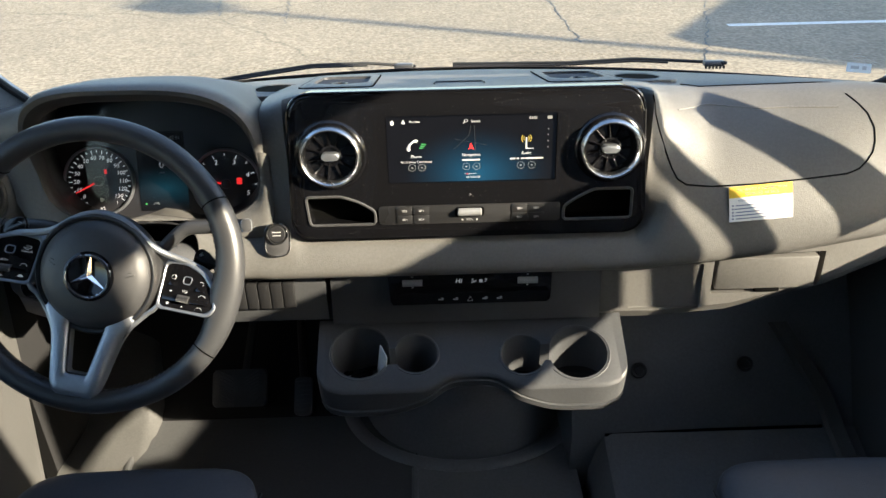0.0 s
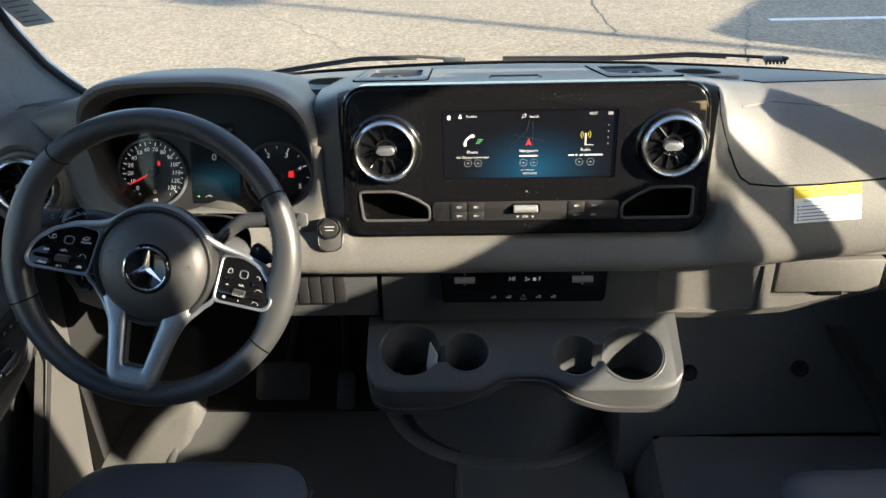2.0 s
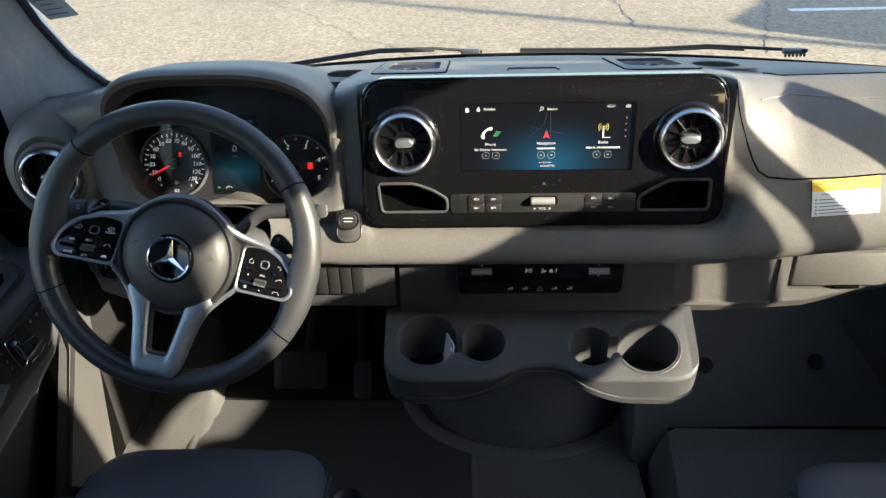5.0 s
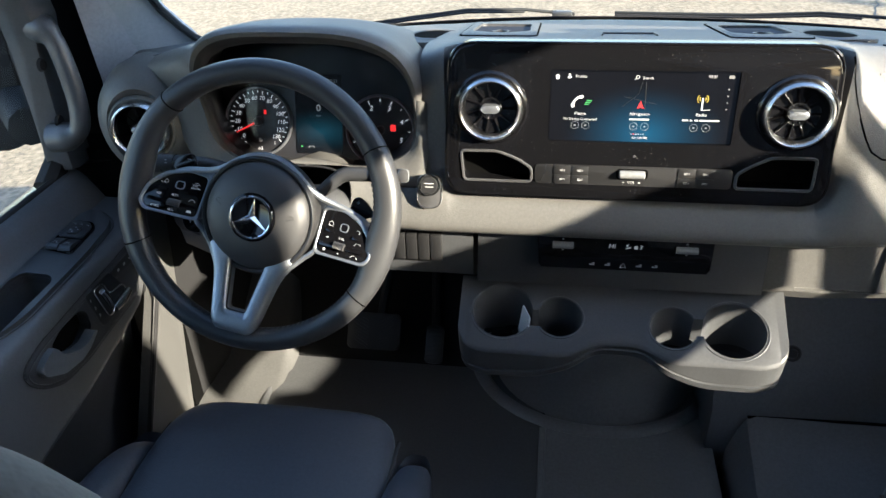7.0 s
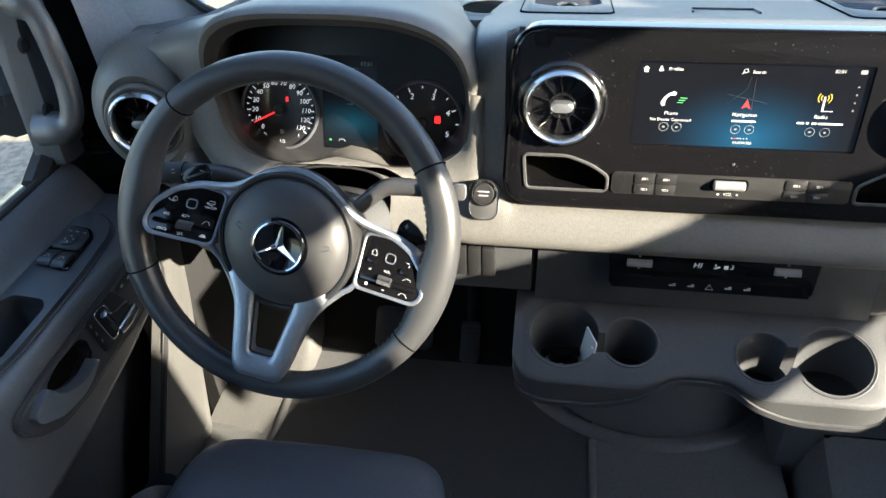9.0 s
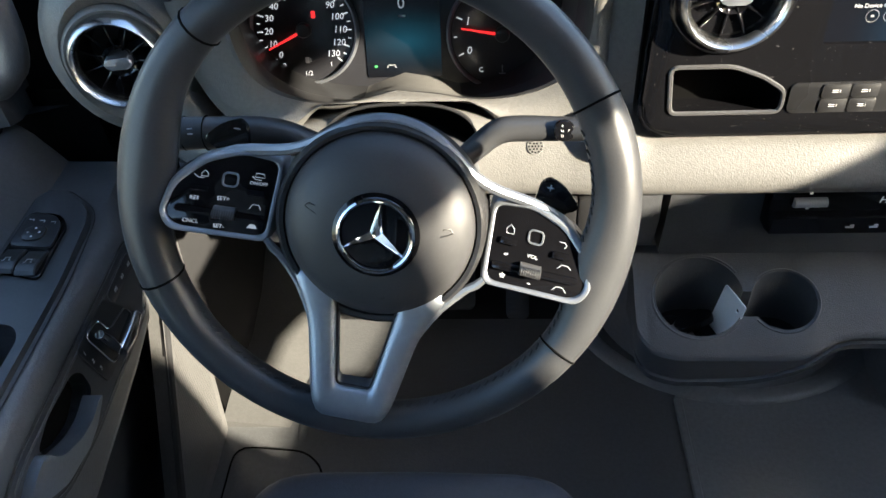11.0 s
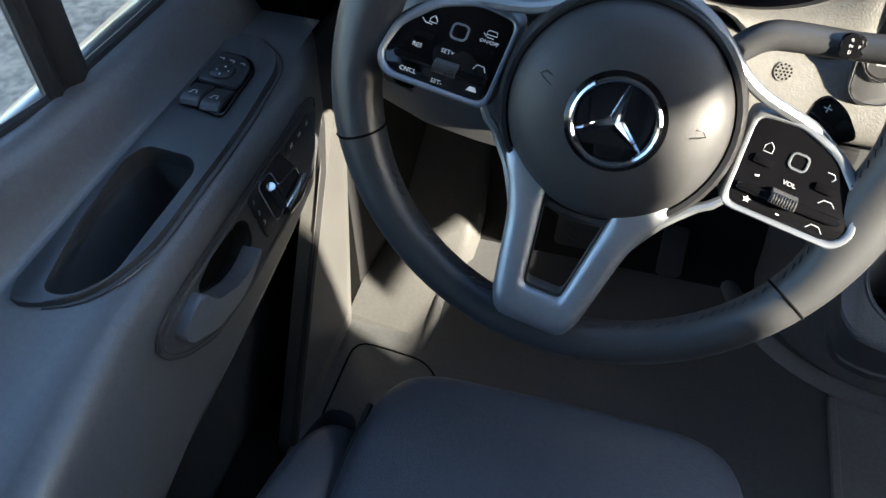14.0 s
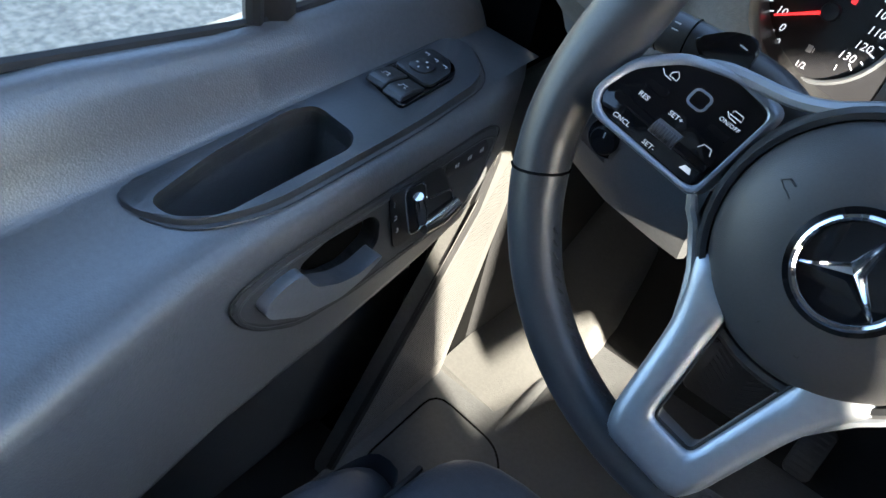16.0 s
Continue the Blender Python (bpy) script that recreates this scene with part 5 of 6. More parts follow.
# the shell runs on over the side vent as one dome
HOOD = [(1.30, 0.165, 0.070, 0.10, 0.05, 3.0, 0.295), (1.20, 0.182, 0.106, 0.11, 0.10, 2.9, 0.292), (1.14, 0.195, 0.124, 0.118, 0.15, 3.0, 0.284), (1.105, 0.193, 0.133, 0.118, 0.20, 3.0, 0.262), (1.085, 0.192, 0.138, 0.110, 0.24, 3.2, 0.205),
        (1.069, 0.190, 0.1405, 0.103, 0.265, 3.4, None), (1.058, 0.187, 0.140, 0.097, 0.285, 3.4, None), (1.053, 0.184, 0.136, 0.091, 0.295, 3.4, None), (1.0525, 0.180, 0.129, 0.087, 0.28, 3.3, None)]
part("hood", loft([binnacle_ring(y, rx, up, dn, lean, pw, left=lf) for y, rx, up, dn, lean, pw, lf in HOOD], cap=False), DASH, ic, smooth=60)
part("hood_liner", loft([binnacle_ring(1.0525, 0.180, 0.129, 0.087, 0.28, 3.3), binnacle_ring(1.056, 0.177, 0.120, 0.087, 0.26, 3.2, bump=0.18), binnacle_ring(1.066, 0.174, 0.112, 0.095, 0.22, 3.2, bump=0.12), binnacle_ring(1.10, 0.172, 0.110, 0.110, 0.1, narrow=0.018, bump=0.0)], cap=False), HOODIN, ic, smooth=50)
# the dash surface runs up to the lip of the cluster opening
apron = []


def ease(x, a, b):
    f = min(1.0, max(0.0, (x - a) / (b - a)))
    return f * f * (3 - 2 * f)


for x, y, z in binnacle_ring(1.0525, 0.180, 0.129, 0.087, 0.28, 3.3):
    if z < BZ + 0.04:
        side = ease(z, BZ - 0.085, BZ - 0.01)
        far = ease(abs(x - BX), 0.06, 0.10)
        xo = BX + (x - BX) * 1.10
        low = Vector((xo, 1.0435, 0.6455)).lerp(Vector((xo,) + dash_point("band", max(-0.66, min(-0.285, xo)))[1:]) + Vector((0, 0.004, 0.0005)), far)
        end = low.lerp(Vector((-0.675, 1.072, z - 0.012) if x < BX else (-0.272, 1.052, z - 0.006)), side)
        lip = Vector((x, y + 0.0005, z - 0.0003))
        mid = lip.lerp(end, 0.45) + Vector((0, -0.003, 0.003)) * (0.4 + 0.6 * far)
        apron.append([lip, lip.lerp(mid, 0.5) + Vector((0, -0.0010, 0.0008)), mid, mid.lerp(end, 0.5) + Vector((0, -0.0008, 0.0010)), end, end + Vector((0, 0.006, -0.003 - 0.009 * far))])
apron.sort(key=lambda r: math.atan2(r[0].x - BX, -(r[0].z - BZ - 0.03)))
part("cluster_surround", loft(apron, cap=False, closed=False), DASH, dash, smooth=60)
part("cluster_bezel", loft([binnacle_ring(1.10, 0.172, 0.110, 0.110, 0.1, narrow=0.018, bump=0.0), binnacle_ring(1.155, 0.164, 0.106, 0.108, -0.25, narrow=0.0, bump=0.0)], cap=False), SMOOTH, ic, smooth=50)
part("face_plate", prism(ring_pts(0, 0.02, 0.178, 0.118, 48, 3), -0.012, -0.002), CLUSTER, ic, local=True)
for u0, kind in ((-0.105, "speed"), (0.099, "rev")):
    v0 = -0.019 if kind == "speed" else -0.029
    g = part("gauge", lathe([(0.0, -0.0015), (0.0525, -0.0015), (0.053, 0.0)], 48, pose(u0, v0, 0)), CLUSTER, ic, local=True)
    part("gauge_ring", lathe([(0.0528, -0.001), (0.0534, 0.0035), (0.0552, 0.0046), (0.0568, 0.003), (0.0575, -0.002)], 56, pose(u0, v0, 0)), SATIN, g, local=True)
    marks = 27 if kind == "speed" else 11
    a0, a1 = (222, -42) if kind == "speed" else (215, 10)
    if kind == "rev":
        a0, a1 = 205, -25
    for k in range(marks):
        a = radians(a0 + (a1 - a0) * k / (marks - 1))
        ln = 0.006 if k % 2 == 0 else 0.0035
        b = box(0.0495 - ln, 0.0495, -0.0006, 0.0006, 0, 0.0004, m=pose(u0, v0, -0.0012) @ pose(0, 0, 0, 0, 0, math.degrees(a)))
        part("tick", b, DIALWHITE, g, local=True)
        if k % 2 == 0:
            num = str(5 * k) if kind == "speed" else str(k // 2)
            part("number", text(num, 0.0094 if kind == "speed" else 0.011, pose(u0 + 0.0375 * math.cos(a), v0 + 0.0375 * math.sin(a), -0.0011), 0.0001, shear=0.15), DIALWHITE, g, local=True)
    na = radians(206 if kind == "speed" else 170)
    nd = part("needle", loft([[(r * math.cos(na) - w * math.sin(na), r * math.sin(na) + w * math.cos(na), 0.004), (r * math.cos(na) + w * math.sin(na), r * math.sin(na) - w * math.cos(na), 0.004), (r * math.cos(na), r * math.sin(na), 0.0055)] for r, w in ((0.004, 0.0016), (0.042, 0.0008))], m=pose(u0, v0, 0)), REDGLOW, g, "glowing red needle", local=True)
    part("needle_cap", lathe([(0.0, 0.007), (0.0065, 0.0065), (0.0078, 0.004), (0.0078, -0.001)], 24, pose(u0, v0, 0)), SMOOTH, g, local=True)
    if kind == "speed":
        for word, du, dv in (("0", -0.025, -0.036), ("1/2", 0.0, -0.045), ("1", 0.025, -0.036)):
            part("fuel_number", text(word, 0.0068, pose(u0 + du, v0 + dv, -0.0011), 0.0001), DIALWHITE, g, local=True)
        part("fuel_symbol", join(bar(u0, v0 - 0.031, 0.0042, 0.006, -0.0011), bar(u0 + 0.0034, v0 - 0.031, 0.0008, 0.004, -0.0011)), INK, g, local=True)
    else:
        for word, du, dv in (("C", -0.022, -0.036), ("H", 0.024, -0.036)):
            part("heat_letter", text(word, 0.0068, pose(u0 + du, v0 + dv, -0.0011), 0.0001), DIALWHITE, g, local=True)
        part("heat_symbol", join(bar(u0, v0 - 0.035, 0.001, 0.007, -0.0011), bar(u0, v0 - 0.040, 0.007, 0.001, -0.0011)), INK, g, local=True)
    if kind == "speed":
        part("belt_lamp", bar(u0 + 0.011, v0 + 0.015, 0.004, 0.007, -0.0008), REDGLOW, g, local=True)
    else:
        part("warning_lamp", prism(rrect(u0 + 0.021, v0 + 0.004, 0.0085, 0.0105, 0.0015), -0.0012, -0.0006), REDGLOW, g, "red warning lamp, lit", local=True)
cd = part("cluster_display", prism(rrect(-0.003, -0.006, 0.078, 0.128, 0.003), -0.003, -0.0008), CSCREEN, ic, "lit blue driver display", local=True)
part("speed_readout", text("0", 0.016, pose(-0.003, 0.004, -0.0006), 0.0001), WHITE, cd, local=True)
part("readout_unit", bar(-0.003, -0.008, 0.008, 0.002, -0.0006), INK, cd, local=True)
part("wording", text("02:51", 0.0075, pose(0.022, 0.047, -0.0006), 0.0001), INK, cd, local=True)
part("wording", text("44°F", 0.0075, pose(-0.031, 0.047, -0.0006), 0.0001), INK, cd, local=True)
part("wording", text("P", 0.008, pose(0.004, 0.036, -0.0006), 0.0001), INK, cd, local=True)
part("gear_box", tube([(x, y, -0.0006) for x, y in rrect(0.004, 0.036, 0.012, 0.010, 0.002)], 0.0003, 4, closed=True), INK, cd, local=True)
part("lamp_symbol", bar(-0.033, -0.0585, 0.003, 0.0022, -0.0006), GREENGLOW, cd, local=True)
part("lane_symbol", join(tube([(-0.0215, -0.0605, -0.0006), (-0.019, -0.0565, -0.0006)], 0.0003, 4), tube([(-0.0185, -0.0575, -0.0006), (-0.0145, -0.0575, -0.0006)], 0.0004, 4), tube([(-0.014, -0.0565, -0.0006), (-0.0115, -0.0605, -0.0006)], 0.0003, 4)), INK, cd, local=True)
lens = part("gauge_cover", grid(lambda u, v: ((u - 0.5) * 0.33, -0.08 + 0.2 * v, 0.018 + 0.012 * v), 6, 6), LENS, ic, "clear glossy cover", local=True, facing=(-0.4, 0.3, 1.0))
lens.visible_shadow = False
# ---- steering column and wheel ----
WM = plane((-0.462, 0.842, 0.682), 24.0, turn=-12.0) @ pose(0.005, -0.008, 0)
WM0 = plane((-0.462, 0.842, 0.682), 24.0)
sw = thing("steering_wheel", WM, "dark leather steering wheel with silver spokes and round airbag cover", "steering wheel")
RR, TR = 0.1735, 0.0155


def rim_point(a, q, fat=1.0):
    """On the rim: a round the wheel, q round the tube."""
    grip = 1.0 + 0.12 * math.exp(-((math.degrees(a) % 180 - 25) / 18) ** 2)
    d = (math.degrees(a) + 90) % 180 - 90
    swell = 0.34 * math.exp(-((d + 4) / 15) ** 2)
    r = RR - 0.34 * TR * swell / 0.34 + TR * (grip + swell) * fat * math.cos(q)
    return (r * math.cos(a) - 0.005, r * math.sin(a) + 0.008, TR * 1.05 * fat * math.sin(q))


NA = 96
part("rim", loft([[rim_point(2 * math.pi * k / NA, 2 * math.pi * j / 16) for j in range(16)] for k in range(NA)], wrap=True), WHEEL, sw, local=True)
for deg in (38, -28, 142, 208):
    part("rim_seam", tube([rim_point(radians(deg) + 0.02 * math.sin(2 * math.pi * j / 16), 2 * math.pi * j / 16, 1.01) for j in range(16)], 0.0009, 5, closed=True), BLACK, sw, local=True)
for lo, hi in ((-140, -28), (-25, 35)):
    for k in range(int((hi - lo) / 2.6)):
        a = radians(lo + 2.6 * k)
        p, q = Vector(rim_point(a, 2.75, 1.02)), Vector(rim_point(a + 0.025, 2.95, 1.02))
        part("stitch", tube([p, q], 0.0007, 4), STITCH, sw, local=True)
# airbag cover
part("airbag_cover", lathe([(0.0, 0.026), (0.02, 0.0258), (0.038, 0.0237), (0.055, 0.019), (0.065, 0.011), (0.0695, 0.002), (0.0695, -0.02), (0.0, -0.03)], 64, Matrix.Diagonal((1.02, 1.02, 1, 1))), AIRBAG, sw, "dark grained airbag cover", local=True)
part("emblem_well", lathe([(0.0, 0.0262), (0.023, 0.0262), (0.0245, 0.0270), (0.031, 0.0252)], 48), GLOSSW, sw, local=True)
part("emblem_ring", lathe([(0.0243, 0.0262), (0.0248, 0.0285), (0.0262, 0.0295), (0.0277, 0.0285), (0.0282, 0.0255)], 56), CHROME, sw, "chrome emblem ring", local=True)
for k in range(3):
    a = pose(0, 0, 0, 0, 0, 90 + 120 * k)
    arm = loft([[(0.0, -0.0048, 0.0263), (0.0, 0.0, 0.0315), (0.0, 0.0048, 0.0263)], [(0.0248, -0.0006, 0.0263), (0.0248, 0.0, 0.0270), (0.0248, 0.0006, 0.0263)]], m=a)
    part("emblem_arm", arm, CHROME, sw, local=True)
part("wording", text("AIRBAG", 0.0075, pose(0, -0.047, 0.0205, 10, 0, 0), 0.0005), DARKINK, sw, local=True)
for s in (-1, 1):
    part("horn_symbol", tube([(s * 0.046, 0.012, 0.0215), (s * 0.050, 0.013, 0.0205), (s * 0.053, 0.010, 0.0195), (s * 0.049, 0.008, 0.0205), (s * 0.044, 0.006, 0.022)], 0.0006, 5), DARKINK, sw, local=True)
# lower spoke of two arms round a slot
ysp = rounded([(-0.064, -0.042), (-0.0505, -0.063), (-0.042, -0.085), (-0.0315, -0.140), (-0.025, -0.155), (0.025, -0.155), (0.0315, -0.140), (0.042, -0.085), (0.0505, -0.063), (0.064, -0.042)], 0.012)
slot = rounded([(-0.0245, -0.056), (-0.0135, -0.127), (0.0135, -0.127), (0.0245, -0.056)], 0.004)


def dish(v):
    """The lower spoke rises from the hub towards the rim."""
    return 0.017 * max(0.0, min(1.0, (-v - 0.055) / 0.085))


def radial(poly, c, n=72):
    """The outline met by n rays from c."""
    out = []
    for k in range(n):
        d = Vector((math.cos(2 * math.pi * k / n), math.sin(2 * math.pi * k / n)))
        best = 0.0
        for a, b in zip(poly, poly[1:] + poly[:1]):
            e, f = Vector(b) - Vector(a), Vector(a) - Vector(c)
            den = d.x * e.y - d.y * e.x
            if abs(den) > 1e-9:
                t, u = (f.x * e.y - f.y * e.x) / den, (f.x * d.y - f.y * d.x) / den
                if t > 0 and -1e-6 <= u <= 1 + 1e-6:
                    best = max(best, t)
        out.append((c[0] + d.x * best, c[1] + d.y * best))
    return out


oo, ii = radial(ysp, (0, -0.095)), radial(slot, (0, -0.095))


def spoke_ring(f, w):
    return [(a[0] + (b[0] - a[0]) * f, a[1] + (b[1] - a[1]) * f, w + dish(a[1] + (b[1] - a[1]) * f)) for a, b in zip(oo, ii)]


part("lower_spoke", loft([spoke_ring(0, -0.012), spoke_ring(0, 0.002), spoke_ring(0.05, 0.0055), spoke_ring(0.16, 0.0085), spoke_ring(0.35, 0.0098), spoke_ring(0.75, 0.0098), spoke_ring(0.93, 0.0088), spoke_ring(1.0, 0.006), spoke_ring(1.0, -0.012)], wrap=True), SATIN, sw, "satin silver lower spoke", local=True, smooth=60)
part("slot_edge", tube([(u * 0.97, -0.095 + (v + 0.095) * 0.98, 0.004 + dish(v)) for u, v in slot], 0.0012, 6, closed=True), SMOOTH, sw, local=True)
# side spokes with key pads
PADR = [(0.0765, 0.042), (0.105, 0.0450), (0.132, 0.0345), (0.152, 0.0130), (0.1575, -0.011), (0.1495, -0.0215), (0.0785, -0.0235)]


def pad(s):
    # the pads lie tipped: upper edge and inner edge deeper than the lower outer corner
    tip = Matrix(((0.895, 0, 0, s * 0.0125), (0, 0.80, 0, -0.006), (0.2 * s * 0.895, -0.34 * 0.80, 1, -0.010 + 0.34 * 0.006 + 0.2 * 0.0125 - 0.2 * 0.085), (0, 0, 0, 1)))

    def keyed(name, bm, mat, parent, label=""):
        bm.transform(tip)
        return part(name, bm, mat, parent, label, local=True)
    p = rounded(PADR, 0.008)
    mir = Matrix.Diagonal((s, 1, 1, 1))
    q = rounded([(0.0722, 0.0480), (0.105, 0.0505), (0.1375, 0.0400), (0.1580, 0.0170), (0.1630, -0.0125), (0.1535, -0.0270), (0.0735, -0.0288)], 0.0095)

    def blend(f, w):
        return [(a[0] + (b[0] - a[0]) * f, a[1] + (b[1] - a[1]) * f, w) for a, b in zip(q, p)]
    trim = loft([blend(0, -0.012), blend(0, 0.004), blend(0.12, 0.0068), blend(0.35, 0.0082), blend(0.75, 0.0082), blend(0.97, 0.0072), blend(1.0, 0.003), blend(0.9, -0.012)], wrap=True, m=mir)
    keyed("spoke_trim", trim, SATIN, sw, "satin silver spoke trim")
    p = [(s * u, v) for u, v in p][::s]
    k = keyed("key_pad", prism(p, -0.008, 0.0065, 0.001), GLOSSW, sw, "gloss black key pad")
    part("spoke_edge", tube([(s * u, v, w) for u, v, w in ((0.0815, -0.026, 0.004), (0.0765, -0.0325, 0.003), (0.0705, -0.0375, 0.001), (0.0620, -0.0475, 0.0005), (0.0540, -0.0570, 0.002), (0.0475, -0.0680, 0.004), (0.042, -0.082, 0.004))], [0.003, 0.0034, 0.0034, 0.0034, 0.0034, 0.0032, 0.002], 8), SATIN, sw, local=True)
    wing = [(s * 0.118, 0.040), (s * 0.146, 0.034), (s * 0.168, 0.008), (s * 0.164, -0.022), (s * 0.125, -0.026)]
    keyed("spoke_back", prism(rounded(wing, 0.01), -0.022, -0.004, 0.003), WHEEL, sw)
    z = 0.0068
    keyed("touch_key", tube([(u, v, z) for u, v in rrect(s * 0.112, 0.022, 0.0115, 0.0115, 0.0035)], 0.0009, 6, closed=True), SATIN, k)
    for u in (0.091, 0.134):
        keyed("flat_key", prism(rrect(s * u, 0.0135 if u < 0.1 else 0.012, 0.0135, 0.0055, 0.001), z, z + 0.0016, 0.0006), GLOSSW, k)
    keyed("rocker", prism(rounded([(s * 0.081, -0.006), (s * 0.15, -0.003), (s * 0.15, -0.009), (s * 0.081, -0.012)], 0.002), z, z + 0.0025, 0.001), GLOSSW, k)
    keyed("roller", tube([(s * 0.112 - 0.0085, -0.0065, z + 0.001), (s * 0.112 + 0.0085, -0.0065, z + 0.001)], 0.0055, 14), GREYTRIM, k)
    for i in range(9):
        keyed("roller_rib", box(s * 0.112 - 0.0078 + 0.00185 * i, s * 0.112 - 0.0070 + 0.00185 * i, -0.0105, -0.0025, z + 0.003, z + 0.0068, 0.0002, 1), SMOOTH, k)

    def w(b, size, u, v):
        keyed("wording", text(b, size * 0.74, pose(s * u, v, z), 0.0001), WHITE, k)

    def sign(u, v, a, b, turn=0.0):
        keyed("symbol", bar(s * u, v, a * 0.6, b * 0.35, z, turn=turn), WHITE, k)
    if s < 0:
        w("SET+", 0.0062, 0.115, 0.005)
        w("RES", 0.0062, 0.137, 0.003)
        w("CNCL", 0.0062, 0.137, -0.017)
        w("SET-", 0.0062, 0.115, -0.019)
        w("ON/OFF", 0.0052, 0.090, 0.0215)
        for cx, cy, q in ((-0.090, 0.0285, 0), (-0.134, 0.0245, 1)):
            body = [(cx - 0.004, cy - 0.0015), (cx - 0.003, cy + 0.0018), (cx + 0.003, cy + 0.0018), (cx + 0.004, cy - 0.0015)] if q == 0 else [(cx - 0.0005, cy - 0.0022), (cx - 0.0005, cy + 0.0006), (cx + 0.002, cy + 0.003), (cx + 0.0045, cy + 0.0006), (cx + 0.0045, cy - 0.0022)]
            keyed("symbol", tube([(u, v, z) for u, v in body], 0.0003, 4, closed=True), WHITE, k)
            keyed("symbol", tube([(cx - 0.006, cy - 0.001, z), (cx - 0.003, cy - 0.0035, z), (cx + 0.002, cy - 0.0038, z)], 0.0003, 4), WHITE, k)
        keyed("symbol", tube([(-0.094, -0.001, z), (-0.092, 0.003, z), (-0.087, 0.003, z), (-0.085, -0.001, z)], 0.0003, 4), WHITE, k)
        keyed("symbol", prism([(-0.0935, -0.0175), (-0.0915, -0.0140), (-0.0875, -0.0140), (-0.0855, -0.0175)], z, z + 0.0003), WHITE, k)
    else:
        w("VOL", 0.0062, 0.112, 0.005)
        keyed("symbol", tube([(0.088, 0.020, z), (0.088, 0.0245, z), (0.091, 0.0275, z), (0.094, 0.0245, z), (0.094, 0.020, z)], 0.0003, 4, closed=True), WHITE, k)
        keyed("symbol", tube([(0.131, 0.0235, z), (0.1355, 0.0235, z), (0.137, 0.021, z), (0.1355, 0.0185, z)], 0.0003, 4), WHITE, k)
        sign(0.091, 0.002, 0.005, 0.004, 20)
        keyed("symbol", tube([(0.133, 0.001, z), (0.136, 0.0045, z), (0.141, 0.0045, z), (0.1435, 0.002, z)], 0.0003, 5), WHITE, k)
        keyed("symbol", prism([(0.091 + (0.0030 if i % 2 == 0 else 0.0013) * math.cos(radians(90 + 36 * i)), -0.0168 + (0.0030 if i % 2 == 0 else 0.0013) * math.sin(radians(90 + 36 * i))) for i in range(10)], z, z + 0.0003), WHITE, k)
        sign(0.113, -0.018, 0.004, 0.003)
        keyed("symbol", tube([(0.132, -0.018, z), (0.135, -0.0145, z), (0.140, -0.0145, z), (0.143, -0.018, z)], 0.0003, 5), WHITE, k)
    # shift paddle behind the spoke
    pd = prism(rounded([(s * 0.108, 0.028), (s * 0.110, 0.046), (s * 0.116, 0.052), (s * 0.129, 0.047), (s * 0.144, 0.032), (s * 0.12, 0.02)][::s], 0.006), -0.030, -0.025, 0.001)
    pp = part("shift_paddle", pd, GLOSSW, sw, "gloss black shift paddle", local=True)
    part("paddle_sign", join(bar(s * 0.118, 0.044, 0.005, 0.0008, -0.0249), bar(s * 0.118, 0.044, 0.0008, 0.005 if s > 0 else 0.001, -0.0249)), INK, pp, local=True)


pad(-1)
pad(1)
# chrome edge over the airbag cover joining the spokes
brow = [Vector((u, v, w)) for u, v, w in ((0.126, 0.0270, -0.0125), (0.110, 0.0325, -0.0130), (0.096, 0.0355, -0.0115), (0.082, 0.0385, -0.0085), (0.070, 0.0425, -0.005), (0.058, 0.0490, -0.002), (0.0465, 0.0585, 0.0), (0.031, 0.0695, 0.001), (0.0145, 0.0760, 0.001), (0.0, 0.0778, 0.001))]
brow = brow + [Vector((-p.x, p.y, p.z)) for p in brow[-2::-1]]
for _ in range(3):
    fine = []
    for a, b in zip(brow, brow[1:]):
        fine += [a.lerp(b, 0.25), a.lerp(b, 0.75)]
    brow = [brow[0]] + fine + [brow[-1]]
part("upper_trim", tube(brow, [0.0042 * min(1.0, 0.45 + min(i, len(brow) - 1 - i) / 18) for i in range(len(brow))], 8), SATIN, sw, local=True)
part("hub_shell", lathe([(0.0695, 0.002), (0.0705, 0.0065), (0.0735, 0.0075), (0.0765, 0.004), (0.079, -0.016), (0.06, -0.045), (0.0, -0.05)], 48), SMOOTH, sw, local=True)

col = thing("steering_column", None, "dark plastic steering column shroud with control stalks", "steering column")
part("shroud", loft([[(p[0], p[1], w) for p in ring_pts(0, vc, rx, ry, 32, 2.8)] for w, vc, rx, ry in ((-0.035, -0.016, 0.060, 0.046), (-0.045, -0.018, 0.066, 0.050), (-0.06, -0.020, 0.071, 0.052), (-0.13, -0.026, 0.073, 0.050), (-0.22, -0.030, 0.073, 0.046), (-0.30, -0.030, 0.073, 0.042))], m=WM0), DASH_LOW, col)
# Black lining and back: the opening's shade is put into their colour.
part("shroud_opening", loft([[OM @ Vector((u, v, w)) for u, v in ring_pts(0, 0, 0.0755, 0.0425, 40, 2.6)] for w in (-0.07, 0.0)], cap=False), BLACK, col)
part("opening_shade", prism(ring_pts(0, 0, 0.077, 0.044, 40, 2.6), -0.072, -0.069, m=OM), BLACK, col)
part("opening_rim", tube([OM @ Vector((u, v, 0.001)) for u, v in ring_pts(0, 0, 0.076, 0.043, 40, 2.6)], 0.0018, 6, closed=True), SMOOTH, col)


STALK = material("stalk_plastic", (0.038, 0.039, 0.042), 0.4, spec=0.6, grain=0.12, grain_scale=1400)


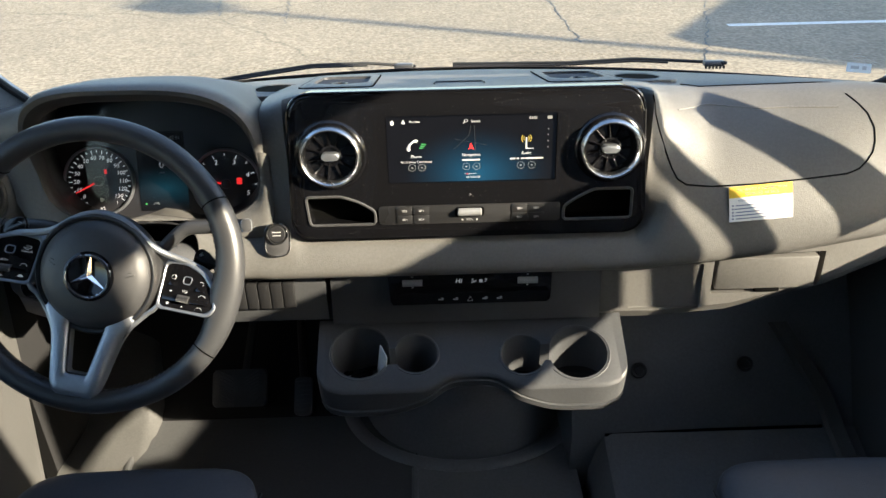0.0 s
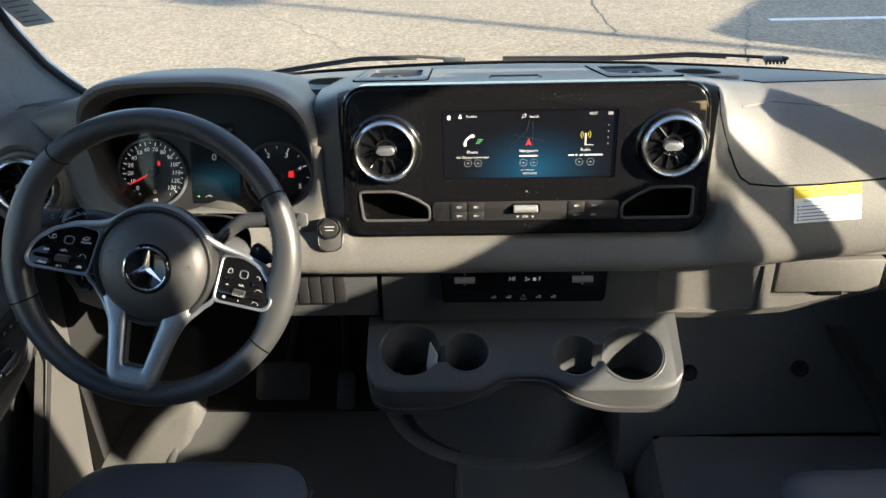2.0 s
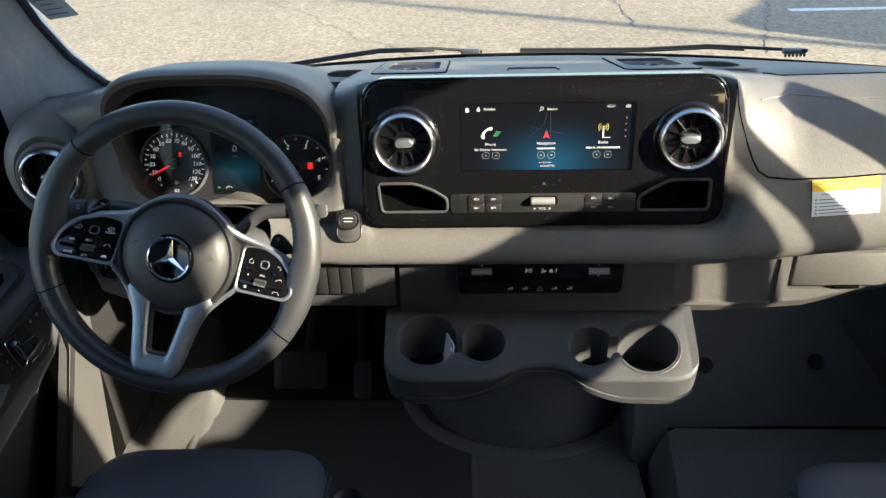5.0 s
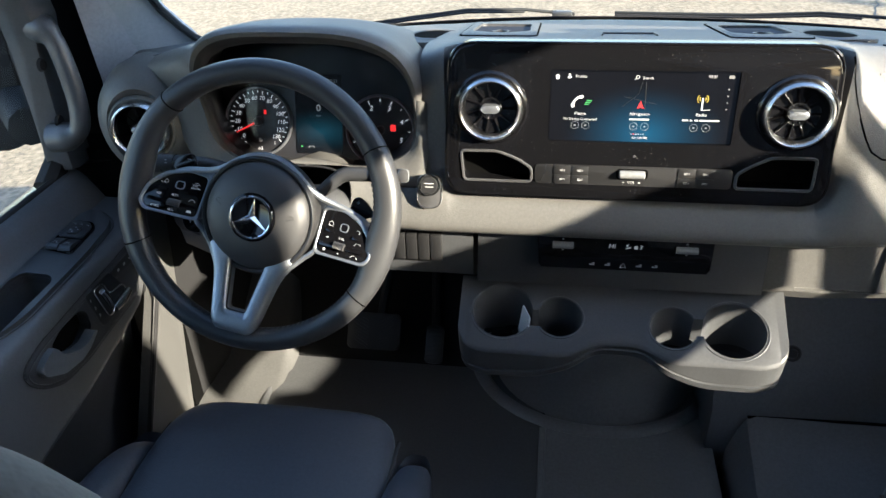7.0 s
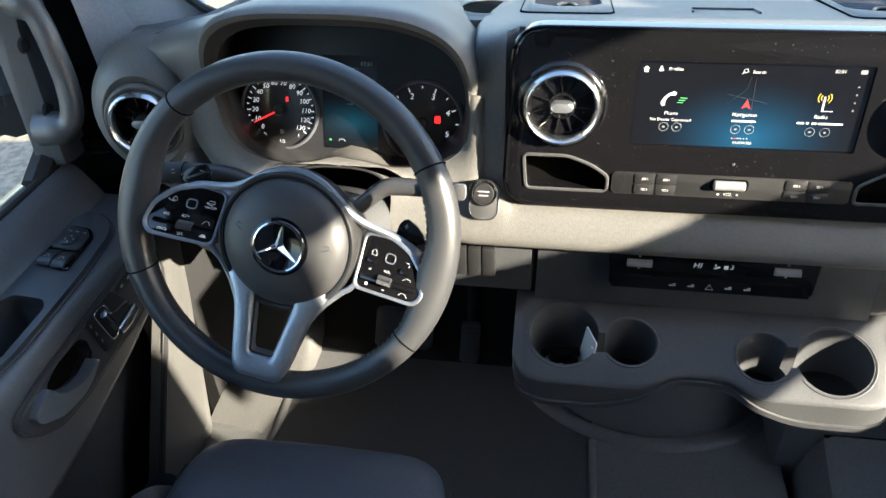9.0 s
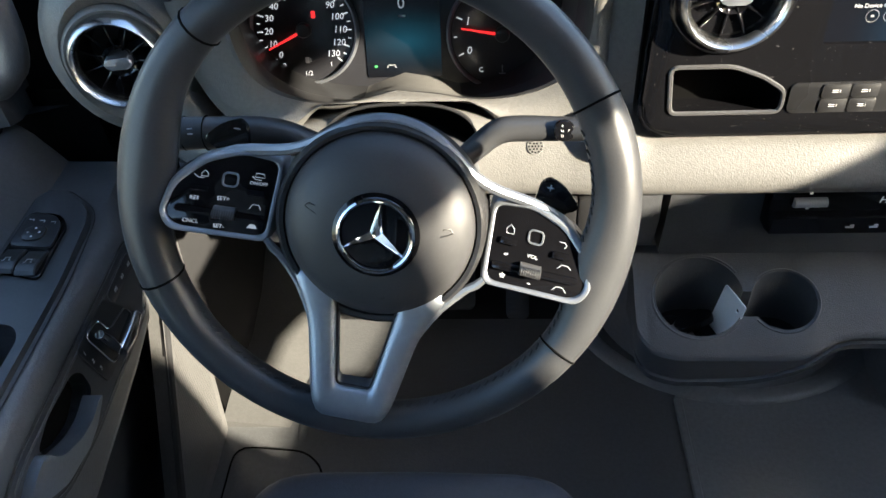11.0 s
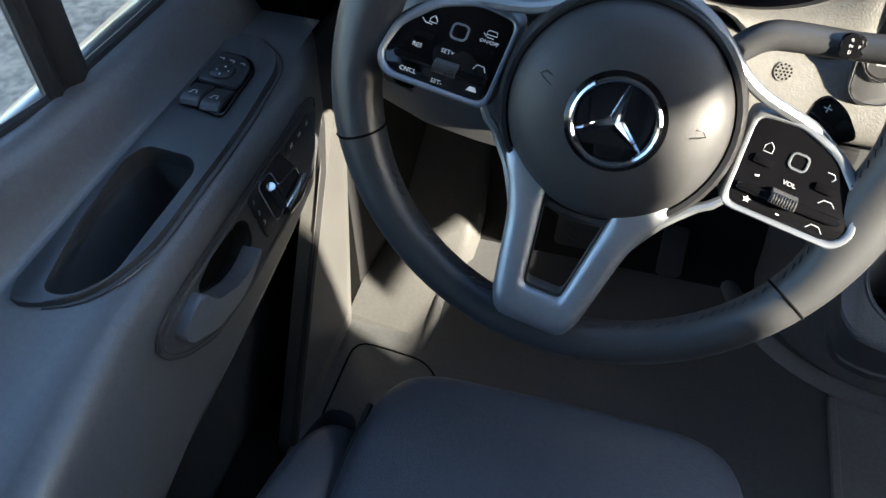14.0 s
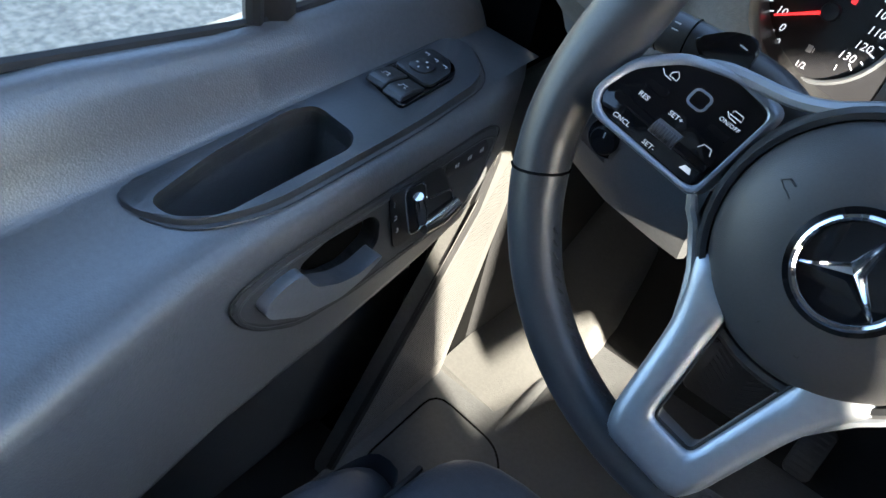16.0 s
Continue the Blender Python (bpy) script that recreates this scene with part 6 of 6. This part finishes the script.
def eased(pts, rounds=2):
    """Corner-cut path through rows of place and radius."""
    rows = [Vector(p[:3]).to_4d() for p in pts]
    for r, p in zip(rows, pts):
        r.w = p[3]
    for _ in range(rounds):
        out = [rows[0]]
        for p, q in zip(rows, rows[1:]):
            out += [p.lerp(q, 0.25), p.lerp(q, 0.75)]
        rows = out + [rows[-1]]
    return [(r.xyz, r.w) for r in rows]


def stalk(pts, name, lab, flat):
    sm = eased(pts)
    return part(name, tube([WM0 @ p for p, r in sm], [r for p, r in sm], 16, flat=flat), STALK, col, lab)


ls = stalk([(-0.035, 0.020, -0.080, 0.010), (-0.06, 0.034, -0.075, 0.012), (-0.085, 0.046, -0.067, 0.013), (-0.115, 0.0495, -0.061, 0.0125), (-0.150, 0.050, -0.057, 0.0125), (-0.172, 0.0500, -0.055, 0.0135), (-0.1745, 0.0500, -0.055, 0.012), (-0.1750, 0.0500, -0.055, 0.004)], "wiper_stalk", "dark indicator and wiper stalk", 1.05)
for u in (-0.156, -0.1385):
    part("stalk_ring", tube([WM0 @ Vector((u, 0.050 + 0.0131 * math.cos(a), -0.0572 + 0.0129 * math.sin(a))) for a in np.linspace(0, 6.28, 25)[:-1]], 0.0006, 5, closed=True), BLACK, ls)
for u, v, a, b in ((-0.166, 0.052, 0.006, 0.001), (-0.166, 0.0495, 0.004, 0.001), (-0.147, 0.056, 0.004, 0.0008), (-0.147, 0.052, 0.004, 0.0008), (-0.122, 0.054, 0.001, 0.005), (-0.119, 0.054, 0.001, 0.005), (-0.104, 0.055, 0.008, 0.001), (-0.104, 0.0525, 0.006, 0.001)):
    part("stalk_mark", bar(u, v, a, b, -0.0432, WM0), INK, ls)
rs = stalk([(0.040, 0.004, -0.088, 0.008), (0.056, 0.014, -0.087, 0.010), (0.074, 0.030, -0.086, 0.011), (0.090, 0.0425, -0.085, 0.0115), (0.110, 0.0435, -0.084, 0.0115), (0.141, 0.043, -0.080, 0.0105), (0.168, 0.0440, -0.071, 0.0105), (0.178, 0.0445, -0.067, 0.0105), (0.1785, 0.0445, -0.067, 0.004)], "gear_stalk", "dark gear selector stalk", 0.85)
part("selector_button", prism(ring_pts(0.141, 0.0435, 0.0082, 0.0082, 28, 2.4), -0.074, -0.0675, 0.001, WM0), GLOSSW, rs)
for b, u, v in (("R", 0.1395, 0.0476), ("N", 0.1395, 0.0437), ("D", 0.1395, 0.0398), ("P", 0.1445, 0.0437)):
    part("wording", text(b, 0.0030, WM0 @ pose(u, v, -0.0673), 0.0001), INK, rs)
part("park_button", prism(rrect(0.1795, 0.0445, 0.013, 0.017, 0.004), -0.068, -0.0575, 0.0015, WM0), GREYTRIM, rs)
part("park_edge", tube([WM0 @ Vector((u, v, -0.0590)) for u, v in rrect(0.1795, 0.0445, 0.0132, 0.0172, 0.004)], 0.0006, 5, closed=True), SATIN, rs)

# ---- cup holder console ----
cc = thing("cup_holder_console", Matrix.Translation((0.025, 1.1, 0.0)), "dark grey moulded cup holder tray on a floor pedestal", "cup holder")
SL = math.tan(radians(30))
BY, BZT = 1.046, 0.452


def top_z(y):
    return BZT - (BY - y) * SL


def tray_front(x):
    """Front edge of the tray: bulges over each pair of cups and dips between."""
    u = (x - 0.025) / 0.247
    base = 0.937 + 0.01 * max(abs(u) - 0.85, 0) / 0.15
    return base + 0.021 * math.exp(-((u - 0.0) / 0.24) ** 4)


xs = [-0.224, -0.2236, -0.2225, -0.2205, -0.218, -0.214, -0.209, -0.204, -0.195, -0.18] + [round(-0.16 + 0.0125 * k, 4) for k in range(30)] + [0.235, 0.245, 0.253, 0.258, 0.263, 0.267, 0.2695, 0.2715, 0.2726, 0.273]


def tray_ring(x):
    yf = tray_front(x)
    end = max(0, min(1, (min(x + 0.224, 0.273 - x)) / 0.02))
    yf += 0.022 * (1 - math.sqrt(max(0, 1 - (1 - end) ** 2)))
    u = (x - 0.025) / 0.247
    drop = 0.053 - 0.027 * math.exp(-(u / 0.42) ** 4)
    zt = top_z(yf)
    ins = 0.006 * (x - 0.025) / 0.25
    k = zt - drop
    return [(x, BY, BZT), (x, yf + 0.0045, top_z(yf + 0.0045)), (x, yf + 0.0012, zt - 0.0012), (x, yf, zt - 0.0045), (x - ins * 0.3, yf + 0.0015, k + 0.0165), (x - ins * 0.35, yf + 0.0030, k + 0.0155), (x - ins * 0.35, yf + 0.0030, k + 0.0140), (x - ins * 0.35, yf - 0.0005, k + 0.0130),
            (x - ins * 0.5, yf + 0.0005, k + 0.004), (x - ins * 0.55, yf + 0.004, k), (x - ins, yf + 0.04, k + 0.002), (x - ins, BY, 0.345)]


tray = loft([tray_ring(x) for x in xs])
CUPS = [(-0.155, 0.984, 0.0495, 0.0565), (-0.066, 0.980, 0.0365, 0.042), (0.107, 0.974, 0.0370, 0.042), (0.196, 0.975, 0.0500, 0.0555)]
cut = []
for x, y, rx, ry in CUPS:
    cut.append(lathe([(0.0, 0.0), (0.92, 0.0), (1.0, 0.16)], 48, Matrix.Translation((x, y + 0.011, 0.350)) @ Matrix.Diagonal((rx, rx * 0.80, 1, 1)), cap=True))
for a, b in ((0, 1), (2, 3)):
    cut.append(box(CUPS[a][0], CUPS[b][0], 0.976, 1.000, 0.385, 0.6))
part("tray", carve(tray, *cut), DASH_LOW, cc, smooth=22)
for k, (x, y, rx, ry) in enumerate(CUPS):
    lo, hi = (0.62, 5.66) if k in (0, 2) else (-2.52, 2.52)
    part("cup_rim", tube([(x + 1.02 * rx * math.cos(a), y + 0.011 + 0.82 * rx * math.sin(a), top_z(y + 0.011 + 0.82 * rx * math.sin(a)) - 0.0005) for a in np.linspace(lo, hi, 41)], 0.0016, 6), DASH_LOW, cc)
for x, y, rx, ry in CUPS:
    part("cup_liner", lathe([(0.0, 0.001), (0.85, 0.001), (0.9, 0.004), (0.935, 0.012)], 40, Matrix.Translation((x, y + 0.011, 0.350)) @ Matrix.Diagonal((rx, rx * 0.79, 1, 1))), RUBBER, cc)
# pedestal down to the floor
ped = []
for z, w, yf, yb in ((0.002, 0.232, 1.178, 1.45), (0.06, 0.222, 1.186, 1.45), (0.2, 0.214, 1.168, 1.42), (0.31, 0.208, 1.10, 1.4), (0.36, 0.206, 1.06, 1.4), (0.45, 0.206, 1.055, 1.2)):
    ped.append([(0.025 + w * math.sin(a), yb + (yf - yb) * abs(math.cos(a)) ** 0.75, z) for a in np.linspace(-math.pi / 2, math.pi / 2, 25)])
part("pedestal", loft(ped), LIT_MIDMAT, cc)
part("floor_flange", tube([(0.025 + 0.268 * math.sin(a), 1.45 - 0.288 * abs(math.cos(a)) ** 0.75, 0.001) for a in np.linspace(-1.57, 1.57, 45)], 0.016, 10, flat=0.5), LIT_MIDMAT, cc)
part("mat_ridge", tube([(-0.082, 0.2, 0.0), (-0.082, 1.0, 0.0), (-0.083, 1.155, 0.004)], 0.007, 8, flat=0.8), LIT_MIDMAT, cc)

fob = thing("key_fob", Matrix.Translation((-0.168, 0.975, 0.342)), "black car key fob with chrome edge lying in the cup holder", "car key")
FM = pose(-0.165, 0.985, 0.358, 14, 10, 50)
part("fob_body", prism(rrect(0, 0, 0.034, 0.062, 0.014), 0, 0.013, 0.004, FM, seg=3), GLOSSW, fob)
part("fob_edge", tube([FM @ Vector((u, v, 0.009)) for u, v in rrect(0, 0, 0.0345, 0.0625, 0.014)], 0.0012, 6, closed=True), CHROME, fob)
for k in range(3):
    part("fob_button", prism(rrect(0, -0.016 + 0.015 * k, 0.018, 0.011, 0.004), 0.012, 0.0142, 0.0008, FM), SMOOTH, fob)
part("key_loop", tube([Vector((-0.142 + 0.013 * math.cos(a), 0.972 + 0.011 * math.sin(a), 0.368 + 0.004 * math.cos(a))) for a in np.linspace(0, 6.28, 21)[:-1]], 0.0012, 6, closed=True), CHROME, fob)
part("second_key", prism(rrect(0, 0, 0.022, 0.046, 0.008), 0, 0.008, 0.003, pose(-0.152, 1.0, 0.372, -8, 16, 110)), GLOSSW, fob)
tag = thing("key_tag", Matrix.Translation((-0.118, 0.965, 0.345)), "white plastic key tag standing in the cup holder", "key tag")
_w, _l = Vector((0.34, -0.94, 0.0)).normalized(), Vector((0.14, 0.05, 0.985)).normalized()
TM = Matrix((_w, _l, _w.cross(_l))).transposed().to_4x4()
TM.translation = Vector((-0.121, 0.991, 0.396)) - _l * 0.031
part("tag_sheet", carve(prism(rrect(0, 0.031, 0.038, 0.062, 0.003), 0, 0.0014, m=TM), prism(ring_pts(0.010, 0.049, 0.0024, n=14), -0.01, 0.01, m=TM)), PAPER, tag)

# ---- pedals ----
bp = thing("brake_pedal", Matrix.Translation((-0.468, 1.33, 0.06)), "black rubber brake pedal with ribbed tread", "pedal")
m = plane((-0.468, 1.325, 0.092), 38)
pad_b = part("pad", prism(rrect(0, 0, 0.118, 0.082, 0.012), -0.012, 0.004, 0.003, m), PEDAL, bp)
for k in range(9):
    for s in (-1, 1):
        part("rib", box(-0.017, 0.017, -0.0016, 0.0016, 0.003, 0.0065, m=m @ pose(s * 0.028, -0.030 + 0.0075 * k, 0, 0, 0, s * 28)), PEDAL, pad_b)
part("lever", tube([m @ Vector((0.01, 0.01, -0.012)), (-0.44, 1.42, 0.2), (-0.43, 1.52, 0.42)], 0.012, 8), SMOOTH, bp)
ap = thing("accelerator_pedal", Matrix.Translation((-0.335, 1.365, 0.0)), "narrow black accelerator pedal", "pedal")
m = plane((-0.335, 1.365, 0.07), 45)
apd = part("pad", prism(rrect(0, -0.03, 0.040, 0.085, 0.01), -0.01, 0.003, 0.002, m), PEDAL, ap)
for k in range(8):
    part("rib", box(-0.016, 0.016, -0.0016, 0.0016, 0.0025, 0.0045, m=m @ pose(0, -0.066 + 0.010 * k, 0)), PEDAL, apd)
part("lever", tube([m @ Vector((0.0, 0.0, -0.01)), (-0.345, 1.5, 0.25)], 0.01, 8), RUBBER, ap)


# ---- seats ----
def pillow(cx, cy, cz, a, b, c, m=None, p=5.0, nu=40, nv=20, crown=0.0, front=0.0):
    """A cushion: a box with very soft edges; crown raises the middle, front drops the forward edge."""
    def pw(s, k):
        return math.copysign(abs(s) ** (2 / k), s)
    rings = []
    for j in range(1, nv):
        e = -math.pi / 2 + math.pi * j / nv
        r = []
        for i in range(nu):
            o = 2 * math.pi * i / nu
            x, y, z = pw(math.cos(e), p) * pw(math.cos(o), p), pw(math.cos(e), p) * pw(math.sin(o), p), pw(math.sin(e), p)
            zz = cz + c * z + (crown * (1 - x * x) if z > 0 else 0) - (front * max(y, 0) ** 3 if z > 0 else 0)
            r.append((cx + a * x, cy + b * y, zz))
        rings.append(r)
    return loft(rings, m=m)


def seat(side):
    t = thing("seat", Matrix.Translation((0, 0, 0)), "dark blue-black leather " + side + " seat with grey backrest", "seat", group="front seats")
    part("base", box(-0.17, 0.17, -0.42, -0.06, -0.0, 0.27, 0.02), BLACK, t, local=True)
    part("cushion_pan", box(-0.2, 0.2, -0.50, -0.05, 0.24, 0.29, 0.02), SMOOTH, t, local=True)
    part("cushion", pillow(0, -0.25, 0.325, 0.174, 0.270, 0.049, crown=0.006, front=0.012, p=7.0), LEATHER, t, local=True)
    for s in (-1, 1):
        part("side_bolster", pillow(s * 0.200, -0.29, 0.330, 0.034, 0.255, 0.062, p=3.2, front=0.05), LEATHER, t, local=True)
        part("welt", tube([(s * 0.1725, -0.52, 0.362), (s * 0.1725, -0.2, 0.366), (s * 0.1725, -0.03, 0.345)], 0.003, 6), STITCH, t, local=True)
    lean = pose(0, -0.565, 0.34, 8, 0, 0)
    part("backrest", pillow(0, -0.015, 0.32, 0.268, 0.06, 0.36, lean, p=6.0), BACKREST, t, local=True)
    for s in (-1, 1):
        part("back_bolster", pillow(s * 0.20, 0.01, 0.27, 0.045, 0.075, 0.30, lean, p=3.0), LEATHER, t, local=True)
    part("headrest", pillow(0, 0.0, 0.745, 0.13, 0.045, 0.085, lean, p=3.5), LEATHER, t, local=True)
    for s in (-0.06, 0.06):
        part("headrest_post", tube([lean @ Vector((s, 0, 0.6)), lean @ Vector((s, 0, 0.7))], 0.006, 8), CHROME, t, local=True)
    return t


ds = seat("driver's")
ps = copy_thing(ds, Matrix.Translation((0.522, 0.785, 0.0)))
tagged(ps, "dark blue-black leather passenger seat with grey backrest")
ds.matrix_basis = Matrix.Translation((-0.458, 0.805, 0.0))
scene.view_layers[0].update()


# ---- wipers outside the glass ----
def wiper(pts, head):
    t = thing("wiper", Matrix.Translation(pts[0]), "black windscreen wiper arm resting at the glass foot", "wiper", group="windscreen wipers")
    part("arm", tube(pts, [0.0032] * len(pts), 8), RUBBER, t)
    part("blade", tube([Vector(p) + Vector((0, -0.006, -0.003)) for p in pts[1:]], 0.0024, 6), RUBBER, t)
    h = Vector(head)
    bx = part("hinge", box(h.x - 0.020, h.x + 0.020, h.y - 0.008, h.y + 0.008, h.z - 0.008, h.z + 0.002, 0.003), GREYTRIM, t)
    for k in range(6):
        part("rib", box(h.x - 0.019 + 0.0068 * k, h.x - 0.0155 + 0.0068 * k, h.y - 0.010, h.y - 0.007, h.z - 0.011, h.z - 0.006), RUBBER, bx)


wiper([(-0.06, 1.605, 0.721), (-0.16, 1.585, 0.735), (-0.272, 1.543, 0.745), (-0.376, 1.488, 0.745), (-0.45, 1.44, 0.746), (-0.58, 1.33, 0.742)], (-0.085, 1.598, 0.727))
wiper([(0.53, 1.407, 0.766), (0.438, 1.474, 0.756), (0.38, 1.509, 0.751), (0.265, 1.563, 0.732), (0.139, 1.599, 0.724), (0.02, 1.609, 0.723)], (0.51, 1.418, 0.766))
cw = part("scuttle", loft([[(x, cowl_y(x) + 0.015, 0.694), (x, cowl_y(x) + 0.13, 0.645), (x, cowl_y(x) + 0.13, 0.62), (x, cowl_y(x) + 0.015, 0.66)] for x in np.linspace(-0.74, 0.78, 30)]), RUBBER)
tagged(cw, "black plastic scuttle panel below the windscreen", "scuttle", kind="structure")
bn = part("bonnet", loft([[(x, cowl_y(x) + 0.12, 0.60), (x, 2.05 - 0.2 * (x - CX) ** 2, 0.42), (x, 2.25 - 0.3 * (x - CX) ** 2, 0.2), (x, 2.25 - 0.3 * (x - CX) ** 2, -0.35), (x, 1.70, -0.35), (x, 1.70, 0.56)] for x in np.linspace(-0.9, 0.95, 20)]), PAINT)
tagged(bn, "dark painted van bonnet", "bonnet", kind="structure")

# ---- stickers on the glass ----
st = thing("glass_sticker", None, "small white printed sticker on the windscreen corner", "sticker")
m = plane((0.667, 1.205, 0.808), 50, yaw=-25)
part("sticker_sheet", prism(rrect(0, 0, 0.036, 0.018, 0.002), 0, 0.0006, m=m), PAPER, st)
part("print_bars", join(bar(-0.006, 0.0, 0.012, 0.006, 0.0007, m), bar(0.008, 0.0, 0.006, 0.007, 0.0007, m)), INK, st)

wt = thing("window_tag", None, "grey-blue printed paper tag behind the windscreen", "paper tag")
m = plane((-0.711, 1.142, 0.940), -39, turn=11)
part("tag_sheet", prism(rrect(0, 0, 0.053, 0.095, 0.003), 0, 0.0006, m=m), PAPERBLUE, wt)
for k in range(6):
    part("print_bar", bar(-0.004 + 0.003 * (k % 2), -0.037 + 0.011 * k, 0.036 - 0.006 * (k % 3), 0.002, 0.0007, m), BLUEINK, wt)
